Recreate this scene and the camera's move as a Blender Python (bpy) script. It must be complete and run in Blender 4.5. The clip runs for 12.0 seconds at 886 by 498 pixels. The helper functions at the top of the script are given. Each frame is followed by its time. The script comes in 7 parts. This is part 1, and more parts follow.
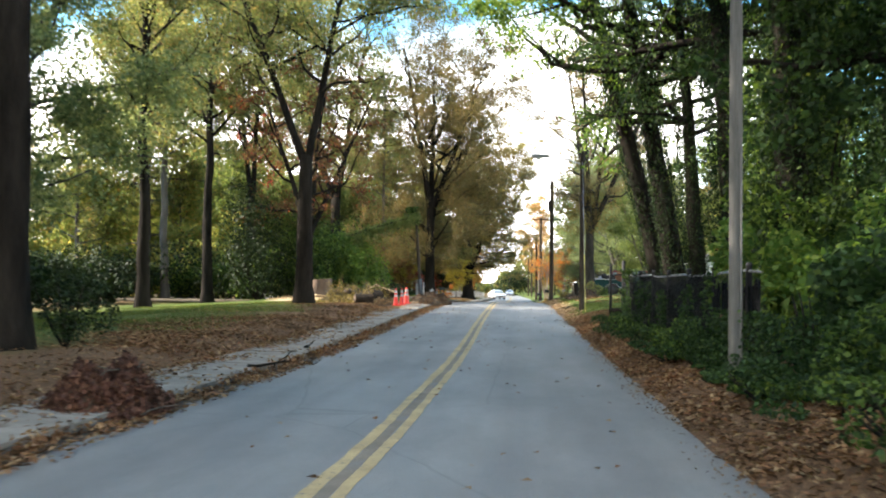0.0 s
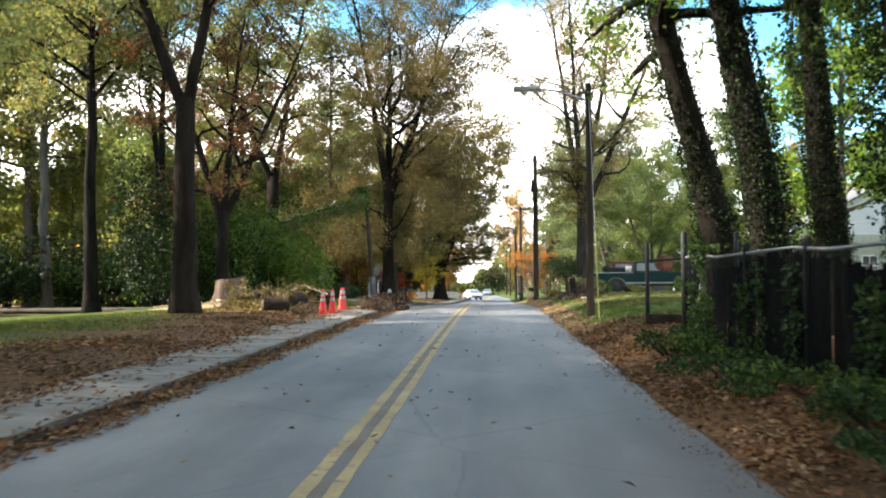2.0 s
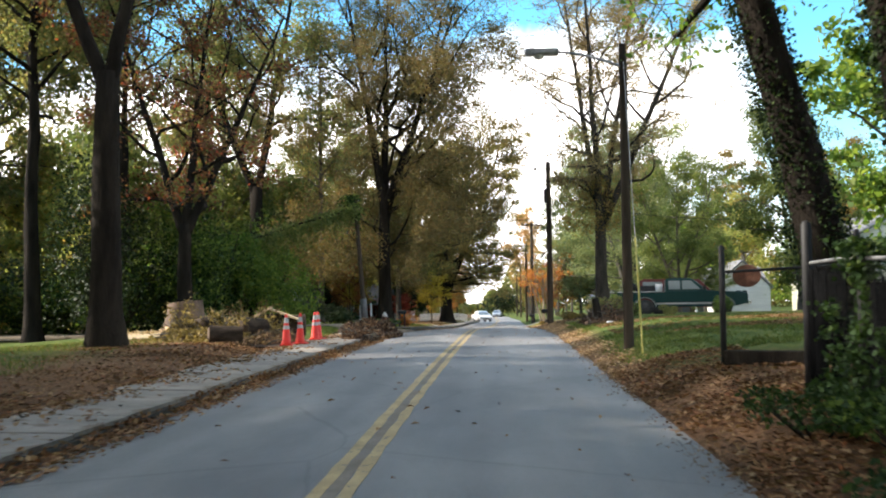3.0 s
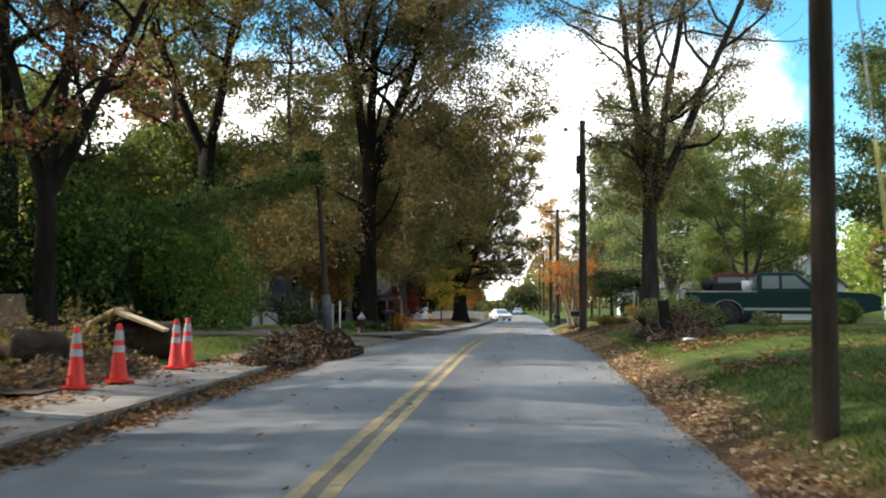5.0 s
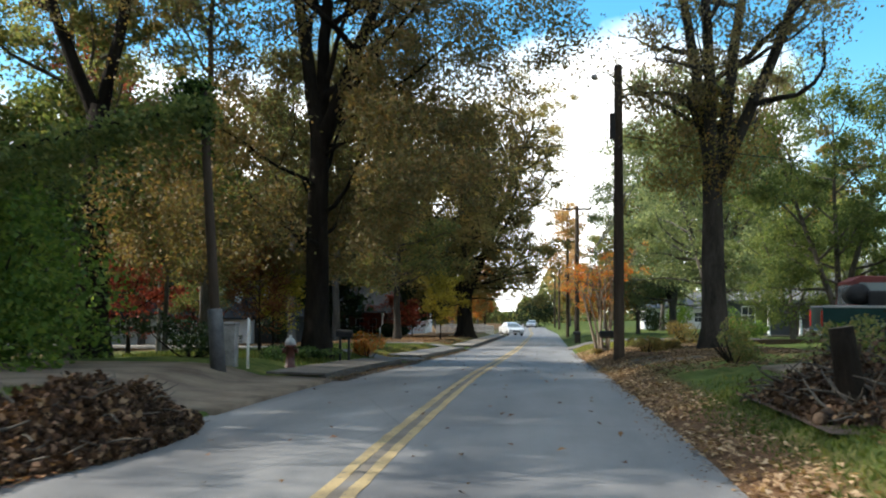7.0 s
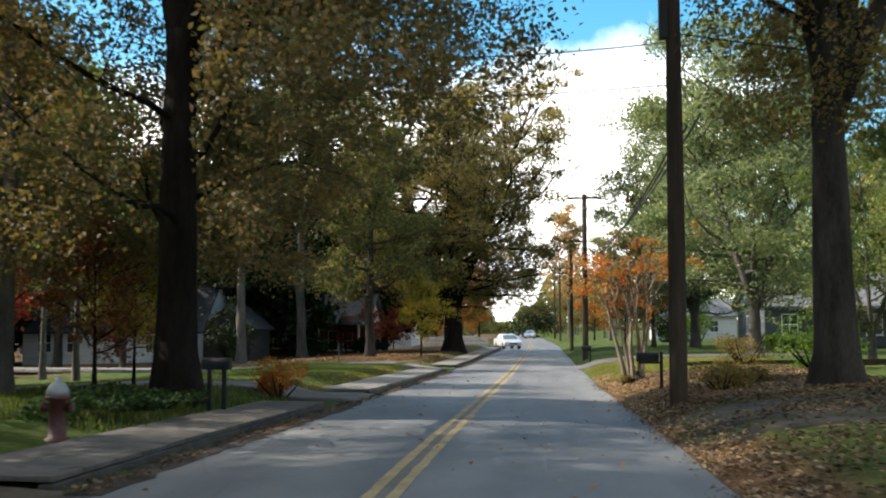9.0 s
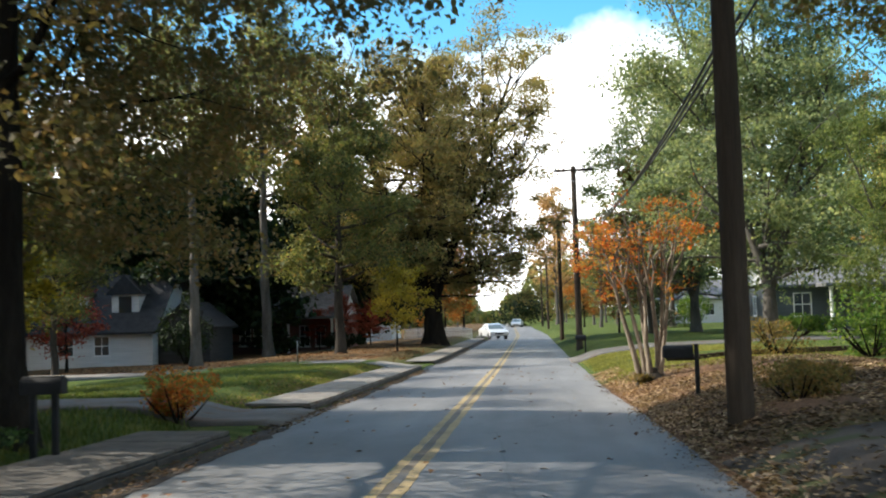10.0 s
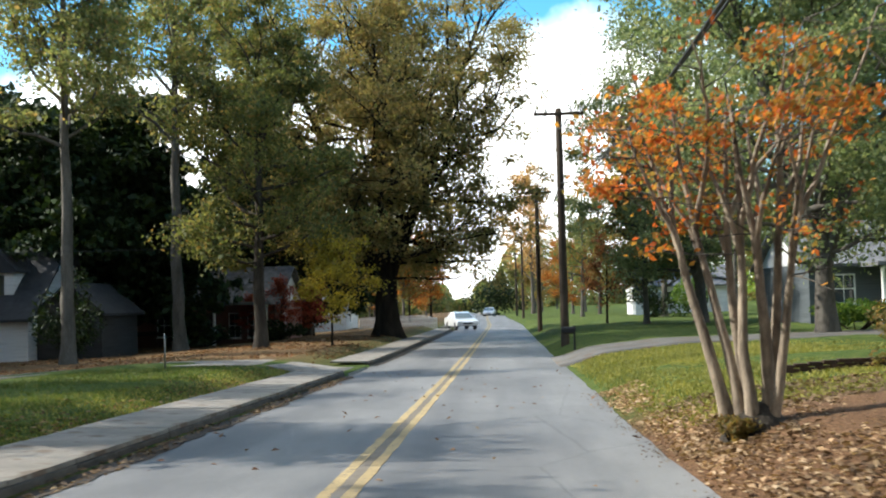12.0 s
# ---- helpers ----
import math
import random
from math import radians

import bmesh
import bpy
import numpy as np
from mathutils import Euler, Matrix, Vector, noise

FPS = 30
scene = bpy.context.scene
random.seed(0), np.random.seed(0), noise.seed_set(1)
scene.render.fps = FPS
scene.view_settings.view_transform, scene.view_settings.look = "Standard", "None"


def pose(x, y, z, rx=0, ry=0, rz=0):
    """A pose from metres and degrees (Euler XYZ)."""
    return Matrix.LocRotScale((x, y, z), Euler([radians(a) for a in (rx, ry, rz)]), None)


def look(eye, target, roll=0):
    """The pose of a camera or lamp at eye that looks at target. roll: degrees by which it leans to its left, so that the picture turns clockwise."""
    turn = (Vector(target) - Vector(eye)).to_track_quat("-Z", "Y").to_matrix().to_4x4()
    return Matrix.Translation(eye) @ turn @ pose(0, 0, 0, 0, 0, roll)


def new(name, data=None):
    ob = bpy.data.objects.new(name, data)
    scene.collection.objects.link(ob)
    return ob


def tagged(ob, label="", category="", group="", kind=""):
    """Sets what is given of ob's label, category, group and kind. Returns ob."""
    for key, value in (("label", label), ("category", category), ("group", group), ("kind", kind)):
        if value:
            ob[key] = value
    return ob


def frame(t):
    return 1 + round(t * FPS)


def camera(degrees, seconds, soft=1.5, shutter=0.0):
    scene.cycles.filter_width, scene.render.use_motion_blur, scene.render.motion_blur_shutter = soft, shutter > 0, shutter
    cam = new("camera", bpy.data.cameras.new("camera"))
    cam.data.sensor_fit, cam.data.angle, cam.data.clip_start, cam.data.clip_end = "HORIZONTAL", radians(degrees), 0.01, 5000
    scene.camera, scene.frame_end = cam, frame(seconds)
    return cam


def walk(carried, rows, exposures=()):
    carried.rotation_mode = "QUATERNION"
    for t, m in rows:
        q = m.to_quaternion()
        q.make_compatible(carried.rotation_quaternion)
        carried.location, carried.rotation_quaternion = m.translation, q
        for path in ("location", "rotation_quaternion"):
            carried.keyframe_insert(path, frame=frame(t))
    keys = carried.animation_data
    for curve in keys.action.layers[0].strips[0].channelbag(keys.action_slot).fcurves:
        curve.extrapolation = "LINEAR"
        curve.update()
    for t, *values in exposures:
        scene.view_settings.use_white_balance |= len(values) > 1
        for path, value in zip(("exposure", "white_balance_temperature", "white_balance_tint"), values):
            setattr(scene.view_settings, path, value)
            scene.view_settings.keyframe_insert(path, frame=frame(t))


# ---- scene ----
cam = camera(44.9, 12.0, soft=2.0, shutter=0.3)
# seconds, x, y, z, pitch above level, roll, yaw
ROWS = [
    (0.0, -0.011, -0.167, 1.371, 1.773, -0.631, 4.106),
    (0.5, -0.042, 3.462, 1.313, 0.949, -0.39, 3.498),
    (1.0, -0.059, 7.054, 1.275, 1.387, 0.735, 3.819),
    (1.5, -0.063, 10.611, 1.254, 1.445, 0.491, 2.788),
    (2.0, -0.056, 14.133, 1.249, 1.799, 0.425, 2.913),
    (2.5, -0.04, 17.623, 1.256, 2.227, 0.796, 3.006),
    (3.0, -0.016, 21.082, 1.274, 2.936, 0.763, 3.458),
    (3.2, -0.005, 22.458, 1.284, 2.485, 0.684, 3.529),
    (4.8, 0.083, 33.303, 1.394, 3.021, 0.007, 4.539),
    (5.0, 0.092, 34.64, 1.411, 2.701, -0.143, 4.645),
    (5.5, 0.11, 37.968, 1.451, 3.049, -0.006, 5.461),
    (6.0, 0.119, 41.274, 1.49, 3.964, -0.28, 5.375),
    (6.5, 0.117, 44.559, 1.527, 4.065, -0.337, 4.956),
    (7.0, 0.105, 47.824, 1.56, 3.26, -0.35, 5.42),
    (7.2, 0.097, 49.128, 1.57, 3.063, -0.356, 5.375),
    (8.8, -0.085, 59.456, 1.613, 4.0, 0.504, 5.444),
    (9.0, -0.115, 60.737, 1.612, 3.797, 0.085, 5.301),
    (9.5, -0.175, 63.933, 1.6, 4.019, 0.526, 4.785),
    (10.0, -0.215, 67.12, 1.575, 3.293, 1.747, 4.576),
    (10.5, -0.23, 70.299, 1.536, 2.991, 2.083, 4.308),
    (11.0, -0.215, 73.472, 1.483, 2.591, 2.082, 3.825),
    (11.5, -0.162, 76.64, 1.414, 3.38, 1.976, 3.209),
    (12.0, -0.102, 79.804, 1.329, 2.664, 1.473, 3.207),
]
EXPOSURES = [(0.0, 1.95, 7000, 9), (0.7, 1.98, 7050, 9), (1.5, 1.9, 7050, 9), (2.2, 1.7, 7050, 10), (3.0, 1.42, 7000, 11), (5.0, 1.02, 6800, 9), (5.5, 1.0, 6750, 8), (7.2, 0.9, 6600, 7), (9.0, 0.88, 6800, 9), (10.0, 0.95, 6700, 8), (12.0, 0.98, 6500, 6)]
walk(cam, [(t, pose(x, y, z, 90 + pitch, roll, yaw)) for t, x, y, z, pitch, roll, yaw in ROWS], EXPOSURES)

# ---- daylight: low autumn sun from the left, broken cloud ----
SUN_AZ, SUN_EL = 86.0, 36.0     # degrees left of the road's heading, degrees up
sun_dir = Vector((-math.sin(radians(SUN_AZ)) * math.cos(radians(SUN_EL)),
                  math.cos(radians(SUN_AZ)) * math.cos(radians(SUN_EL)), math.sin(radians(SUN_EL))))
world = bpy.data.worlds.new("sky")
scene.world = world
world.use_nodes = True
wn, wl = world.node_tree.nodes, world.node_tree.links
wn.clear()
sky = wn.new("ShaderNodeTexSky")
sky.sky_type = 'NISHITA'
sky.sun_disc = False
sky.sun_elevation = radians(SUN_EL)
sky.sun_rotation = radians(-SUN_AZ)
sky.dust_density = 0.6
sky.ozone_density = 3.0
cloud = wn.new("ShaderNodeTexNoise")
cloud.noise_dimensions = '4D'
cloud.inputs["W"].default_value = 3.1
cloud.inputs["Scale"].default_value = 1.7
cloud.inputs["Detail"].default_value = 7.0
cloud.inputs["Roughness"].default_value = 0.55
cramp = wn.new("ShaderNodeValToRGB")
cramp.color_ramp.elements[0].position, cramp.color_ramp.elements[1].position = 0.395, 0.455
cmix = wn.new("ShaderNodeMix")
cmix.data_type = 'RGBA'
cmix.inputs["B"].default_value = (10.0, 10.1, 10.2, 1)
bg = wn.new("ShaderNodeBackground")
bg.inputs["Strength"].default_value = 0.15
wout = wn.new("ShaderNodeOutputWorld")
coord = wn.new("ShaderNodeTexCoord")
height = wn.new("ShaderNodeSeparateXYZ")
pile = wn.new("ShaderNodeMath")        # broken cloud closes up towards the horizon
pile.operation = 'MULTIPLY_ADD'
pile.inputs[1].default_value = -0.45
wl.new(coord.outputs["Generated"], height.inputs["Vector"])
wl.new(coord.outputs["Generated"], cloud.inputs["Vector"])
low = wn.new("ShaderNodeMath")
low.operation = 'MINIMUM'
low.inputs[1].default_value = 0.26
wl.new(height.outputs["Z"], low.inputs[0])
wl.new(low.outputs["Value"], pile.inputs[0])
wl.new(cloud.outputs["Fac"], pile.inputs[2])
wl.new(pile.outputs["Value"], cramp.inputs["Fac"])
wl.new(cramp.outputs["Color"], cmix.inputs["Factor"])
deep = wn.new("ShaderNodeHueSaturation")
deep.inputs["Saturation"].default_value = 1.35
deep.inputs["Hue"].default_value = 0.485
wl.new(sky.outputs["Color"], deep.inputs["Color"])
wl.new(deep.outputs["Color"], cmix.inputs["A"])
wl.new(cmix.outputs["Result"], bg.inputs["Color"])
wl.new(bg.outputs["Background"], wout.inputs["Surface"])

sun_data = bpy.data.lights.new("sun", 'SUN')
sun_data.energy, sun_data.angle, sun_data.color = 4.6, radians(0.6), (1.0, 0.95, 0.87)
sun = new("sun", sun_data)
sun.matrix_world = look(sun_dir * 200, (0, 0, 0))

# ---- materials ----
def tree_of(name):
    m = bpy.data.materials.new(name)
    m.use_nodes = True
    n, l = m.node_tree.nodes, m.node_tree.links
    return m, n, l, n["Principled BSDF"]


def ramp_node(n, stops):
    r = n.new("ShaderNodeValToRGB")
    e = r.color_ramp.elements
    e[0].position, e[0].color = stops[0][0], (*stops[0][1], 1)
    e[1].position, e[1].color = stops[-1][0], (*stops[-1][1], 1)
    for p, c in stops[1:-1]:
        k = e.new(p)
        k.color = (*c, 1)
    return r


def noise_node(n, l, scale, detail=6.0, rough=0.6, stretch=None):
    tc = n.new("ShaderNodeTexCoord")
    t = n.new("ShaderNodeTexNoise")
    t.inputs["Scale"].default_value = scale
    t.inputs["Detail"].default_value = detail
    t.inputs["Roughness"].default_value = rough
    src = tc.outputs["Object"]
    if stretch:
        mp = n.new("ShaderNodeMapping")
        mp.inputs["Scale"].default_value = stretch
        l.new(src, mp.inputs["Vector"])
        src = mp.outputs["Vector"]
    l.new(src, t.inputs["Vector"])
    return t


def mix_node(n, l, fac, a, b, blend='MIX'):
    x = n.new("ShaderNodeMix")
    x.data_type, x.blend_type = 'RGBA', blend
    for sock, v in (("Factor", fac), ("A", a), ("B", b)):
        if hasattr(v, "is_linked"):
            l.new(v, x.inputs[sock])
        elif sock == "Factor":
            x.inputs[sock].default_value = v
        else:
            x.inputs[sock].default_value = (*v, 1)
    return x.outputs["Result"]


def bump_of(n, l, b, height, strength, dist=0.02):
    k = n.new("ShaderNodeBump")
    k.inputs["Strength"].default_value = strength
    k.inputs["Distance"].default_value = dist
    l.new(height, k.inputs["Height"])
    l.new(k.outputs["Normal"], b.inputs["Normal"])


def surface(name, dark, light, scale=3.0, fine=60.0, rough=0.85, bump=0.4, dist=0.01, stretch=None, metal=0.0, vary=0.0, spots=None, shine=0.4):
    """Two scales of noise between two colours, with fine relief; vary: shift from piece to piece."""
    m, n, l, b = tree_of(name)
    big, small = noise_node(n, l, scale, 5, 0.6, stretch), noise_node(n, l, fine, 4, 0.7, stretch)
    mid = tuple((p + q) / 2 for p, q in zip(dark, light))
    r = ramp_node(n, [(0.3, dark), (0.5, mid), (0.72, light)])
    l.new(big.outputs["Fac"], r.inputs["Fac"])
    g = ramp_node(n, [(0.3, (0.55, 0.55, 0.55)), (0.7, (1.25, 1.25, 1.25))])
    l.new(small.outputs["Fac"], g.inputs["Fac"])
    col = mix_node(n, l, 0.55, r.outputs["Color"], g.outputs["Color"], 'MULTIPLY')
    if spots:
        sp = noise_node(n, l, spots[1], 3, 0.5)
        sr = ramp_node(n, [(spots[2], (0, 0, 0)), (spots[2] + 0.08, (1, 1, 1))])
        l.new(sp.outputs["Fac"], sr.inputs["Fac"])
        col = mix_node(n, l, sr.outputs["Color"], col, spots[0])
    if vary:
        oi = n.new("ShaderNodeObjectInfo")
        vr = ramp_node(n, [(0.0, (1 - vary,) * 3), (1.0, (1 + vary,) * 3)])
        l.new(oi.outputs["Random"], vr.inputs["Fac"])
        col = mix_node(n, l, 1.0, col, vr.outputs["Color"], 'MULTIPLY')
    l.new(col, b.inputs["Base Color"])
    b.inputs["Roughness"].default_value = rough
    b.inputs["Metallic"].default_value = metal
    b.inputs["Specular IOR Level"].default_value = shine
    bump_of(n, l, b, small.outputs["Fac"], bump, dist)
    return m


def leaf_material(name, stops, through_light=0.45, rough=0.6):
    """Leaves: each one its own shade, letting some light through."""
    m, n, l, b = tree_of(name)
    geo = n.new("ShaderNodeNewGeometry")
    r = ramp_node(n, stops)
    r.color_ramp.interpolation = 'LINEAR'
    l.new(geo.outputs["Random Per Island"], r.inputs["Fac"])
    patch = noise_node(n, l, 0.35, 3, 0.6)
    pr = ramp_node(n, [(0.35, (0.72, 0.75, 0.7)), (0.65, (1.2, 1.15, 1.05))])
    l.new(patch.outputs["Fac"], pr.inputs["Fac"])
    col = mix_node(n, l, 1.0, r.outputs["Color"], pr.outputs["Color"], 'MULTIPLY')
    l.new(col, b.inputs["Base Color"])
    b.inputs["Roughness"].default_value = rough
    b.inputs["Specular IOR Level"].default_value = 0.2
    tr = n.new("ShaderNodeBsdfTranslucent")
    bright = mix_node(n, l, 1.0, col, (1.5, 1.4, 0.8), 'MULTIPLY')
    l.new(bright, tr.inputs["Color"])
    sh = n.new("ShaderNodeMixShader")
    sh.inputs["Fac"].default_value = through_light
    l.new(b.outputs["BSDF"], sh.inputs[1])
    l.new(tr.outputs["BSDF"], sh.inputs[2])
    l.new(sh.outputs["Shader"], n["Material Output"].inputs["Surface"])
    return m


def plain(name, colour, rough=0.5, metal=0.0, coat=0.0, gloss=0.5):
    m, n, l, b = tree_of(name)
    t = noise_node(n, l, 9.0, 4, 0.6)
    r = ramp_node(n, [(0.3, tuple(c * 0.85 for c in colour)), (0.7, colour)])
    l.new(t.outputs["Fac"], r.inputs["Fac"])
    l.new(r.outputs["Color"], b.inputs["Base Color"])
    b.inputs["Roughness"].default_value, b.inputs["Metallic"].default_value = rough, metal
    b.inputs["Coat Weight"].default_value = coat
    b.inputs["Specular IOR Level"].default_value = gloss
    return m


def glass(name, tint=(0.05, 0.06, 0.07), rough=0.06):
    m, n, l, b = tree_of(name)
    b.inputs["Base Color"].default_value = (*tint, 1)
    b.inputs["Roughness"].default_value = rough
    b.inputs["Specular IOR Level"].default_value = 0.8
    return m


def asphalt_material():
    """Worn asphalt: wheel tracks, blotches, fine stones and a few sealed cracks."""
    m, n, l, b = tree_of("asphalt")
    tracks = noise_node(n, l, 1.0, 3, 0.5, (1.1, 0.03, 1))
    blotch = noise_node(n, l, 0.45, 6, 0.65, (1, 0.35, 1))
    stones = noise_node(n, l, 70.0, 3, 0.75)
    base = ramp_node(n, [(0.3, (0.108, 0.106, 0.107)), (0.5, (0.155, 0.151, 0.149)), (0.7, (0.215, 0.209, 0.204))])
    l.new(blotch.outputs["Fac"], base.inputs["Fac"])
    t = ramp_node(n, [(0.35, (0.8, 0.8, 0.81)), (0.65, (1.2, 1.2, 1.19))])
    l.new(tracks.outputs["Fac"], t.inputs["Fac"])
    col = mix_node(n, l, 0.8, base.outputs["Color"], t.outputs["Color"], 'MULTIPLY')
    g = ramp_node(n, [(0.3, (0.62, 0.62, 0.62)), (0.7, (1.3, 1.3, 1.3))])
    l.new(stones.outputs["Fac"], g.inputs["Fac"])
    col = mix_node(n, l, 0.6, col, g.outputs["Color"], 'MULTIPLY')
    tc, wob = n.new("ShaderNodeTexCoord"), noise_node(n, l, 0.9, 4, 0.6)
    shift = mix_node(n, l, 0.18, tc.outputs["Object"], wob.outputs["Color"], 'ADD')
    mp = n.new("ShaderNodeMapping")
    mp.inputs["Scale"].default_value = (0.2, 0.13, 0.0)
    l.new(shift, mp.inputs["Vector"])
    v = n.new("ShaderNodeTexVoronoi")
    v.feature = 'DISTANCE_TO_EDGE'
    v.inputs["Scale"].default_value = 1.0
    l.new(mp.outputs["Vector"], v.inputs["Vector"])
    c = ramp_node(n, [(0.0, (0.45, 0.45, 0.46)), (0.0035, (1, 1, 1))])
    l.new(v.outputs["Distance"], c.inputs["Fac"])
    col = mix_node(n, l, 0.45, col, c.outputs["Color"], 'MULTIPLY')
    l.new(col, b.inputs["Base Color"])
    b.inputs["Roughness"].default_value = 0.62
    b.inputs["Specular IOR Level"].default_value = 0.4
    bump_of(n, l, b, stones.outputs["Fac"], 0.4, 0.006)
    return m


M_ASPHALT = asphalt_material()
M_CONCRETE = surface("sidewalk concrete", (0.125, 0.11, 0.094), (0.275, 0.248, 0.216), 1.2, 50.0, 0.9, 0.3, 0.006, vary=0.06, spots=((0.12, 0.09, 0.066), 2.2, 0.55))
# Dark tone mixes grime with the shade on the kerb's street face.
M_KERB = surface("grimy shade-dark kerb concrete", (0.03, 0.026, 0.022), (0.1, 0.088, 0.074), 2.5, 40.0, 0.9, 0.5, 0.008, vary=0.2)
M_YELLOW = surface("worn yellow road paint", (0.27, 0.2, 0.1), (0.45, 0.335, 0.165), 2.0, 30.0, 0.75, 0.3, 0.003, spots=((0.14, 0.125, 0.1), 11.0, 0.6))
M_DIRT = surface("bare dirt and gravel", (0.09, 0.07, 0.052), (0.24, 0.195, 0.148), 1.1, 35.0, 0.95, 0.6, 0.01, shine=0.1)
M_BARK = surface("dark furrowed bark", (0.007, 0.0056, 0.0046), (0.03, 0.0245, 0.0195), 3.0, 22.0, 0.95, 1.0, 0.05, (1, 1, 0.22), shine=0.08)
M_BARK_MID = surface("grey-brown bark", (0.018, 0.015, 0.012), (0.07, 0.06, 0.05), 3.0, 24.0, 0.95, 0.9, 0.03, (1, 1, 0.25), shine=0.15)
M_BARK_PALE = surface("smooth pale bark", (0.075, 0.055, 0.04), (0.36, 0.29, 0.215), 5.0, 20.0, 0.8, 0.4, 0.01, (1, 1, 0.3))
M_BARK_GREY = surface("grey bark", (0.05, 0.043, 0.035), (0.13, 0.115, 0.096), 3.0, 24.0, 0.95, 0.8, 0.02, (1, 1, 0.25))
M_CUT = surface("fresh cut wood", (0.42, 0.29, 0.16), (0.68, 0.52, 0.33), 6.0, 40.0, 0.85, 0.4, 0.006)
M_POLE = surface("weathered pole timber", (0.028, 0.02, 0.0145), (0.078, 0.058, 0.042), 3.0, 40.0, 0.9, 0.6, 0.01, (1, 1, 0.08), shine=0.15)
M_POLE_GREY = surface("bleached pole timber", (0.07, 0.067, 0.062), (0.165, 0.157, 0.145), 3.0, 40.0, 0.9, 0.6, 0.01, (1, 1, 0.08), shine=0.15)
M_METAL = surface("dull galvanised steel", (0.2, 0.2, 0.2), (0.42, 0.42, 0.43), 5.0, 60.0, 0.5, 0.1, 0.002, metal=0.7)
M_BLACK = surface("black painted metal", (0.008, 0.008, 0.009), (0.02, 0.02, 0.022), 5.0, 60.0, 0.6, 0.1, 0.002, shine=0.25)
M_CABLE = plain("black cable", (0.012, 0.012, 0.012), 0.6)
# Near-black colour also takes in the tree shade over the fence.
M_SLAT = surface("shade-darkened black fence screen", (0.0025, 0.0027, 0.003), (0.006, 0.0062, 0.0066), 2.0, 30.0, 0.95, 0.2, 0.004, vary=0.2, shine=0.0)
M_CONE = surface("red cone plastic", (0.58, 0.018, 0.01), (0.76, 0.03, 0.016), 6.0, 50.0, 0.45, 0.1, 0.002)
M_REFLECT = plain("worn white reflective collar", (0.36, 0.36, 0.36), 0.45)

L_OAK = leaf_material("copper oak leaves", [(0, (0.105, 0.106, 0.045)), (0.45, (0.175, 0.134, 0.058)), (0.75, (0.26, 0.158, 0.071)), (1, (0.15, 0.154, 0.053))], 0.54)
# Oak leaf copy darkened to hold the shade inside the great crown.
L_GREATOAK = leaf_material("dark copper oak leaves", [(0, (0.098, 0.098, 0.046)), (0.45, (0.15, 0.118, 0.058)), (0.75, (0.205, 0.132, 0.066)), (1, (0.13, 0.132, 0.054))], 0.36)
L_BRONZE = leaf_material("bronze oak leaves", [(0, (0.15, 0.155, 0.068)), (0.45, (0.23, 0.2, 0.098)), (0.8, (0.3, 0.212, 0.108)), (1, (0.195, 0.21, 0.085))], 0.54)
L_TURNING = leaf_material("green leaves turning olive", [(0, (0.065, 0.085, 0.034)), (0.5, (0.105, 0.125, 0.05)), (0.85, (0.175, 0.17, 0.07)), (1, (0.22, 0.15, 0.06))], 0.48)
# Olive lifted and greyed to imitate haze and glare over the woods.
L_OLIVE = leaf_material("olive autumn leaves", [(0, (0.1, 0.13, 0.06)), (0.5, (0.15, 0.175, 0.085)), (0.85, (0.21, 0.205, 0.105)), (1, (0.26, 0.18, 0.09))], 0.56)
L_GREEN = leaf_material("green leaves", [(0, (0.055, 0.115, 0.028)), (0.6, (0.11, 0.19, 0.046)), (1, (0.2, 0.26, 0.07))], 0.56)
L_LIGHT = leaf_material("pale green leaves", [(0, (0.1, 0.17, 0.04)), (0.6, (0.175, 0.25, 0.06)), (1, (0.28, 0.29, 0.08))], 0.5)
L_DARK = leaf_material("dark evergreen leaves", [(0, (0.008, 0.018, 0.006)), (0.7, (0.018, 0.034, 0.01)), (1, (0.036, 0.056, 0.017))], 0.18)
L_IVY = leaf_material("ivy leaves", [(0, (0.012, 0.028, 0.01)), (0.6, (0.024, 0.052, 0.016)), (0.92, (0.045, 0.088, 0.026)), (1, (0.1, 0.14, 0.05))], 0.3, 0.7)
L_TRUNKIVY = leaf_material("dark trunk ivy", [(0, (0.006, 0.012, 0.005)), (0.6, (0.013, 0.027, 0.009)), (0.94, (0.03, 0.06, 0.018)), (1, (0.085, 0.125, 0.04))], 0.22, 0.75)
L_ROUND = leaf_material("mid green leaves", [(0, (0.07, 0.105, 0.042)), (0.6, (0.115, 0.155, 0.06)), (1, (0.19, 0.21, 0.09))], 0.52)
L_SAGE = leaf_material("sage green leaves", [(0, (0.11, 0.155, 0.095)), (0.6, (0.18, 0.228, 0.138)), (1, (0.29, 0.31, 0.2))], 0.56)
# Leaf colour lightened to carry the sun on the undergrowth.
L_UNDER = leaf_material("sunlit undergrowth leaves", [(0, (0.16, 0.205, 0.085)), (0.6, (0.25, 0.285, 0.115)), (0.9, (0.35, 0.32, 0.135)), (1, (0.38, 0.23, 0.1))], 0.66)
L_PEACH = leaf_material("pale peach leaves", [(0, (0.3, 0.18, 0.09)), (1, (0.5, 0.34, 0.2))], 0.5)
L_TAN = leaf_material("curled tan leaves", [(0, (0.12, 0.07, 0.04)), (0.4, (0.24, 0.15, 0.09)), (0.8, (0.4, 0.28, 0.18)), (1, (0.5, 0.38, 0.27))], 0.2, 0.8)
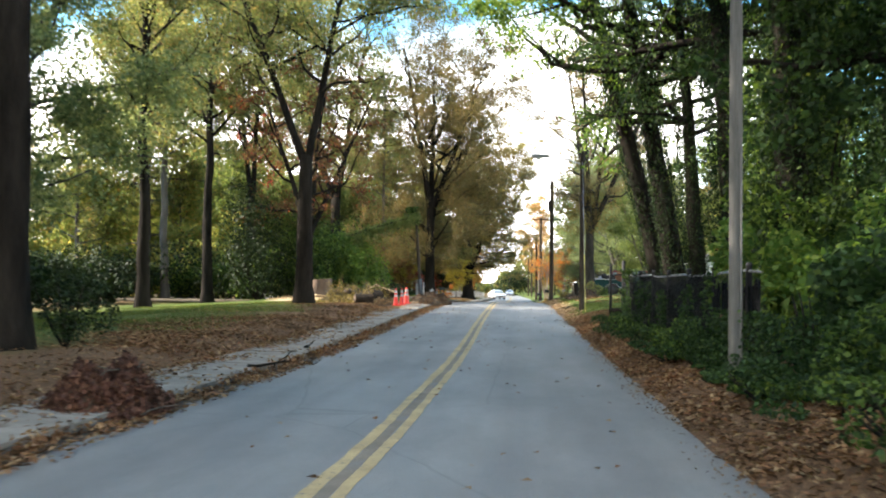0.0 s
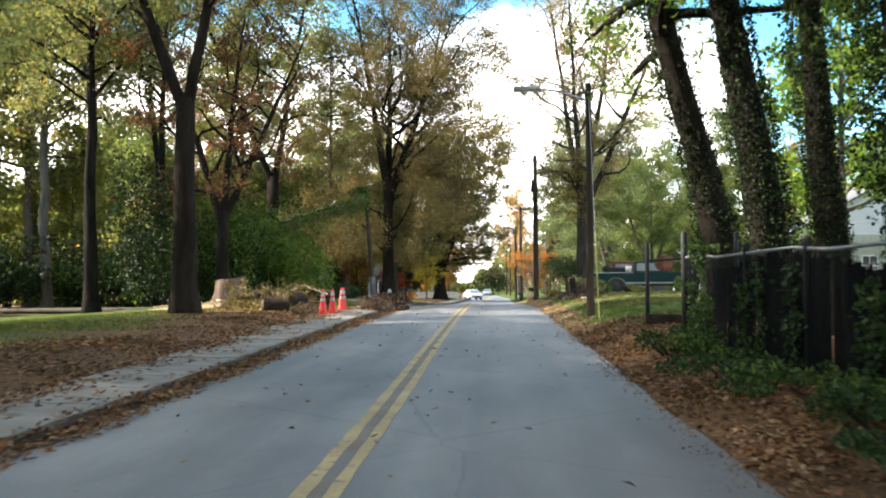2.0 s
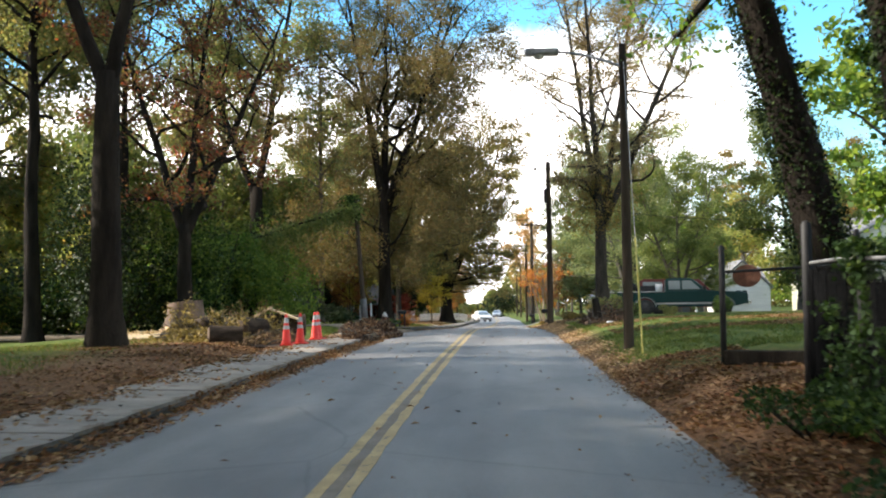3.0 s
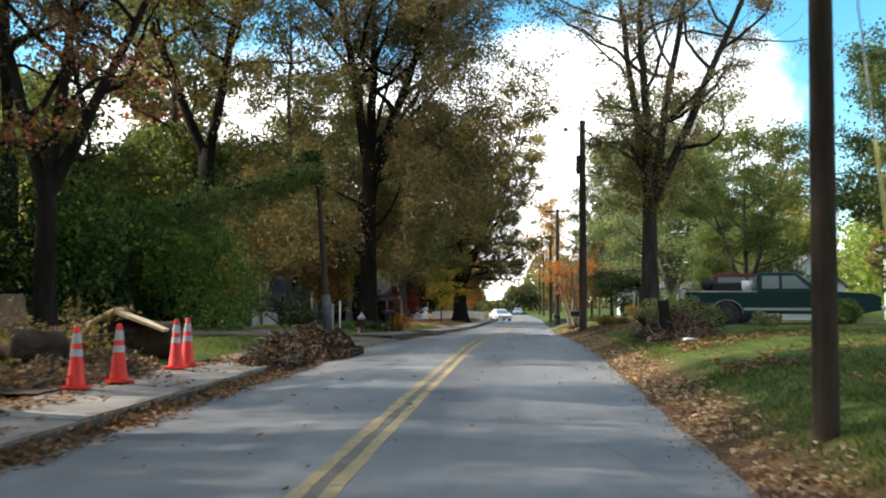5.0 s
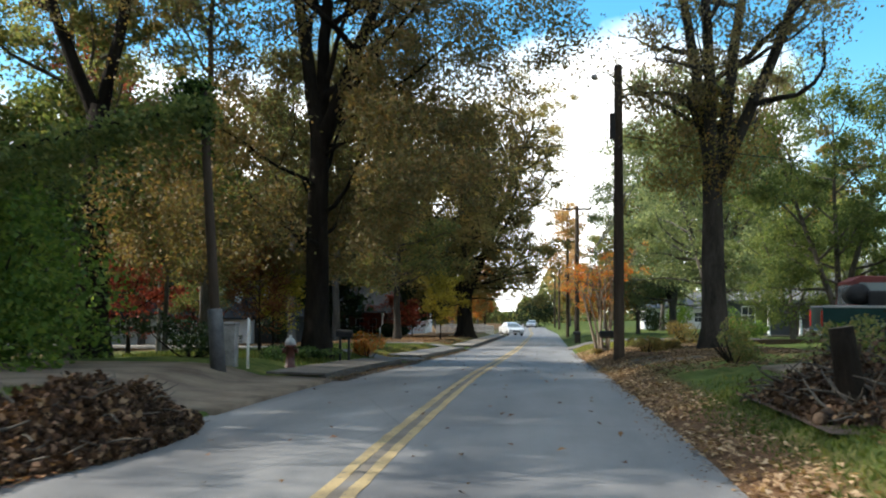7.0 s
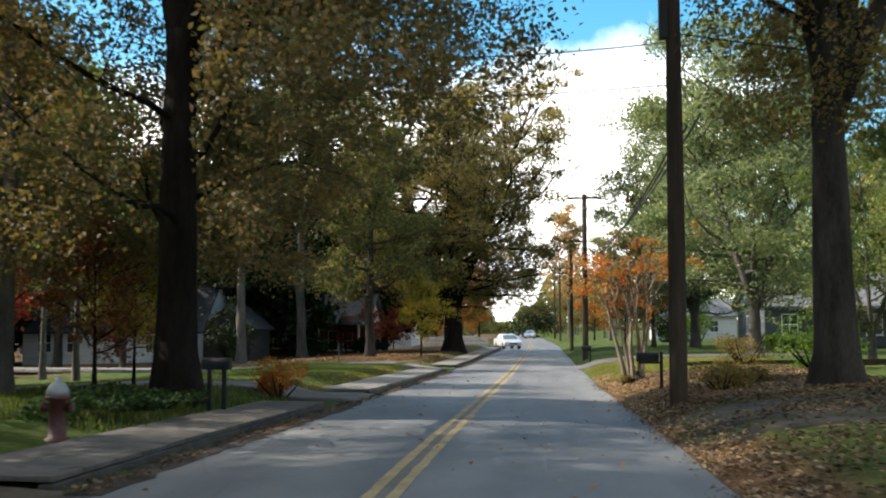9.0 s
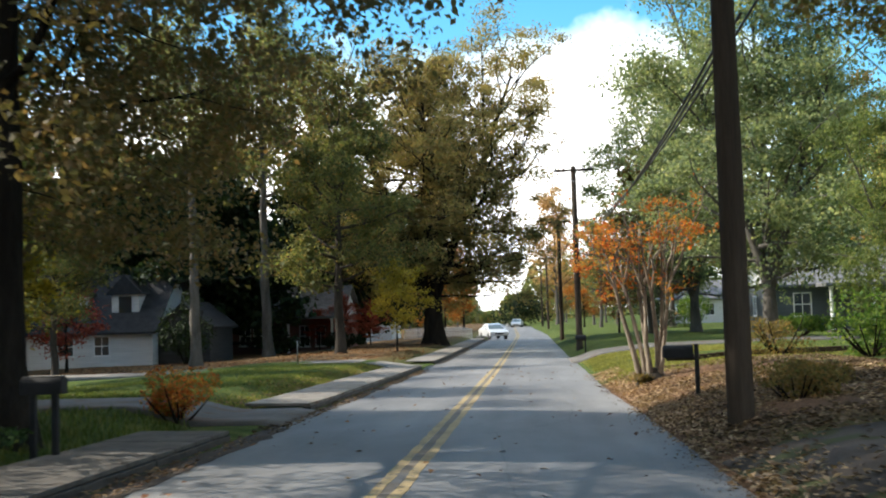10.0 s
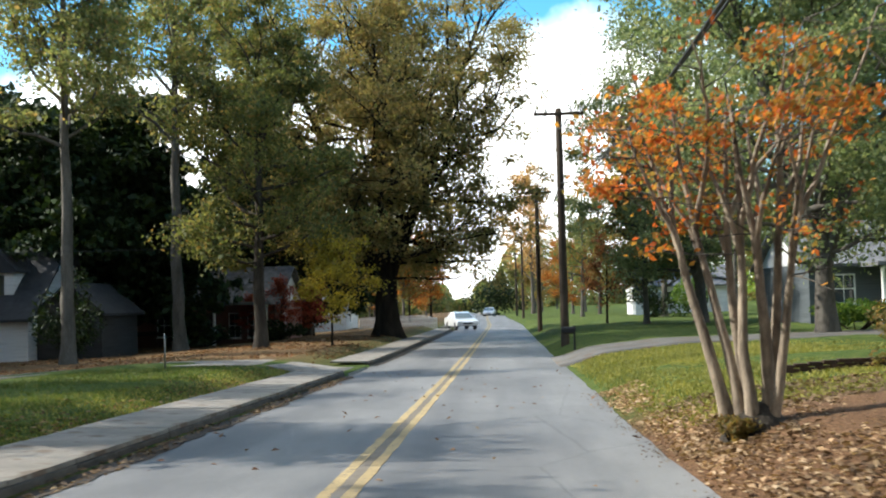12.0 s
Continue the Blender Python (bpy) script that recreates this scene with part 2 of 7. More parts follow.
M_LINE_GAP = surface("grimy strip between the lines", (0.12, 0.098, 0.075), (0.2, 0.17, 0.135), 2.0, 30, 0.8, spots=((0.14, 0.135, 0.13), 0.6, 0.55))
L_ASH = leaf_material("ashen brown leaves", [(0, (0.15, 0.115, 0.08)), (0.6, (0.24, 0.185, 0.13)), (1, (0.26, 0.22, 0.1))], 0.5)
L_STRAW = leaf_material("dry straw-coloured grass", [(0, (0.12, 0.14, 0.035)), (0.6, (0.22, 0.22, 0.06)), (1, (0.34, 0.31, 0.11))], 0.4)
L_ORANGE = leaf_material("orange leaves", [(0, (0.22, 0.07, 0.02)), (0.5, (0.37, 0.13, 0.03)), (0.8, (0.43, 0.2, 0.05)), (1, (0.12, 0.13, 0.03))])
L_MYRTLE = leaf_material("orange and olive leaves", [(0, (0.42, 0.1, 0.035)), (0.3, (0.5, 0.14, 0.04)), (0.55, (0.5, 0.24, 0.06)), (0.75, (0.33, 0.2, 0.07)), (1, (0.15, 0.17, 0.055))], 0.55)
# Stops run from shadow-dark to sunlit green, so leaf colour holds both.
L_THICKET = leaf_material("sunlit and shaded thicket leaves", [(0, (0.012, 0.028, 0.008)), (0.45, (0.03, 0.064, 0.016)), (0.75, (0.078, 0.13, 0.032)), (1, (0.17, 0.235, 0.065))], 0.45)
L_PLUM = leaf_material("plum-brown leaves", [(0, (0.09, 0.03, 0.03)), (0.5, (0.12, 0.07, 0.04)), (0.8, (0.08, 0.09, 0.035)), (1, (0.3, 0.06, 0.04))], 0.45)
L_RED = leaf_material("crimson leaves", [(0, (0.16, 0.03, 0.028)), (0.6, (0.29, 0.055, 0.05)), (1, (0.36, 0.12, 0.08))])
L_RUST = leaf_material("rust-brown leaves", [(0, (0.12, 0.045, 0.025)), (0.6, (0.2, 0.08, 0.04)), (1, (0.27, 0.14, 0.06))])
L_YELLOW = leaf_material("yellow leaves", [(0, (0.25, 0.2, 0.035)), (0.6, (0.42, 0.33, 0.05)), (1, (0.2, 0.2, 0.04))])
L_LITTER = leaf_material("fallen leaves", [(0, (0.075, 0.035, 0.018)), (0.4, (0.155, 0.074, 0.036)), (0.75, (0.23, 0.13, 0.068)), (0.92, (0.33, 0.23, 0.14)), (1, (0.24, 0.075, 0.03))], 0.15, 0.8)
L_DRY = leaf_material("dry brown leaves and twigs", [(0, (0.07, 0.045, 0.03)), (0.5, (0.14, 0.09, 0.06)), (1, (0.26, 0.18, 0.11))], 0.15, 0.85)
L_GRASS = leaf_material("grass blades", [(0, (0.05, 0.082, 0.02)), (0.6, (0.088, 0.125, 0.034)), (1, (0.17, 0.165, 0.065))], 0.4)

# ---- building kit ----
def mesh_of(name, verts, faces, mat, smooth=False):
    me = bpy.data.meshes.new(name)
    me.from_pydata([tuple(v) for v in verts], [], faces)
    me.materials.append(mat)
    if smooth:
        me.polygons.foreach_set("use_smooth", [True] * len(me.polygons))
    me.update()
    return me


def quads_mesh(name, corners, mat):
    """Many loose quads at once: corners is an array (count, 4, 3)."""
    k = len(corners)
    me = bpy.data.meshes.new(name)
    me.vertices.add(k * 4)
    me.vertices.foreach_set("co", np.ascontiguousarray(corners, dtype=np.float32).ravel())
    me.loops.add(k * 4)
    me.loops.foreach_set("vertex_index", np.arange(k * 4, dtype=np.int32))
    me.polygons.add(k)
    me.polygons.foreach_set("loop_start", np.arange(0, k * 4, 4, dtype=np.int32))
    me.polygons.foreach_set("loop_total", np.full(k, 4, dtype=np.int32))
    me.materials.append(mat)
    me.update(calc_edges=True)
    return me


def part(name, data, parent, label="", at=None):
    """One mesh as a part under a thing or part; data is a mesh or a (bmesh, material)."""
    if isinstance(data, tuple):
        bm, mat = data
        me = bpy.data.meshes.new(name)
        bm.to_mesh(me)
        bm.free()
        me.materials.append(mat)
        data = me
    ob = new(name, data)
    if parent is not None:
        ob.parent = parent
    if at is not None:
        ob.matrix_basis = at
    return tagged(ob, label)


def thing(name, label, category, at, group="", kind=""):
    ob = new(name)
    ob.empty_display_size = 0.2
    ob.matrix_basis = at
    return tagged(ob, label, category, group, kind)


def box(bm, x0, x1, y0, y1, z0, z1, bevel=0.0, m=None):
    r = bmesh.ops.create_cube(bm, size=1.0)
    vs = r["verts"]
    bmesh.ops.scale(bm, verts=vs, vec=(x1 - x0, y1 - y0, z1 - z0))
    bmesh.ops.translate(bm, verts=vs, vec=((x0 + x1) / 2, (y0 + y1) / 2, (z0 + z1) / 2))
    if m is not None:
        bmesh.ops.transform(bm, matrix=m, verts=vs)
    if bevel:
        es = list({e for v in vs for e in v.link_edges})
        bmesh.ops.bevel(bm, geom=es, offset=bevel, segments=2, affect='EDGES', profile=0.6)
    return bm


def boxes(*dims, bevel=0.0):
    bm = bmesh.new()
    for d in dims:
        box(bm, *d, bevel=bevel)
    return bm


def lathe(profile, sides=20, m=None, bm=None, cap=True):
    """Turned about z: profile is (radius, height) from the bottom up."""
    bm = bm or bmesh.new()
    rings = []
    for r, z in profile:
        ring = []
        for i in range(sides):
            a = 2 * math.pi * i / sides
            v = Vector((r * math.cos(a), r * math.sin(a), z))
            ring.append(bm.verts.new(m @ v if m is not None else v))
        rings.append(ring)
    for a, b in zip(rings, rings[1:]):
        for i in range(sides):
            f = bm.faces.new((a[i], a[(i + 1) % sides], b[(i + 1) % sides], b[i]))
            f.smooth = True
    if cap:
        bm.faces.new(rings[0][::-1])
        bm.faces.new(rings[-1])
    return bm


def tubes(paths):
    """Tapered tubes along paths: each is (points, radii, sides). Returns vertices and faces."""
    verts, faces, base = [], [], 0
    for pts, rad, sides in paths:
        pts = np.asarray(pts, float)
        rad = np.asarray(rad, float)
        tan = np.gradient(pts, axis=0)
        tan /= np.linalg.norm(tan, axis=1)[:, None] + 1e-9
        ref = np.array([1.0, 0.02, 0.03]) if abs(tan[0][2]) > 0.6 else np.array([0.02, 0.03, 1.0])
        u = np.cross(tan, ref)
        u /= np.linalg.norm(u, axis=1)[:, None] + 1e-9
        w = np.cross(tan, u)
        a = np.arange(sides) * 2 * np.pi / sides
        if sides >= 12:
            k = np.arange(len(pts))[:, None]
            ph = pts[0][0] * 7 + pts[0][1] * 3
            swell = 1 + 0.06 * np.sin(3 * a + 0.8 * k + ph) + 0.05 * np.sin(5 * a - 1.9 * k + ph) + 0.04 * np.sin(2 * a + 3.1 * k)
        else:
            swell = np.ones((1, sides))
        ring = pts[:, None] + (rad[:, None] * swell)[:, :, None] * (np.cos(a)[None, :, None] * u[:, None] + np.sin(a)[None, :, None] * w[:, None])
        verts.append(ring.reshape(-1, 3))
        for k in range(len(pts) - 1):
            for i in range(sides):
                j = (i + 1) % sides
                faces.append((base + k * sides + i, base + k * sides + j, base + (k + 1) * sides + j, base + (k + 1) * sides + i))
        faces.append(tuple(base + (len(pts) - 1) * sides + i for i in range(sides)))
        base += len(pts) * sides
    return np.concatenate(verts), faces


def tube_mesh(name, paths, mat):
    v, f = tubes(paths)
    return mesh_of(name, v, f, mat, smooth=True)


def leaf_quads(rng, at, size, up=0.5, wide=0.62):
    """A folded leaf at each place, turned at random, facing upwards more than not."""
    k = len(at)
    nrm = rng.normal(size=(k, 3))
    nrm[:, 2] += up * 1.6
    nrm /= np.linalg.norm(nrm, axis=1)[:, None]
    d = rng.normal(size=(k, 3))
    d -= (d * nrm).sum(1)[:, None] * nrm
    d /= np.linalg.norm(d, axis=1)[:, None]
    s = np.cross(nrm, d)
    L = size * rng.uniform(0.65, 1.3, size=(k, 1))
    c = np.empty((k, 4, 3))
    c[:, 0] = at - d * L * 0.5
    c[:, 1] = at + s * L * wide * 0.5 + nrm * L * 0.08 + d * L * 0.05
    c[:, 2] = at + d * L * 0.5 - nrm * L * 0.1
    c[:, 3] = at - s * L * wide * 0.5 + nrm * L * 0.08 + d * L * 0.05
    return c


def unit(v):
    return v / (np.linalg.norm(v) + 1e-9)


def bend_path(rng, start, heading, length, steps, rise, wander, floor=-1.0):
    """A limb that starts along heading and bends upwards (rise) as it goes."""
    pts, d = [np.array(start, float)], unit(np.array(heading, float))
    for _ in range(steps):
        d = unit(d + np.array([0, 0, rise / steps]) + rng.normal(size=3) * wander)
        d[2] = max(d[2], floor)
        pts.append(pts[-1] + d * length / steps)
    return np.array(pts)


def tree_meshes(name, seed, height, radius, clear, spread, leaves, leaf, mats, lean=(0.0, 0.0), fork=None, limbs=14, rise=0.5,
                low=25.0, high=65.0, bare=0.0, cluster=0.45, shape=0.55, droop=0.0,
                per_tuft=26, lowest=0.6, fine=True, subs=1.5, keep=None, stout=0.022, thin=None, wander=0.16, skirt=None, leader=None, shoots=None):
    """Trunk with limbs, and a crown of single leaves on twigs.
    clear: height of the lowest limb; spread: reach of the longest; fork: (height, [(azimuth, tilt), ...]) for several leaders."""
    rng = np.random.default_rng(seed)
    bark, green = mats
    paths, twigs = [], []
    lean = np.array([lean[0], lean[1], 0.0])

    def stem(start, z_top, r0, heading, n=22):
        h = z_top - start[2]
        wob = np.cumsum(rng.normal(size=(n + 1, 3)) * 0.013 * h / n * 3, axis=0)
        wob[:, 2] = 0
        wob -= wob[0]
        s = np.linspace(0, 1, n + 1)
        pts = np.array(start) + np.outer(s * h, heading / max(heading[2], 0.3)) + wob
        rad = r0 * (1 - 0.82 * s ** 0.9)
        return pts, np.maximum(rad, 0.02), s

    stems = []
    if fork:
        fz, leaders = fork
        n = 7
        s = np.linspace(0, 1, n)
        pts = np.outer(s * (fz + 0.3), [0, 0, 1]) + np.outer(s, lean * fz / height) - [0, 0, 0.3]
        rad = radius * (1 - 0.3 * s) * (1 + 0.55 * np.exp(-(pts[:, 2] + 0.3) / 0.45))
        paths.append((pts, rad, 14))
        if clear < fz - 0.8:
            stems.append((pts, rad, s))
        for az, tilt in leaders:
            hd = np.array([math.sin(radians(az)) * math.sin(radians(tilt)), math.cos(radians(az)) * math.sin(radians(tilt)), math.cos(radians(tilt))])
            p, r, s2 = stem(pts[-1] - [0, 0, 0.5], height * rng.uniform(0.86, 1.0), radius * (leader or (0.66 if len(leaders) < 4 else 0.56)), hd)
            stems.append((p, r, s2))
            paths.append((p, r, 9))
    else:
        p, r, s2 = stem((0, 0, -0.3), height * 0.94, radius, unit(np.array([lean[0] / height, lean[1] / height, 1.0])))
        r = r * (1 + 0.55 * np.exp(-(p[:, 2] + 0.3) / 0.45))
        stems.append((p, r, s2))
        paths.append((p, r, 14))
    boles = len(paths)
    spans = [(max(clear, p[0][2] + 0.3), p[-1][2]) for p, r, s in stems]
    total = sum(b - a for a, b in spans)
    for (p, r, s), (z_lo, z_hi) in zip(stems, spans):
        az0 = rng.uniform(0, 6.28)
        bole = fork is not None and p is stems[0][0] and clear < fork[0] - 0.8
        per = max(2, int(round(limbs * (z_hi - z_lo) / total * (1.8 if bole else 1.0))))
        for k in range(per):
            z = z_lo + (z_hi - z_lo) * ((k + rng.uniform(0.1, 0.9)) / per)
            q = np.array([np.interp(z, p[:, 2], p[:, i]) for i in range(3)])
            rr = float(np.interp(z, p[:, 2], r))
            u = (z - clear) / max(height - clear, 0.1)
            reach = spread * (max(0.12, 1 - abs(u - shape * 0.6) / (1.05 - shape * 0.25)) ** 0.6) * rng.uniform(0.75, 1.1)
            el = radians(low + (high - low) * u + rng.uniform(-10, 10))
            az = az0 + k * 2.4 + rng.uniform(-0.4, 0.4)
            hd = (math.cos(az) * math.cos(el), math.sin(az) * math.cos(el), math.sin(el))
            lp = bend_path(rng, q, hd, reach, 7, rise * (1 - u) - droop, wander, -0.12)
            if keep is not None and not keep(lp[[5, 7]]).all():
                continue
            lr = np.linspace(min(rr * (0.22 if bole else 0.6), stout * reach + 0.03), 0.018, 8)
            paths.append((lp, lr, 6))
            for j in range(max(4, int(reach * subs))):
                v = rng.uniform(0.22, 1.0)
                i0 = v * 7
                bq = np.array([np.interp(i0, np.arange(8), lp[:, i]) for i in range(3)])
                away = unit(lp[-1] - lp[0])
                hd2 = unit(away * 0.7 + rng.normal(size=3) * 0.75 + np.array([0, 0, 0.25]))
                bl = reach * (0.2 + 0.22 * (1 - v)) + 0.35
                bp = bend_path(rng, bq, hd2, bl, 4, 0.25 - droop, 0.22)
                if fine:
                    paths.append((bp, np.linspace(max(0.012, lr[0] * 0.3 * (1 - 0.6 * v)), 0.008, 5), 3))
                twigs.append(bp)
    if leaves:
        w = np.array([np.linalg.norm(b[-1] - b[0]) for b in twigs])
        if bare:
            w = w * (rng.uniform(size=len(w)) > bare)
        tufts = max(40, leaves // per_tuft)
        pick = rng.choice(len(twigs), size=tufts, p=w / w.sum())
        tw = np.array(twigs)[pick]
        v = rng.uniform(0.1, 1.05, size=tufts) * 4
        i0 = np.minimum(v.astype(int), 3)
        f = (v - i0)[:, None]
        centre = tw[np.arange(tufts), i0] * (1 - f) + tw[np.arange(tufts), i0 + 1] * f + rng.normal(size=(tufts, 3)) * cluster * 0.5
        size = cluster * rng.uniform(0.45, 1.1, size=tufts)
        for ns, far, z0, z1 in skirt or ():
            sa, sr, sz = rng.uniform(0, 6.28, ns), far * np.sqrt(rng.uniform(0.03, 1, ns)), rng.uniform(0, 1, ns)
            sa = sa - 0.45 * np.cos(sa)
            extra = np.stack([np.cos(sa) * sr, np.sin(sa) * sr, z0 + (z1 - z0) * sz * (1.35 - 0.6 * (sr / far) ** 2 + 0.25 * np.sin(3 * sa))], -1)
            extra = extra[(extra[:, 1] > 0) | ((np.abs(extra[:, 0]) > 1.5) & (rng.uniform(size=ns) < 0.45))]
            centre = np.concatenate([centre, extra])
            size = np.concatenate([size, cluster * rng.uniform(0.5, 1.0, size=len(extra))])
            tufts += len(extra)
        if shoots:
            ns, z0, z1, far = shoots
            sz, sa, sr = rng.uniform(z0, z1, ns), rng.uniform(0, 6.28, ns), far * rng.uniform(0.2, 1.0, ns)
            centre = np.concatenate([centre, np.stack([np.cos(sa) * sr, np.sin(sa) * sr, sz - 0.3 * sr], -1)])
            size = np.concatenate([size, 0.28 * rng.uniform(0.5, 1.0, size=ns)])
            tufts += ns
        load = rng.uniform(0.25, 1.0, size=tufts) ** 1.5
        k = rng.choice(tufts, size=leaves, p=load / load.sum())
        at = centre[k] + rng.normal(size=(leaves, 3)) * size[k][:, None] * np.array([1, 1, 0.6])
        at = at[at[:, 2] > lowest]
        if thin is not None:
            at = at[rng.uniform(size=len(at)) < np.interp(at[:, 2], *thin)]
        if keep is not None:
            at = at[keep(at)]
        crown = quads_mesh(name + "_crown", leaf_quads(rng, at, leaf), green)
    else:
        crown = None
    return tube_mesh(name + "_trunk", paths[:boles], bark), tube_mesh(name + "_branches", paths[boles:], bark), crown


def make_tree(name, label, category, at, meshes, group="", scale=1.0, turn=0.0, parts=("trunk", "branchwork", "crown")):
    e = thing(name, label, category, at @ pose(0, 0, 0, 0, 0, turn) @ Matrix.Scale(scale, 4), group)
    for n, me in zip(parts, meshes):
        if me is not None:
            ob = part(n, me, e)
            if n == "branchwork":
                tagged(ob, kind="stuff")
    return e


def clump_places(rng, count, rx, ry, rz, lumps=9, thin=0.35):
    """Leaf places for a bush: the skins of several overlapping uneven lumps, from the ground up."""
    c = rng.normal(size=(lumps, 3)) * [rx * 0.42, ry * 0.42, rz * 0.22] + [0, 0, rz * 0.55]
    r = rng.uniform(0.35, 0.6, size=lumps)
    k = rng.integers(0, lumps, size=count)
    d = rng.normal(size=(count, 3))
    d /= np.linalg.norm(d, axis=1)[:, None]
    p = c[k] + d * (r[k] * rng.uniform(1 - thin, 1.08, size=count))[:, None] * [rx, ry, rz * 0.62]
    p[:, 2] = np.abs(p[:, 2])
    return p


def shrub(name, label, at, rx, ry, rz, count, leaf, green, bark=None, seed=1, lumps=9, group="", category="shrub"):
    rng = np.random.default_rng(seed)
    e = thing(name, label, category, at, group)
    stems = []
    for i in range(9):
        a = rng.uniform(0, 6.28)
        tip = np.array([math.cos(a) * rx * 0.7, math.sin(a) * ry * 0.7, rz * rng.uniform(0.55, 0.95)])
        s = np.linspace(0, 1, 5)[:, None]
        stems.append((tip * [1, 1, 1] * s ** [0.8, 0.8, 1.0] + [0, 0, -0.08], np.linspace(0.03, 0.008, 5) * min(2.0, 0.6 + rz * 0.4), 5))
    for k in stems:
        part("stem", tube_mesh(name + "_stem", [k], bark or M_BARK), e)
    part("foliage", quads_mesh(name + "_foliage", leaf_quads(rng, clump_places(rng, count, rx, ry, rz, lumps), leaf), green), e)
    return e

# ---- the lie of the land ----
ROAD_L, ROAD_R, LINE_X = -4.35, 1.72, -1.43
KEY_Y = [-400, -40, 0, 21, 34, 46, 60, 67, 74, 80, 92, 107, 123, 160, 250, 420, 1500]
KEY_Z = [-0.1, -0.1, -0.08, -0.18, -0.06, 0.08, 0.165, 0.12, 0.02, -0.12, -0.36, -0.65, -0.86, -1.2, -1.75, -2.0, -2.0]
FINE_Y = np.arange(-60, 430, 0.5)
_z = np.interp(FINE_Y, KEY_Y, KEY_Z)
_k = np.hanning(23)
FINE_Z = np.convolve(np.pad(_z, 11, mode="edge"), _k / _k.sum(), mode="valid")


def road_z(y):
    return np.interp(y, FINE_Y, FINE_Z)


def drift(y):
    """How far the street's line wanders sideways."""
    return np.interp(y, [-40, 0, 10, 20, 45, 75, 110, 180, 260, 400], [0.0, 0.0, 0.1, 0.12, 0.0, -0.1, -0.06, 0.0, -1.5, -9.0])


RIGHT_D, RIGHT_H = [-9, -0.25, 0.0, 0.35, 0.9, 1.4, 3.4, 7.5, 20, 80, 600], [-0.1, -0.1, -0.01, 0.08, 0.28, 0.36, 0.55, 0.62, 0.8, 1.2, 1.2]
LEFT_D, LEFT_H = [-9, -0.3, -0.05, 0.02, 1.35, 1.7, 2.4, 6, 13, 30, 80, 600], [-0.1, -0.1, -0.1, 0.03, 0.03, 0.14, 0.3, 0.3, -0.1, -0.5, -0.5, -0.5]


def ground_z(x, y):
    """Height of the land at a place (arrays too)."""
    right, left = np.interp(np.asarray(x) - drift(y) - ROAD_R, RIGHT_D, RIGHT_H), np.interp(ROAD_L - np.asarray(x) + drift(y), LEFT_D, LEFT_H)
    return road_z(y) + np.where(np.asarray(x) - drift(y) > -1.3, right, left)


def stand(x, y, turn=0.0, sink=0.0):
    return pose(x, y, float(ground_z(x, y)) - sink, 0, 0, turn)


gx = np.concatenate([-np.geomspace(1500, 26, 14), np.arange(-24, -7, 1.0), np.arange(-7, -4.0, 0.15), [-3.0, 0.0, 1.0], np.arange(1.3, 5.2, 0.2), np.arange(6, 26, 1.0), np.geomspace(28, 1500, 14)])
gy = np.concatenate([[-1500, -400, -120, -60], np.arange(-40, 150, 0.8), np.arange(150, 420, 4), [500, 800, 1500]])
GX, GY = np.meshgrid(gx, gy)
rng_g = np.random.default_rng(5)
off_road = np.clip(np.maximum(GX - ROAD_R - 0.2, ROAD_L - 1.7 - GX), 0, 1)
rough_ground = rng_g.normal(size=GX.shape) * 0.018 * off_road
for a, b, s in ((0.9, 0.7, 0.03), (0.33, 0.41, 0.06)):
    rough_ground += np.sin(GX * a + GY * b * 0.6) * np.sin(GY * b - GX * 0.3) * s * off_road
GZ = ground_z(GX, GY) + rough_ground
nx, ny = len(gx), len(gy)
gfaces = [(j * nx + i, j * nx + i + 1, (j + 1) * nx + i + 1, (j + 1) * nx + i) for j in range(ny - 1) for i in range(nx - 1)]


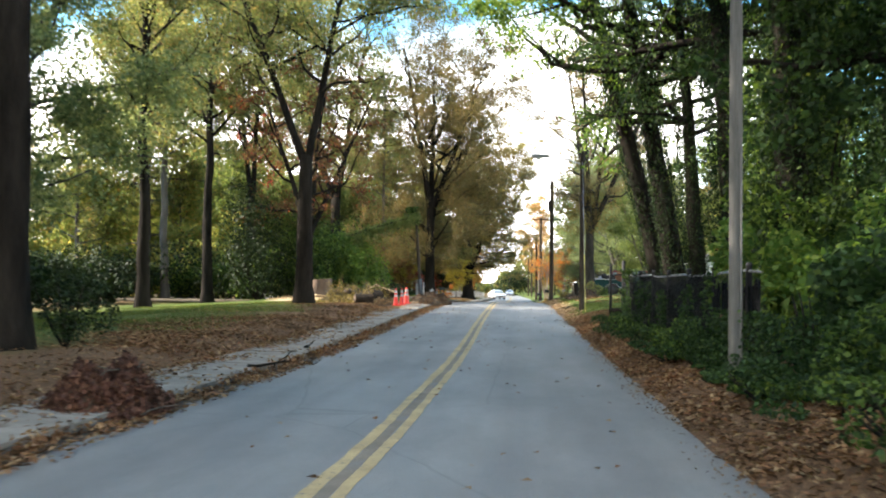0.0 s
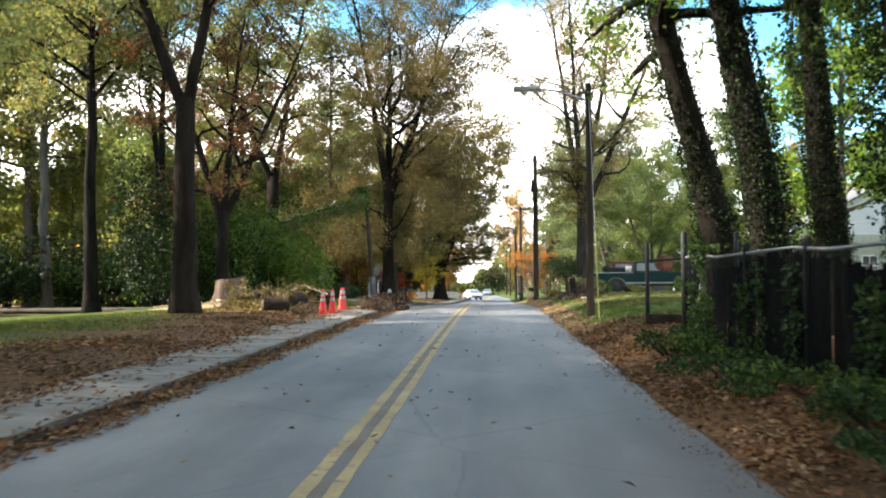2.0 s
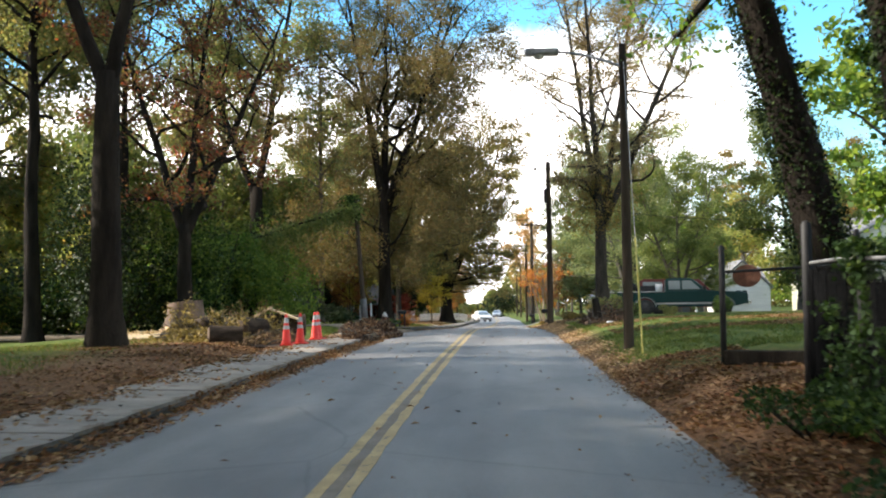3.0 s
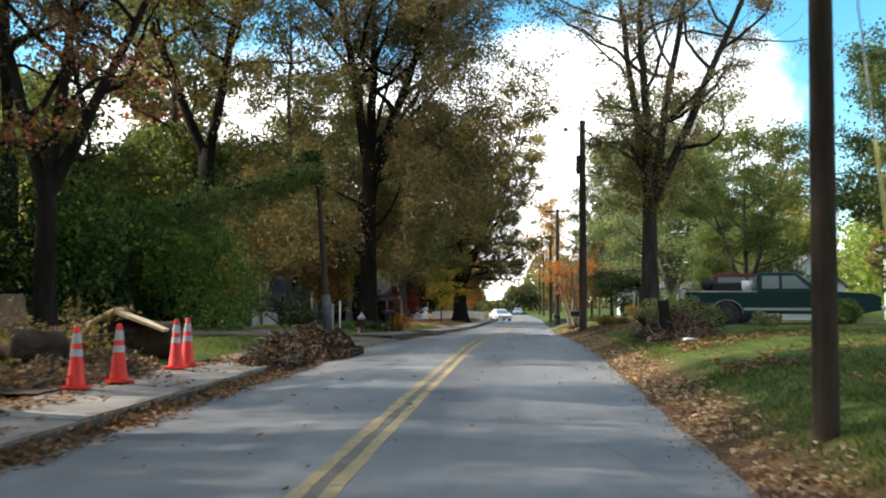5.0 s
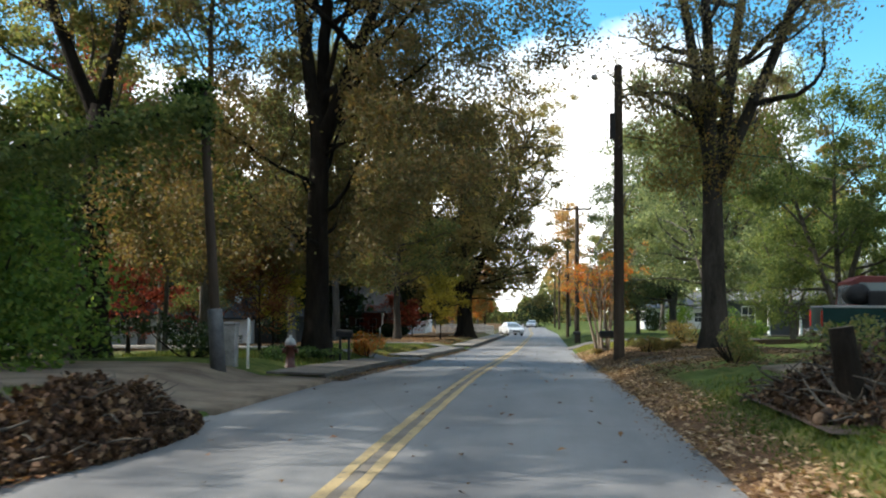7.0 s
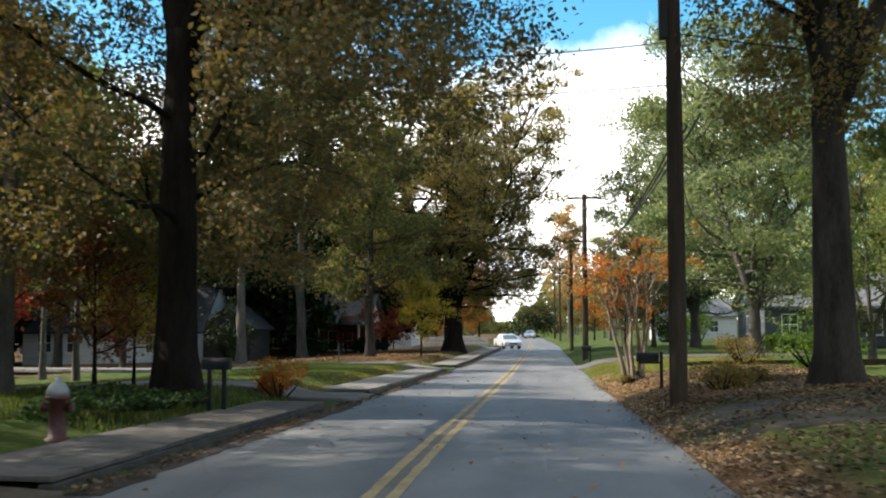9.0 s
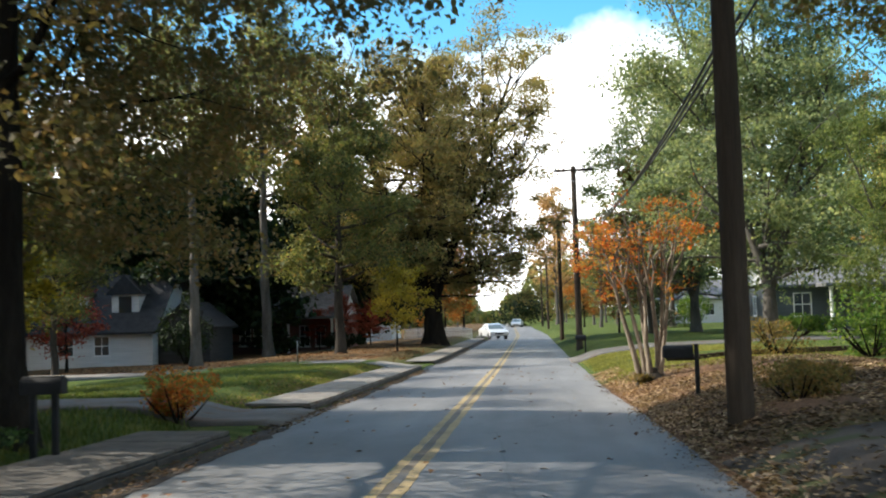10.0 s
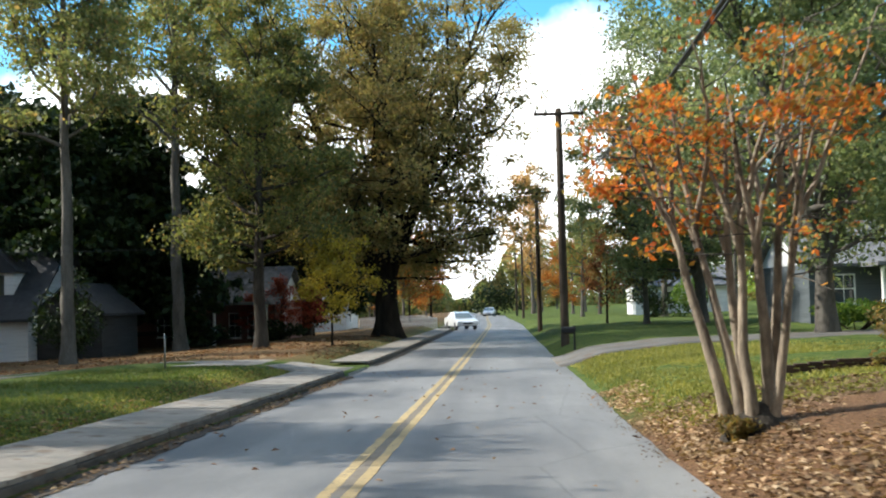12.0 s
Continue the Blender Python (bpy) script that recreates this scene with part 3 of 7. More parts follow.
def ground_material():
    """Lawn, with leaf litter and bare earth along the road's edges and under the trees."""
    m, n, l, b = tree_of("lawn and leaf litter")
    fine, mid, big = noise_node(n, l, 28, 5, 0.7), noise_node(n, l, 2.2, 6, 0.65), noise_node(n, l, 0.22, 4, 0.6)
    grass = ramp_node(n, [(0.3, (0.035, 0.06, 0.014)), (0.5, (0.064, 0.092, 0.021)), (0.64, (0.11, 0.118, 0.034)), (0.78, (0.17, 0.15, 0.06))])
    l.new(mid.outputs["Fac"], grass.inputs["Fac"])
    litter = ramp_node(n, [(0.3, (0.075, 0.042, 0.025)), (0.52, (0.145, 0.082, 0.046)), (0.72, (0.25, 0.15, 0.085))])
    l.new(fine.outputs["Fac"], litter.inputs["Fac"])
    tc = n.new("ShaderNodeTexCoord")
    sp = n.new("ShaderNodeSeparateXYZ")
    l.new(tc.outputs["Object"], sp.inputs["Vector"])

    def band(sock, stops):
        mr = n.new("ShaderNodeMapRange")
        mr.inputs["From Min"].default_value, mr.inputs["From Max"].default_value = stops
        l.new(sock, mr.inputs["Value"])
        return mr.outputs["Result"]

    def calc(op, a, c):
        q = n.new("ShaderNodeMath")
        q.operation = op
        for i, v in enumerate((a, c)):
            if hasattr(v, "is_linked"):
                l.new(v, q.inputs[i])
            else:
                q.inputs[i].default_value = v
        return q.outputs["Value"]
    wob = calc('MULTIPLY', calc('SUBTRACT', big.outputs["Fac"], 0.5), 5.0)
    wob2 = calc('MULTIPLY', calc('SUBTRACT', mid.outputs["Fac"], 0.5), 2.2)
    x = calc('ADD', sp.outputs["X"], wob2)
    xl = calc('ADD', x, wob)
    narrow = calc('ADD', sp.outputs["X"], calc('MULTIPLY', wob2, 0.35))
    near_right = calc('MAXIMUM', calc('MULTIPLY', band(x, (3.5, 2.6)), band(sp.outputs["Y"], (41.0, 37.0))), calc('MULTIPLY', band(narrow, (2.7, 2.1)), band(sp.outputs["Y"], (97.0, 93.0))))
    myrtle_bed = calc('MULTIPLY', band(x, (6.5, 5.0)), calc('MULTIPLY', band(sp.outputs["Y"], (77.0, 80.0)), band(sp.outputs["Y"], (95.0, 92.0))))
    near_right = calc('MAXIMUM', near_right, myrtle_bed)
    near_left = band(xl, (-11.0, -7.5))
    early = band(sp.outputs["Y"], (53.5, 48.5))
    woods = band(calc('ADD', sp.outputs["Y"], calc('MULTIPLY', wob, 2.0)), (40.0, 36.0))
    right_side = band(sp.outputs["X"], (-1.0, 1.0))
    litter_r = calc('MULTIPLY', right_side, calc('MAXIMUM', near_right, woods))
    left_early = calc('MULTIPLY', calc('MULTIPLY', near_left, early), calc('SUBTRACT', 1.0, right_side))
    deep = calc('MULTIPLY', band(xl, (-19.0, -24.0)), 0.8)
    late_left = calc('MULTIPLY', calc('MULTIPLY', band(x, (-5.0, -7.5)), band(sp.outputs["Y"], (111.0, 114.0))), 0.85)
    mask = calc('MAXIMUM', calc('MAXIMUM', litter_r, left_early), calc('MAXIMUM', deep, late_left))
    patchy = calc('MULTIPLY', mask, band(calc('ADD', mid.outputs["Fac"], calc('MULTIPLY', mask, 0.3)), (0.42, 0.6)))
    col = mix_node(n, l, patchy, grass.outputs["Color"], litter.outputs["Color"])
    g2 = ramp_node(n, [(0.3, (0.6, 0.6, 0.6)), (0.7, (1.25, 1.25, 1.25))])
    l.new(fine.outputs["Fac"], g2.inputs["Fac"])
    col = mix_node(n, l, 0.85, col, g2.outputs["Color"], 'MULTIPLY')
    l.new(col, b.inputs["Base Color"])
    b.inputs["Roughness"].default_value = 0.95
    b.inputs["Specular IOR Level"].default_value = 0.08
    bump_of(n, l, b, fine.outputs["Fac"], 0.8, 0.03)
    return m


M_GROUND = ground_material()
ground = new("ground", mesh_of("ground", np.stack([GX, GY, GZ], -1).reshape(-1, 3), gfaces, M_GROUND, True))
tagged(ground, "lawn and brown leaf litter on both sides of the street", "ground", kind="structure")

# ---- street: slab with a ragged right edge ----
ry = np.concatenate([np.arange(-60, 150, 0.5), np.arange(150, 425, 4)])
rng_r = np.random.default_rng(8)
rag = np.convolve(rng_r.normal(size=len(ry) + 8), np.ones(9) / 9, mode="valid") * 0.12
rows_x = np.stack([np.full(len(ry), ROAD_L - 0.02), np.full(len(ry), ROAD_L + 0.9), np.full(len(ry), LINE_X), np.full(len(ry), 0.6), ROAD_R + rag], 1) + drift(ry)[:, None]
camber = np.array([-0.025, 0.0, 0.022, 0.006, -0.015])
rv = np.stack([rows_x, np.repeat(ry[:, None], 5, 1), road_z(ry)[:, None] + camber[None]], -1)
skirt = rv[:, [4]] - [0, 0, 0.12]
skirt_l = rv[:, [0]] - [0, 0, 0.12]
rv = np.concatenate([skirt_l, rv, skirt], 1)
rfaces = [(j * 7 + i, j * 7 + i + 1, (j + 1) * 7 + i + 1, (j + 1) * 7 + i) for j in range(len(ry) - 1) for i in range(6)]
road = new("road", mesh_of("road", rv.reshape(-1, 3), rfaces, M_ASPHALT, False))
tagged(road, "grey asphalt two-lane street with patched worn surface", "road", kind="structure")


def ribbon(name, x0, x1, y0, y1, lift, mat, step=0.5, thick=0.004, height=None, seed=0, wear=0.0, sway=0.0):
    """A thin strip that follows the road's or the land's height."""
    rng = np.random.default_rng(seed)
    ys = np.arange(y0, y1 + step * 0.5, step)
    z = (road_z(ys) if height is None else height(ys)) + lift
    jit = rng.normal(size=(len(ys), 2)) * wear
    v = []
    for i, (y, zz) in enumerate(zip(ys, z)):
        aside = drift(y) + sway * float(np.interp(y, [5, 11, 26, 36], [0, 1, 1, 0]))
        a, c = x0 + jit[i, 0] + aside, x1 + jit[i, 1] + aside
        v += [(a, y, zz - thick), (a, y, zz), (c, y, zz), (c, y, zz - thick)]
    f = [(4 * j + k, 4 * j + 4 + k, 4 * j + 5 + k, 4 * j + 1 + k) for j in range(len(ys) - 1) for k in range(3)]
    f += [(0, 1, 2, 3), tuple(4 * (len(ys) - 1) + k for k in (3, 2, 1, 0))]
    return mesh_of(name, v, f, mat)


for side in (-1, 1):
    ln = new("centre_line", ribbon("centre_line", LINE_X + side * 0.11 - 0.055, LINE_X + side * 0.11 + 0.055, -40, 330, 0.026, M_YELLOW, 0.4, 0.004, seed=3 + side, wear=0.007, sway=0.05))
    tagged(ln, "worn solid yellow centre line painted on asphalt", "road marking", "double centre line", "structure")

ln = new("line_gap", ribbon("line_gap", LINE_X - 0.053, LINE_X + 0.053, -40, 330, 0.0245, M_LINE_GAP, 0.4, 0.002, seed=9, wear=0.002, sway=0.05))
tagged(ln, "grimy worn strip between the two yellow lines", "road marking", kind="structure")

for y0, y1 in ((-10, 59.5), (70.0, 84.0), (87.6, 108.4), (114.0, 170.0)):
    g = new("gutter", ribbon("gutter", ROAD_L - 0.01, ROAD_L + (0.42 if y0 == 70 else 0.3 if y0 > 60 else 0.2), y0, y1, -0.006, surface("dark gutter dirt", (0.022, 0.016, 0.012), (0.075, 0.055, 0.04), 2.0, 40, 0.95, 0.6, 0.01), 0.4, 0.003, seed=int(y0) + 40, wear=0.05))
    tagged(g, "strip of dark dirt in the gutter below the kerb", "gutter", kind="structure")

# ---- kerb and sidewalk on the left, interrupted by driveways ----
KERBS = [(-30, 59.6), (70.0, 84.0), (87.5, 108.5), (114.0, 170.0), (174.0, 230.0)]


def slab_mesh(name, w, l, h, mat, bevel=0.012):
    bm = boxes((-w / 2, w / 2, -l / 2, l / 2, -h, 0), bevel=bevel)
    me = bpy.data.meshes.new(name)
    bm.to_mesh(me)
    bm.free()
    me.materials.append(mat)
    return me


def kerb_height(y):
    return float(np.interp(y, [0, 25, 42, 58, 74, 400], [0.1, 0.1, 0.15, 0.15, 0.14, 0.14]))


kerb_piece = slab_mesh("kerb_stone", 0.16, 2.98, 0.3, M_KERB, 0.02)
# Slabs by the great oak: mud stains plus its shade, both in the colour.
M_MUD_SHADE = surface("mud-stained and shade-darkened sidewalk concrete", (0.05, 0.043, 0.036), (0.15, 0.132, 0.112), 1.6, 50.0, 0.92, 0.35, 0.008, vary=0.14, spots=((0.05, 0.036, 0.026), 2.6, 0.6))
mud_shade_piece = slab_mesh("paving_slab", 1.27, 1.494, 0.055, M_MUD_SHADE, 0.014)
slab_piece = slab_mesh("paving_slab", 1.27, 1.494, 0.055, M_CONCRETE, 0.007)
kerb = thing("kerb", "low weathered concrete kerb along the street", "kerb", Matrix(), kind="structure")
walkway = thing("pavement", "concrete sidewalk of square slabs beside the kerb", "sidewalk", Matrix(), kind="structure")
rng_k = np.random.default_rng(12)


def tilt_along(x, y, z, half, fall=0.0):
    s = math.degrees(math.atan2(float(road_z(y + half) - road_z(y - half)), 2 * half))
    return pose(x, y, z, s + rng_k.uniform(-0.15, 0.15), fall + rng_k.uniform(-0.15, 0.15), rng_k.uniform(-0.15, 0.15))


for y0, y1 in KERBS:
    y = y0 + 1.5
    while y < y1 - 1.4:
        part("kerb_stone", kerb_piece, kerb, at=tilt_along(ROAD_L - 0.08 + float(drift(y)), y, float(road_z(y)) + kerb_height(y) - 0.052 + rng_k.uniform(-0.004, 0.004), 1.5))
        for k in (-0.75, 0.75):
            part("slab", mud_shade_piece if 70 < y < 84 else slab_piece, walkway, at=tilt_along(ROAD_L - 0.655 + float(drift(y)), y + k, float(road_z(y + k)) + kerb_height(y) + 0.022 + rng_k.uniform(-0.006, 0.006), 0.75, 2.4 if 40 < y < 58 else 1.0))
        y += 3.0


M_SOIL = surface("trodden earth with leaf crumbs", (0.045, 0.036, 0.03), (0.125, 0.102, 0.085), 0.9, 40, 0.95, 0.6, 0.01, spots=((0.07, 0.075, 0.035), 1.3, 0.5), shine=0.1)
M_WORN = surface("worn grey paving", (0.07, 0.065, 0.06), (0.14, 0.132, 0.122), 0.8, 40, 0.9, 0.4, 0.008, spots=((0.09, 0.06, 0.04), 1.6, 0.55))


def drive(name, label, x0, x1, y0, y1, mat, lift=0.03):
    """A driveway: a slab draped over the land."""
    xs, ys = np.linspace(x0, x1, 30), np.linspace(y0, y1, 6)
    A, B = np.meshgrid(xs, ys)
    Z = np.maximum(ground_z(A, B), road_z(B) - 0.02) + lift
    v = np.concatenate([np.stack([A, B, Z], -1).reshape(-1, 3), np.stack([A, B, Z - 0.15], -1).reshape(-1, 3)])
    f = [(j * 30 + i, j * 30 + i + 1, j * 30 + i + 31, j * 30 + i + 30) for j in range(5) for i in range(29)]
    k = 180
    f += [(i, i + k, i + k + 1, i + 1) for i in range(29)] + [(150 + i, 151 + i, 151 + i + k, 150 + i + k) for i in range(29)]
    f += [(30 * j, 30 * j + 30, 30 * j + 30 + k, 30 * j + k) for j in range(5)] + [(30 * j + 29, 30 * j + 29 + k, 30 * j + 59 + k, 30 * j + 59) for j in range(5)]
    return tagged(new(name, mesh_of(name, v, f, mat, True)), label, "driveway", kind="structure")


drive("driveway", "bare dirt driveway mouth beside the street", -26, ROAD_L + 0.05, 62.0, 69.9, M_DIRT, 0.06)
drive("driveway", "pale concrete driveway crossing the lawn", -34, ROAD_L + 0.05, 109.3, 112.6, M_CONCRETE)
drive("driveway", "worn grey driveway mouth with scattered leaves", -14, ROAD_L + 0.05, 84.2, 87.3, M_WORN, 0.06)
# Darker paving than the street's asphalt, standing in for shade on this mouth.
drive("driveway", "grey asphalt driveway mouth beside the street", ROAD_R - 0.25, 13, 111.0, 116.6, M_WORN, 0.05)
drive("driveway", "trodden earth driveway mouth strewn with leaves", ROAD_R - 0.02, 13, 73.6, 78.4, M_SOIL, 0.015)
drive("driveway", "pale narrow concrete strip beside the pickup", 4.2, 19, 61.0, 61.6, M_CONCRETE)
drive("driveway", "grey gravel driveway under the parked pickup", 4.0, 19, 63.0, 67.8, M_DIRT)

# ---- trees ----
T_TALL = tree_meshes("tall_oak", 11, 21, 0.34, 8.6, 5.6, 26000, 0.16, (M_BARK, L_OLIVE), limbs=30, low=28, high=65, per_tuft=70, cluster=0.55, stout=0.014, wander=0.2)
T_FORK = tree_meshes("forked_oak", 12, 20, 0.38, 8.6, 6.0, 30000, 0.16, (M_BARK, L_OLIVE), fork=(6.4, [(-80, 22), (75, 11)]), limbs=34, low=25, high=62, per_tuft=80, cluster=0.55, leader=0.5, stout=0.013, wander=0.22)
T_SLIM = tree_meshes("slim_oak", 47, 15, 0.34, 4.6, 5.5, 15000, 0.15, (M_BARK, L_PLUM), fork=(4.3, [(-75, 20), (65, 24), (20, 10)]), limbs=30, low=8, per_tuft=60, cluster=0.42, wander=0.24, leader=0.6)
T_WOOD1 = tree_meshes("wood_tree", 13, 21, 0.3, 4.0, 6.0, 6500, 0.36, (M_BARK_GREY, L_OLIVE), limbs=22, low=5, fine=False, cluster=0.6, per_tuft=40)
T_WOOD2 = tree_meshes("wood_tree_green", 14, 17, 0.26, 2.0, 5.5, 8000, 0.38, (M_BARK_GREY, L_GREEN), limbs=22, low=5, fine=False, cluster=0.6, per_tuft=40)
T_WOOD3 = tree_meshes("wood_tree_yellow", 15, 15, 0.24, 1.6, 5.2, 7500, 0.34, (M_BARK_GREY, L_UNDER), limbs=20, low=5, fine=False, cluster=0.6, per_tuft=40)
T_WOOD4 = tree_meshes("wood_tree_copper", 25, 17, 0.26, 2.0, 6.0, 8000, 0.38, (M_BARK_GREY, L_OAK), limbs=22, low=5, fine=False, cluster=0.6, per_tuft=40)
T_UNDER = tree_meshes("understorey_tree", 26, 8, 0.12, 0.8, 4.0, 8000, 0.26, (M_BARK_GREY, L_UNDER), limbs=18, low=5, fine=False, cluster=0.5)
T_BIG = tree_meshes("great_oak", 16, 20.0, 0.39, 2.8, 8.0, 360000, 0.12, (M_BARK, L_GREATOAK), fork=(6.8, [(-80, 10), (90, 20), (10, 5)]), limbs=64, low=10, high=62, cluster=0.5, shape=0.75, droop=0.16, lowest=1.9, subs=1.8, per_tuft=370, skirt=((1000, 6.6, 2.5, 8.0), (900, 8.0, 8.0, 16.0)), thin=([2, 5.5, 8.5, 12, 20], [0.75, 0.72, 0.62, 0.55, 0.5]), wander=0.2, stout=0.014, keep=lambda p: ((p[:, 0] < 2.2) | (p[:, 2] > 3.6 + 0.25 * p[:, 0])) & ((p[:, 1] > 0.2) | (np.abs(0.96 * p[:, 0] + 0.28 * p[:, 1]) > 0.45) | (p[:, 2] > 11)) & ((p[:, 0] > -1.8) | (p[:, 2] < 5.0) | (np.sin(1.7 * p[:, 0] + 0.6 * p[:, 1]) * np.sin(1.3 * p[:, 2] + p[:, 1]) < 0.0)))
T_OAK2 = tree_meshes("spreading_oak", 17, 19.5, 0.8, 3.0, 9.6, 130000, 0.21, (M_BARK, L_BRONZE), fork=(3.4, [(-90, 22), (90, 20), (0, 8), (180, 12)]), limbs=110, low=0, high=55, cluster=0.6, lowest=1.8, shape=0.62, per_tuft=110, wander=0.2, stout=0.014, subs=2.0)
T_R = tree_meshes("half_bare_oak", 18, 21, 0.4, 6.0, 6.5, 46000, 0.12, (M_BARK_MID, L_ASH), fork=(5.3, [(-80, 8), (85, 24), (60, 11), (-160, 12)]), limbs=44, low=20, high=58, bare=0.2, cluster=0.4, wander=0.24, per_tuft=70)
T_ROUND = tree_meshes("round_tree", 19, 9.0, 0.2, 1.2, 3.4, 30000, 0.13, (M_BARK_GREY, L_ROUND), fork=(1.5, [(-80, 18), (80, 18), (10, 10)]), limbs=36, low=0, droop=0.2, high=70, cluster=0.34, per_tuft=50, fine=False)
T_SHADE = tree_meshes("shade_tree", 27, 16, 0.36, 1.8, 6.8, 75000, 0.18, (M_BARK_GREY, L_SAGE), fork=(2.6, [(-80, 16), (80, 18), (10, 8)]), limbs=60, low=0, high=60, cluster=0.6, droop=0.24, lowest=1.5, fine=False, per_tuft=110, stout=0.014)
T_PINE = tree_meshes("slender_oak", 28, 21, 0.3, 6.0, 5.5, 26000, 0.2, (M_BARK_GREY, L_OLIVE), limbs=26, low=10, cluster=0.46, per_tuft=80, stout=0.016)
T_GREEN = tree_meshes("leafy_tree", 29, 14, 0.3, 3.6, 5.0, 30000, 0.2, (M_BARK_MID, L_TURNING), limbs=32, low=8, cluster=0.48, per_tuft=80, stout=0.016)
T_RED = tree_meshes("red_maple", 30, 3.6, 0.08, 0.7, 2.1, 5000, 0.14, (M_BARK, L_RED), limbs=16, low=15, cluster=0.25)
T_YEL = tree_meshes("yellow_sapling", 32, 4.2, 0.06, 1.2, 1.9, 5000, 0.14, (M_BARK, L_YELLOW), limbs=16, low=10, cluster=0.25)
T_COPPER = tree_meshes("copper_sapling", 33, 4.8, 0.09, 1.3, 2.2, 4000, 0.15, (M_BARK, L_RUST), limbs=16, low=15, cluster=0.3)

OAK = "tall dark-barked oak on the leaf-strewn lawn"
make_tree("oak_tree", OAK, "tree", stand(-18.2, 50.6), T_TALL, "roadside oaks", 1.0, 0)
make_tree("oak_tree", OAK, "tree", stand(-18.2, 61.2), T_TALL, "roadside oaks", 1.0, 130)
make_tree("oak_tree", "forked dark oak beside the sawn stump", "tree", stand(-9.25, 45.3), T_FORK, "roadside oaks", 1.0, 0)
make_tree("oak_tree", OAK, "tree", stand(-16.6, 29.5), T_TALL, "roadside oaks", 0.95, 200)
make_tree("oak_tree", OAK, "tree", stand(-8.95, 18.0), T_FORK, "roadside oaks", 1.0, 200)
make_tree("oak_tree", OAK, "tree", stand(-9.5, 2.0), T_TALL, "roadside oaks", 1.0, 90)
make_tree("oak_tree", "slim many-limbed oak with plum-red leaves by the thicket", "tree", stand(-12.2, 61.0), T_SLIM, "roadside oaks", 0.95, 0)
make_tree("oak_tree", "stout forked oak rising behind the green thicket", "tree", stand(-14.0, 80.3), T_FORK, "roadside oaks", 1.25, 20)
T_THIN = tree_meshes("thin_oak", 52, 19, 0.2, 8.0, 3.2, 4200, 0.17, (M_BARK_GREY, L_OLIVE), limbs=18, low=20, cluster=0.4, per_tuft=50, stout=0.014)
make_tree("oak_tree", "thin tall trunk beside the wooden post", "tree", stand(-10.4, 80.5), T_THIN, "roadside oaks", 0.9, 10)
make_tree("oak_tree", "slender oak behind the stout forked oak", "tree", stand(-17.0, 85.0), T_PINE, "roadside oaks", 0.95, 60)
make_tree("oak_tree", "tall forked oak behind the green thicket", "tree", stand(-18.0, 70.5), T_FORK, "roadside oaks", 1.05, 120)
make_tree("oak_tree", "great copper-leaved oak with a dark trunk by the kerb", "tree", stand(-6.75, 79.8), T_BIG)
make_tree("oak_tree", "spreading oak with heavy low limbs and bronze leaves", "tree", stand(-6.95, 143.0), T_OAK2)
half_bare = make_tree("oak_tree", "half-bare oak with upright limbs on the lawn", "tree", stand(5.2, 81.0), T_R)
rng = np.random.default_rng(48)
n = 6500
sc_, sa, sz = rng.integers(0, 90, n), rng.uniform(0, 6.28, 90), rng.uniform(4.7, 7.8, 90)
sr = rng.uniform(0.5, 2.2, 90) * np.interp(sz, [4.7, 5.8, 7.8], [0.5, 1.0, 0.8])
at = np.stack([np.cos(sa) * sr - 0.4, np.sin(sa) * sr, sz], -1)[sc_] + rng.normal(size=(n, 3)) * [0.3, 0.3, 0.22]
part("epicormic_growth", quads_mesh("epicormic_growth", leaf_quads(rng, at, 0.11), L_OAK), half_bare, "brown leafy shoots round its trunk")
make_tree("shade_tree", "round pale green tree on the lawn", "tree", stand(10.2, 86.0), T_ROUND, "round trees", 0.95)
make_tree("shade_tree", "round pale green tree on the lawn", "tree", stand(15.0, 77.0), T_ROUND, "round trees", 1.1, 70)
make_tree("garden_tree", "leafy garden tree behind the parked cars", "tree", stand(14.5, 59.5), T_WOOD2, "garden trees", 0.85, 40)
make_tree("shade_tree", "low round sage green tree on the lawn", "tree", stand(13.2, 94.0), T_ROUND, "round trees", 0.58, 30)
make_tree("shade_tree", "low round sage green tree on the lawn", "tree", stand(12.8, 104.5), T_ROUND, "round trees", 0.8, 160)
make_tree("shade_tree", "spreading pale green tree by the porch house", "tree", stand(10.4, 115.5), T_SHADE)
# Added, barely in view, to shade the sidewalk near the great oak.
make_tree("shade_tree", "tall autumn tree added behind the vine thicket for shade", "tree", stand(-25.5, 72.0), T_WOOD1, "", 0.95, 210)
make_tree("shade_tree", "tall pale green tree on the far lawn", "tree", stand(11.0, 141.0), T_SHADE, "", 1.05, 130)
T_LAWN = tree_meshes("lawn_oak", 51, 21, 0.3, 8.5, 5.0, 24000, 0.2, (M_BARK_GREY, L_OLIVE), limbs=28, low=22, cluster=0.5, per_tuft=80, stout=0.014)
make_tree("oak_tree", "tall grey-barked tree on the shaded lawn", "tree", stand(-17.7, 122.3), T_LAWN, "lawn trees", 1.0, 0)
make_tree("oak_tree", "tall slim oak among the dark undergrowth", "tree", stand(-22.5, 66.5), T_LAWN, "roadside oaks", 1.0, 70)
make_tree("oak_tree", "tall grey-barked tree on the shaded lawn", "tree", stand(-16.9, 134.8), T_LAWN, "lawn trees", 1.15, 120)
make_tree("leafy_tree", "leafy olive-green tree beside the driveway", "tree", stand(-10.7, 126.3), T_GREEN)
make_tree("leafy_tree", "low leafy tree hiding part of the white house", "tree", stand(-21.0, 112.8), T_GREEN, "", 0.6, 300)
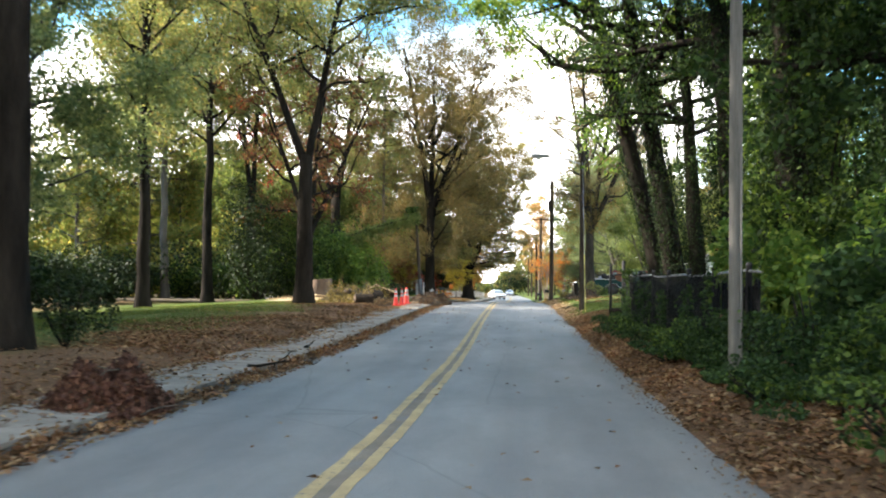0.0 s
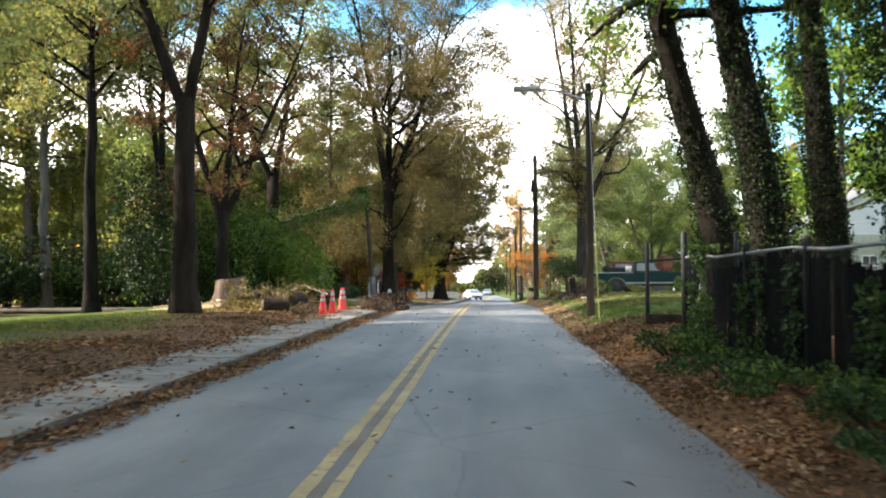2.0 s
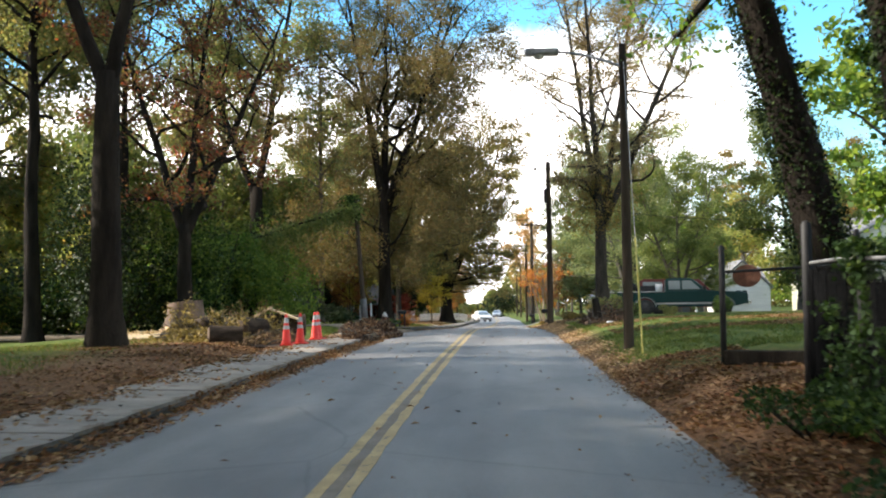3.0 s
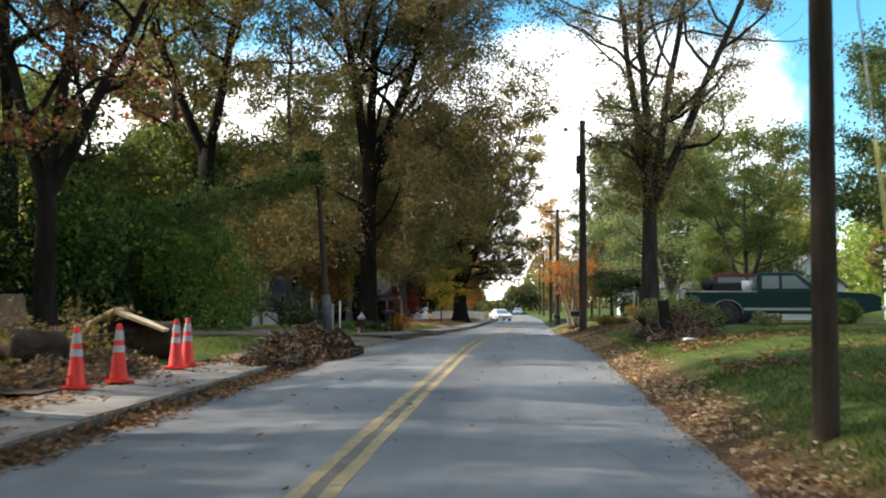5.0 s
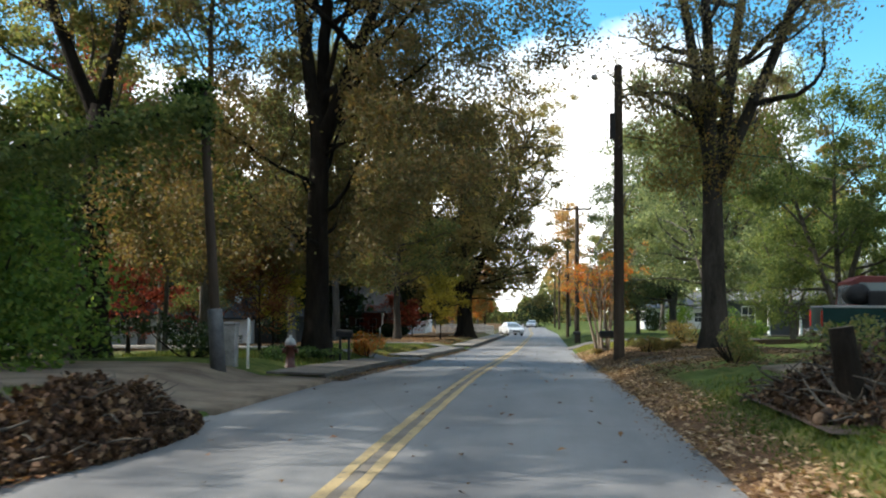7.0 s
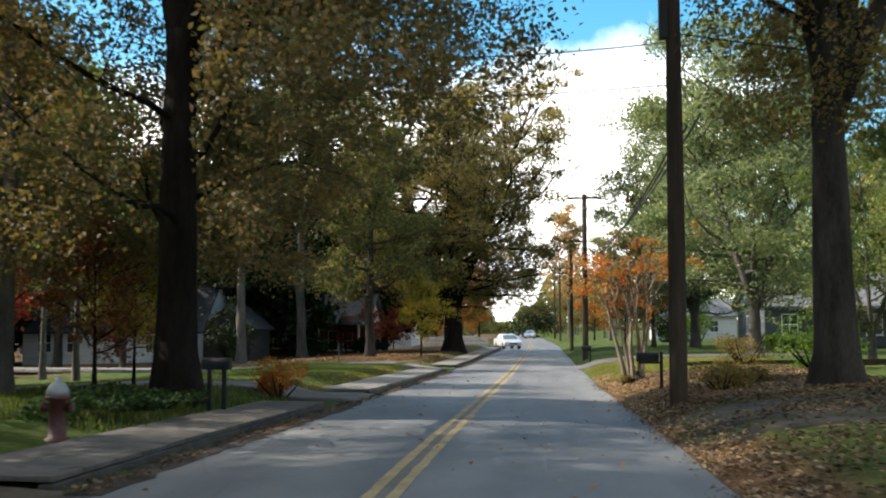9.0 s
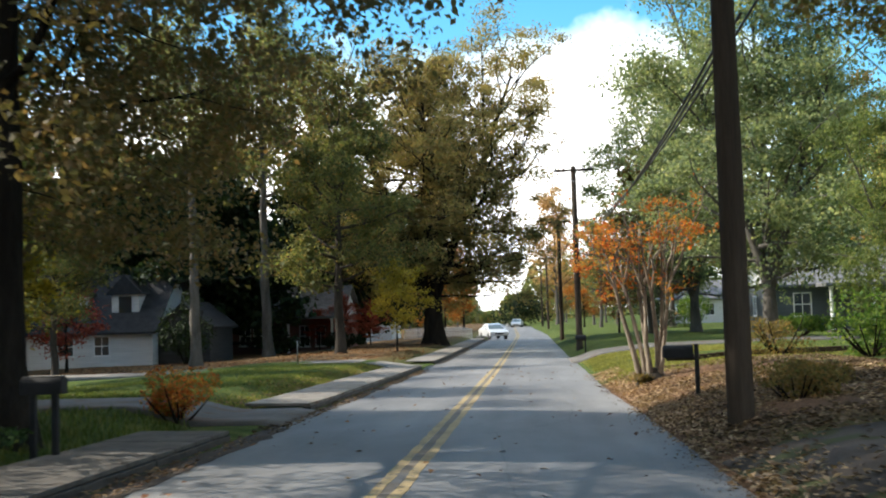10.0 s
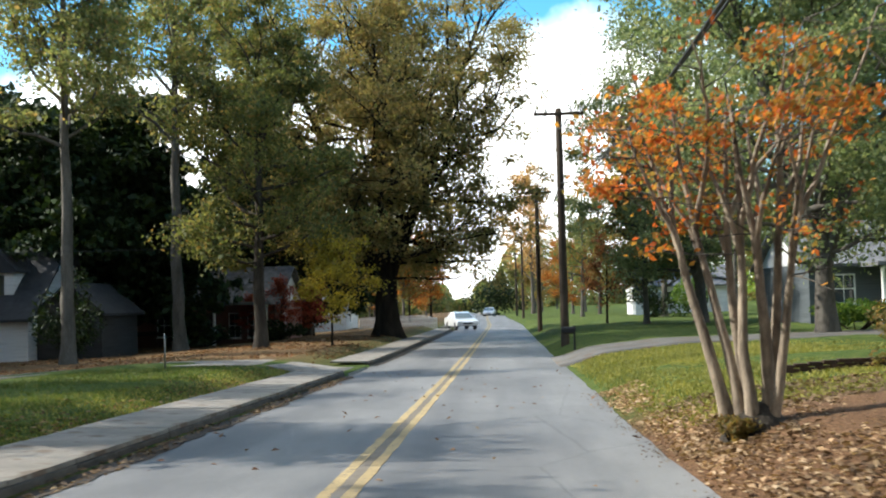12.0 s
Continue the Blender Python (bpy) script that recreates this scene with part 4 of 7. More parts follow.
make_tree("leafy_tree", "olive-green tree shading the white house", "tree", stand(-27.5, 119.5), T_GREEN, "", 0.9, 80)
make_tree("leafy_tree", "olive-green tree shading the white house", "tree", stand(-33.5, 122.0), T_GREEN, "", 1.0, 200)
for x, y, sc in ((-14.2, 147.5, 0.85), (-12.4, 149.0, 0.75), (-15.9, 146.5, 0.65)):
    make_tree("red_maple", "small dull crimson maple in front of the white house", "tree", stand(x, y), T_RED, "small red maples", sc, x * 77 % 360)
make_tree("yellow_sapling", "slim yellow sapling on the lawn", "tree", stand(-7.45, 125.4), T_YEL)
make_tree("copper_sapling", "small bronze tree on the green lawn", "tree", stand(6.6, 150.0), T_COPPER)
make_tree("red_maple", "thin red-leaved maple before the white dormered house", "tree", stand(-25.2, 123.5), T_RED, "", 1.15, 20)
make_tree("red_maple", "low red-leaved maple by the thicket", "tree", stand(-17.5, 92.0), T_RED, "", 1.3, 50)
make_tree("yellow_sapling", "small yellow-orange tree beside the wooden post", "tree", stand(-9.2, 84.0), T_YEL, "", 0.75, 40)
make_tree("yellow_sapling", "thin sapling with turning leaves by the great oak", "tree", stand(-8.9, 81.2), T_COPPER, "", 0.6, 170)
make_tree("oak_tree", "copper-leaved tree behind the far lawn", "tree", stand(13.0, 168.0), T_WOOD4, "", 1.05)
make_tree("oak_tree", "brown-leaved oak on the far lawn by the poles", "tree", stand(8.2, 143.0), T_WOOD4, "", 0.7, 110)
make_tree("oak_tree", "tall oak with a few scarlet sprays behind the lawn", "tree", stand(-25.0, 70.0), T_PINE, "", 1.05, 200)
make_tree("red_maple", "tall scarlet-leaved maple behind the woods", "tree", stand(-27.0, 110.0), tree_meshes("scarlet_maple", 41, 19, 0.24, 9, 4.6, 6000, 0.32, (M_BARK, L_RED), limbs=16, fine=False))

# unseen trees added beside and behind the start, to shade the road and close it in
for x, y, sc, turn in ((-28, 10, 1.0, 140), (-29, 22, 1.0, 70), (-25, -10, 1.0, 190), (-19, -14, 0.95, 310), (-30, 32, 0.9, 50), (9, -4, 0.9, 100), (10, 6, 0.8, 30), (-8, -16, 0.9, 0)):
    make_tree("woodland_tree", "unseen autumn woodland tree added beside the street", "tree", stand(x, y), T_WOOD1, "woods beside the street", sc, turn)

# Dense crowns added out of view on the sun side, to shade the road.
for x, y, sc, turn in ((-22, -3, 1.2, 15), (-21.5, 6, 1.25, 80), (-22.5, 14.5, 1.25, 170), (-22, 22, 1.2, 240)):
    make_tree("shade_tree", "tall broad unseen tree added to shade the street", "tree", stand(x, y), T_SHADE, "lawn shade trees", sc, turn)
# Mostly unseen trees added left of the lawn, to shade the road.
for x, y, sc, turn in ((-25, 24, 1.25, 10), (-26, 14, 1.1, 70), (-24, 32.5, 1.2, 130), (-22.5, 40.5, 1.2, 250)):
    make_tree("shade_tree", "broad green tree added by the lawn to shade the street", "tree", stand(x, y), T_SHADE if y > 30 else T_WOOD2, "lawn shade trees", sc, turn)
T_ORANGE = tree_meshes("orange_tree", 43, 9, 0.14, 1.5, 3.6, 6000, 0.24, (M_BARK, L_ORANGE), limbs=20, low=10, cluster=0.4, fine=False)
for x, y, sc in ((-11.5, 176, 0.8), (-10.0, 196, 0.95), (-8.5, 214, 1.1), (6.6, 196, 0.8)):
    make_tree("street_tree", "orange-leaved tree at the far end of the street", "tree", stand(x + float(drift(y)), y), T_ORANGE, "orange street trees", sc, y * 37 % 360)
make_tree("street_tree", "tall pale peach-leaved tree behind the poles", "tree", stand(4.2, 236), tree_meshes("peach_tree", 44, 21, 0.3, 4.0, 5.5, 7000, 0.4, (M_BARK_GREY, L_PEACH), limbs=24, low=15, cluster=0.7, fine=False))

# ivy-clad trees behind the fence
for x, y, lx, sc in ((5.2, 37.7, -2.3, 1.0), (4.95, 32.8, -1.5, 0.95), (5.15, 30.7, -0.9, 0.7), (5.9, 29.0, -0.8, 1.0), (9.1, 36.0, -0.4, 1.05), (6.8, 17.5, 0.2, 1.1), (5.1, 20.0, -0.2, 0.95)):
    k = tree_meshes("ivied_tree", int(y * 10), 19, 0.38, {17.5: 4.2, 37.7: 5.4, 36.0: 5.0}.get(y, 7.2), 6.3, {17.5: 60000, 36.0: 30000}.get(y, 15000), 0.15, (M_BARK, L_GREEN if y > 32 else L_IVY), lean=(lx * 19 / 9, 0.4), limbs=26, low=-8, high=50, droop=0.3, per_tuft=60, wander=0.2)
    e = make_tree("ivied_tree", "tall leaning tree trunk clad in ivy behind the fence", "tree", stand(x, y), k, "ivied trees", sc, 0)
    rng = np.random.default_rng(int(y))
    n = 24000 if y in (29.0, 36.0, 17.5, 20.0) else 15000
    z = rng.uniform(0, 1, n) ** 1.1 * 12
    a = rng.uniform(0, 6.28, n)
    bulge = 0.5 + 0.5 * np.sin(z * 1.7 + a * 2) * np.sin(z * 0.6 + y)
    rr = 0.38 * (1 - 0.04 * z) + np.minimum(np.abs(rng.normal(size=n)), 1.9) * (0.035 + 0.1 * bulge) * (2.8 if y in (29.0, 36.0, 17.5, 20.0) else 1.0)
    at = np.stack([np.cos(a) * rr + lx / 9 * z, np.sin(a) * rr + 0.02 * z, z], -1)
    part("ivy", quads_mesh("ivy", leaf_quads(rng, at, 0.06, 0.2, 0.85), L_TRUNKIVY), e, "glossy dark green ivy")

# woods behind the left lawn, and the trees behind the houses
rng_w = np.random.default_rng(31)
for i in range(19):
    y = 66 + i * 4.9 + rng_w.uniform(-2, 2)
    x = -27 - rng_w.uniform(0, 24) - (10 if y > 105 else 0)
    make_tree("woodland_tree", "autumn woodland tree among dense undergrowth", "tree", stand(x, y), (T_WOOD1, T_WOOD3, T_WOOD3, T_WOOD2, T_WOOD1)[i % 5], "woods behind the lawn", rng_w.uniform(0.5, 0.7) if i % 6 == 0 else rng_w.uniform(0.32, 0.5), rng_w.uniform(0, 360))
for i in range(12):
    x, y = -22 - (i % 6) * 5.5 + rng_w.uniform(-2, 2), 70 + (i // 6) * 9 + rng_w.uniform(-3, 3)
    make_tree("understorey_tree", "pale green young tree in the undergrowth", "tree", stand(x, y), T_UNDER, "undergrowth trees", rng_w.uniform(0.7, 1.2), rng_w.uniform(0, 360))
# Darker-leaved version of the understorey tree, its shade held in the colour.
T_DIM = tree_meshes("shaded_tree", 57, 9, 0.13, 3.4, 4.2, 11000, 0.22, (M_BARK_GREY, L_ROUND), limbs=22, low=25, fine=False, cluster=0.5)
for x, y, sc in ((-13.0, 84, 0.85), (-16.0, 86, 0.95), (-19.5, 87, 1.0), (-15.0, 94, 0.95), (-22, 82, 1.1), (-19.5, 101, 1.05), (-27, 88, 1.3)):
    make_tree("understorey_tree", "mid green young tree in the shaded undergrowth", "tree", stand(x, y), T_DIM, "undergrowth trees", sc, x * 53 % 360)
for i in range(17):
    y = 96 + i * 9 + rng_w.uniform(-2, 2)
    x = 19 + rng_w.uniform(0, 20)
    make_tree("garden_tree", "leafy garden tree behind the houses", "tree", stand(x, y), (T_WOOD2, T_WOOD1, T_WOOD3, T_WOOD4)[i % 4], "garden trees", rng_w.uniform(0.75, 1.1), rng_w.uniform(0, 360))
for i in range(9):
    x, y = 13 + i * 3.4, 47 + (i % 3) * 6 + rng_w.uniform(-2, 2)
    make_tree("garden_tree", "leafy garden tree behind the houses", "tree", stand(x + 6, y), (T_WOOD2, T_WOOD3, T_WOOD1)[i % 3], "garden trees", rng_w.uniform(0.55, 0.8), rng_w.uniform(0, 360))
for i in range(16):
    y = 160 + i * 9
    x = -10.5 - rng_w.uniform(0, 16) + float(drift(y))
    make_tree("street_tree", "autumn tree lining the far end of the street", "tree", stand(x, y), (T_WOOD4, T_WOOD1, T_WOOD4)[i % 3], "far street trees", rng_w.uniform(0.5, 0.85), rng_w.uniform(0, 360))
for i in range(9):
    y = 185 + i * 14
    x = 5.5 + rng_w.uniform(0, 8) + float(drift(y))
    make_tree("street_tree", "autumn tree lining the far end of the street", "tree", stand(x, y), (T_WOOD1, T_WOOD4, T_WOOD1)[i % 3], "far street trees", rng_w.uniform(0.5, 0.8), rng_w.uniform(0, 360))

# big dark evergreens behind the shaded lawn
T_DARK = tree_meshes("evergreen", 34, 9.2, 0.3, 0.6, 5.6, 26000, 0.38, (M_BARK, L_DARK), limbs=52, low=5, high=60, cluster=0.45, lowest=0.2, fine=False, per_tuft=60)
# The pair at y 127 and 134 was added to shade the white house.
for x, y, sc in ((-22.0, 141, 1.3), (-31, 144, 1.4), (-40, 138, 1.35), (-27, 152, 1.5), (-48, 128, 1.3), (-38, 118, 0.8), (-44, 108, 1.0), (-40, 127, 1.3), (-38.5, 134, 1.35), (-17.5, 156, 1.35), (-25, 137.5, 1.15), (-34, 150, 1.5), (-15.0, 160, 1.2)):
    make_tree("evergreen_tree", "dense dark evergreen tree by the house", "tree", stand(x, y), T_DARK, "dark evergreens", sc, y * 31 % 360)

# the far end of the street closes in foliage
rng_f = np.random.default_rng(77)
n = 42000
fx = rng_f.uniform(-190, 190, n)
crest = 9 + 5 * np.sin(fx * 0.09) + 3.5 * np.sin(fx * 0.31 + 1) + 2 * np.sin(fx * 0.83)
fy = 330 + 25 * np.sin(fx * 0.05) + rng_f.uniform(-14, 14, n)
fz = -2 + np.abs(rng_f.uniform(0, 1, n)) ** 0.8 * np.maximum(crest, 3)
far_woods = new("far_woods", quads_mesh("far_woods", leaf_quads(rng_f, np.stack([fx, fy, fz], -1), 1.5), L_OLIVE))
tagged(far_woods, "distant autumn woods closing the street", "woods", kind="stuff")
n = 26000
fy = rng_f.uniform(20, 330, n)
crest = 11 + 4 * np.sin(fy * 0.11) + 3 * np.sin(fy * 0.37 + 2)
fx = 58 + 8 * np.sin(fy * 0.06) + rng_f.uniform(-6, 6, n)
far_b = np.stack([fx, fy, rng_f.uniform(0, 1, n) ** 0.8 * crest + 1], -1)
fy = rng_f.uniform(20, 330, n)
far_a = np.stack([-72 + 9 * np.sin(fy * 0.05) + rng_f.uniform(-7, 7, n), fy, rng_f.uniform(0, 1, n) ** 0.8 * (8 + 3 * np.sin(fy * 0.1)) - 1], -1)
for pts, mat in ((far_a, L_OLIVE), (far_b, L_LIGHT)):
    ob = new("far_woods", quads_mesh("far_woods", leaf_quads(rng_f, pts, 1.0), mat))
    tagged(ob, "dense trees far behind the gardens", "woods", kind="stuff")

# ---- crape myrtle with pale stems ----
rng_m = np.random.default_rng(55)
myrtle = thing("crape_myrtle", "many-stemmed crape myrtle with pale bark and orange leaves", "tree", stand(2.42, 90.9))
stems_m = []
for i, (a, tilt, length, r) in enumerate(((175, 0.16, 3.3, 0.075), (205, 0.1, 3.6, 0.065), (90, 0.1, 3.5, 0.07), (20, 0.06, 3.5, 0.07), (350, 0.16, 3.4, 0.078), (310, 0.24, 3.2, 0.06), (260, 0.08, 3.6, 0.068))):
    a = radians(a)
    out = np.array([math.cos(a), math.sin(a), 0])
    p = bend_path(rng_m, out * rng_m.uniform(0.14, 0.24) - [0, 0, 0.15], out * tilt * 0.18 + [-0.03, 0, 1], length, 11, 0.02, 0.045)
    part("stem", tube_mesh("stem", [(p, np.concatenate([[r * 1.5, r * 1.1], np.linspace(r * 0.85, 0.015, 10)]), 10)], M_BARK_PALE), myrtle)
    stems_m.append(p)
    for side in (-1, 1):                     # each stem forks once or twice high up
        k = int(rng_m.integers(6, 9))
        turn_ = a + side * rng_m.uniform(0.5, 1.1)
        q = bend_path(rng_m, p[k], (math.cos(turn_) * 0.45, math.sin(turn_) * 0.45, 1), rng_m.uniform(1.3, 2.3), 11, 0.0, 0.1)
        part("branch", tube_mesh("branch", [(q, np.linspace(r * 0.55, 0.008, 12), 7)], M_BARK_PALE), myrtle)
        stems_m.append(q)
part("root_crown", (lathe([(0.42, -0.2), (0.34, 0.0), (0.27, 0.16), (0.12, 0.3)], 16), M_BARK_MID), myrtle, "dark swollen foot of the stems")
twig_paths, ends = [], []
for p in stems_m:
    for j in range(9):
        i0 = rng_m.integers(6, 12)
        away = unit(np.array([*(p[-1] - [0, 0, 0])[:2], 0.0]))
        d = unit(away * 0.8 + rng_m.normal(size=3) * [0.7, 0.7, 0.3] + [0, 0, 0.15])
        q = bend_path(rng_m, p[i0], d, rng_m.uniform(0.35, 1.05), 4, 0.15, 0.15)
        twig_paths.append((q, np.linspace(0.009, 0.003, 5), 4))
        ends.append(q)
tagged(part("twig_work", tube_mesh("twigs", twig_paths, M_BARK_GREY), myrtle), kind="stuff")
n = 3400
k = rng_m.choice(len(ends), n, p=(lambda w: w / w.sum())(rng_m.uniform(0, 1, len(ends)) ** 4.0))
E_ = np.array(ends)[k]
v = rng_m.uniform(0.2, 1.1, n)[:, None]
at = E_[:, 2] * (1 - v) + E_[:, 4] * v + rng_m.normal(size=(n, 3)) * [0.1, 0.1, 0.06]
part("crown", quads_mesh("myrtle_crown", leaf_quads(rng_m, at, 0.078), L_MYRTLE), myrtle)

# ---- poles, cables ----
def utility_pole(x, y, h, r, label, mat=M_POLE, arms=0, lean=(0, 0)):
    e = thing("utility_pole", label, "utility pole", stand(x, y) @ pose(0, 0, 0, *lean), "utility poles")
    part("shaft", (lathe([(r * 1.14, -0.4), (r * 1.08, 0.0), (r, h * 0.4), (r * 0.8, h - 0.04), (r * 0.66, h)], 16), mat), e)
    for k in range(arms):
        z = h - 0.25 - k * 0.9
        arm = part("crossarm", (boxes((-1.0, 1.0, -r - 0.12, -r - 0.01, z - 0.06, z + 0.06), bevel=0.01), mat), e)
        for px in (-0.92, -0.5, 0.5, 0.92):
            part("insulator", (lathe([(0.02, 0), (0.045, 0.03), (0.03, 0.07), (0.05, 0.1), (0.02, 0.15)], 8, Matrix.Translation((px, -r - 0.06, z + 0.06))), M_METAL), arm)
        for sx in (-1, 1):
            v, f = tubes([(np.array([(0, -r, z - 0.6), (sx * 0.6, -r - 0.06, z - 0.05)]), [0.018, 0.018], 6)])
            part("brace", mesh_of("brace", v, f, M_METAL), arm)
    return e


def street_light(pole, z, reach, side=-1):
    """Curved arm with a flat lamp head on a pole."""
    s = np.linspace(0, 1, 8)
    p = np.stack([side * reach * s, np.zeros(8), z + 0.35 * np.sin(s * 1.5)], -1)
    arm = part("lamp_arm", tube_mesh("lamp_arm", [(p, np.full(8, 0.03), 8)], M_METAL), pole, "thin steel lamp arm")
    bm = boxes((-0.36, 0.36, -0.14, 0.14, -0.07, 0.07), bevel=0.045)
    part("lamp_head", (bm, M_METAL), arm, "flat grey lamp head", pose(side * (reach + 0.3), 0, z + 0.35))
    bm = lathe([(0.02, -0.1), (0.1, -0.07), (0.12, 0.0)], 12)
    part("lens", (bm, plain("lamp lens", (0.6, 0.6, 0.55), 0.2)), arm, "", pose(side * (reach + 0.36), 0, z + 0.29))


near_pole = utility_pole(2.9, 14.6, 9.5, 0.088, "bleached wooden utility pole beside the fence", M_POLE_GREY)
part("conduit", tube_mesh("conduit", [(np.array([(0.06, -0.095, 0), (0.055, -0.088, 3.2)]), [0.016, 0.016], 8)], M_POLE_GREY), near_pole, "thin grey conduit")
lamp_pole = utility_pole(2.48, 43.6, 6.42, 0.1, "brown wooden street light pole on the verge")
street_light(lamp_pole, 5.93, 1.4)
mid_pole = utility_pole(2.33, 80.6, 9.0, 0.155, "brown wooden utility pole beside the driveway")
arm_z = 8.8
bracket = part("lamp_bracket", tube_mesh("lamp_bracket", [(np.array([(-0.1, 0, arm_z - 0.22), (-0.4, 0, arm_z - 0.02), (-0.62, 0, arm_z), (-0.7, 0, arm_z - 0.1)]), [0.018] * 4, 7)], M_METAL), mid_pole, "thin bent steel bracket")
part("lamp_ring", (lathe([(0.05, -0.16), (0.1, -0.12), (0.1, -0.02), (0.04, 0.02)], 14, Matrix.Translation((-0.72, 0, arm_z - 0.1))), M_METAL), bracket)
part("junction_box", (boxes((-0.27, -0.1, -0.16, 0.02, 6.7, 7.5), bevel=0.02), M_BLACK), mid_pole, "dark metal cable box")
utility_pole(2.33, 123.0, 9.55, 0.16, "dark wooden utility pole with a crossarm", arms=1)
utility_pole(2.25, 150.0, 9.3, 0.15, "dark wooden utility pole with a crossarm", arms=1)
utility_pole(2.2, 205.0, 9.3, 0.15, "dark wooden utility pole with a crossarm", arms=1)
utility_pole(1.8, 232.0, 9.0, 0.15, "dark wooden utility pole with a crossarm", arms=1)
vine_post = utility_pole(-6.38, 68.8, 5.9, 0.1, "leaning dark wooden post topped with vines", lean=(0, -4.3))
part("sleeve", (lathe([(0.155, 0.0), (0.15, 1.25), (0.14, 1.27)], 14), surface("dull zinc sheath", (0.05, 0.054, 0.06), (0.12, 0.125, 0.135), 5, 40, 0.6, 0.2, 0.004)), vine_post, "grey metal sheath round its foot")
rng = np.random.default_rng(9)
n = 1300
z = 5.95 - np.abs(rng.normal(size=n)) * 0.6
at = np.stack([rng.normal(size=n) * (0.1 + 0.05 * (z > 5)) - np.abs(rng.normal(size=n)) * 0.25 * (z > 5.2), rng.normal(size=n) * 0.16, z], -1)
part("vine", quads_mesh("vine", leaf_quads(rng, at, 0.12), L_THICKET), vine_post, "green vine hanging from the top")


def cable(a, b, sag, r=0.013, label="black overhead cable strung between poles", n=18):
    a, b = np.array(a, float), np.array(b, float)
    s = np.linspace(0, 1, n)[:, None]
    p = a * (1 - s) + b * s
    p[:, 2] -= (4 * s * (1 - s)).ravel() * sag
    return tagged(new("overhead_cable", tube_mesh("overhead_cable", [(p, np.full(n, r), 5)], M_CABLE)), label, "cable", "overhead cables")


for i, dx in enumerate((-0.12, 0.0, 0.14)):
    cable((2.55 + dx * 1.8, 80.6, 4.95 + i * 0.22), (2.33 + dx, 122.9, 5.6 + i * 0.25), 0.95, 0.021)
    cable((2.33 + dx, 123.0, 5.6 + i * 0.25), (2.25 + dx, 150.0, 5.5 + i * 0.25), 0.4)
    cable((2.25 + dx, 150.0, 5.5 + i * 0.25), (2.2 + dx, 205.0, 5.2 + i * 0.25), 0.7)
for dx in (-0.92, -0.5, 0.5, 0.92):
    cable((2.33 + dx, 122.8, 9.0), (2.25 + dx, 149.8, 8.3), 0.35, 0.009)
    cable((2.25 + dx, 149.8, 8.3), (2.2 + dx, 204.8, 7.9), 0.7, 0.009)
cable((2.3, 80.6, 6.75), (-6.6, 80.3, 6.7), 0.22)
cable((2.3, 80.6, 5.95), (-6.6, 81.0, 6.0), 0.15)
cable((2.4, 80.6, 6.9), (19.0, 78.0, 5.6), 0.6)
cable((2.4, 80.6, 6.3), (17.0, 103.0, 4.8), 0.5)
cable((2.48, 43.6, 6.2), (2.33, 80.5, 6.5), 0.5, 0.01)
cable((2.95, 14.6, 7.4), (2.48, 43.5, 6.1), 0.5, 0.01)
cable((-30, 112.0, 3.6), (-10.8, 126.2, 3.9), 0.25, 0.01)
guy = thing("guy_wire", "steel guy wire in a yellow plastic guard beside the light pole", "guy wire", Matrix())
ga, gb = np.array([2.52, 41.6, float(ground_z(2.52, 41.6)) - 0.05]), np.array([2.48, 43.5, 6.3])
part("wire", tube_mesh("wire", [(np.array([ga, gb]), [0.008, 0.008], 5)], M_METAL), guy)
part("guard", tube_mesh("guard", [(np.array([ga + (gb - ga) * k for k in (0.01, 0.1, 0.25, 0.38)]), [0.018, 0.02, 0.02, 0.016], 8)], plain("yellow guard plastic", (0.38, 0.33, 0.07), 0.5)), guy, "faded yellow plastic guard")

# ---- fence along the right verge ----
fence = thing("fence", "chain-link fence with black privacy slats, overgrown with vines", "fence", Matrix())
FX = 3.12
post_mesh_bm = lathe([(0.045, -0.3), (0.045, 1.44), (0.055, 1.46), (0.03, 1.5)], 10)
post_me = bpy.data.meshes.new("fence_post")
post_mesh_bm.to_mesh(post_me)
post_mesh_bm.free()
post_me.materials.append(M_BLACK)
for y in (14.8, 17.4, 20.0, 22.7, 25.3, 28.0):
    part("post", post_me, fence, at=stand(FX, y))
rail = np.array([(FX, y, float(ground_z(FX, y)) + 1.4 - 0.012 * (y % 5)) for y in np.arange(14.0, 32.5, 1.32)])
part("top_rail", tube_mesh("top_rail", [(rail, np.full(len(rail), 0.019), 8)], M_METAL), fence, "grey steel top rail")
slat_bm = boxes((-0.006, 0.006, -0.042, 0.042, 0.05, 1.36))
slat_me = bpy.data.meshes.new("fence_slat")
slat_bm.to_mesh(slat_me)
slat_bm.free()
slat_me.materials.append(M_SLAT)
rng = np.random.default_rng(14)
for y in np.arange(14.1, 32.4, 0.09):
    if rng.uniform() < 0.07:
        continue
    low_by = 0.1 + 0.1 * math.sin(y * 0.9) + rng.uniform(-0.04, 0.04)
    part("slat", slat_me, fence, at=stand(FX - 0.02, y) @ pose(0, 0, -low_by, rng.uniform(-0.8, 0.8), rng.uniform(-0.3, 0.3), rng.uniform(-1, 1)))
wires = []
for y in np.arange(12.8, 32.4, 0.085):
    for d in (-1, 1):
        if 14.0 < y + d * 1.3 < 32.4:
            ends_ = [(FX - 0.045, yy, float(ground_z(FX, yy)) + zz) for yy, zz in ((y, 0.05), (y + d * 0.65, 0.72), (y + d * 1.3, 1.38))]
            wires.append((np.array(ends_), [0.0018] * 3, 3))
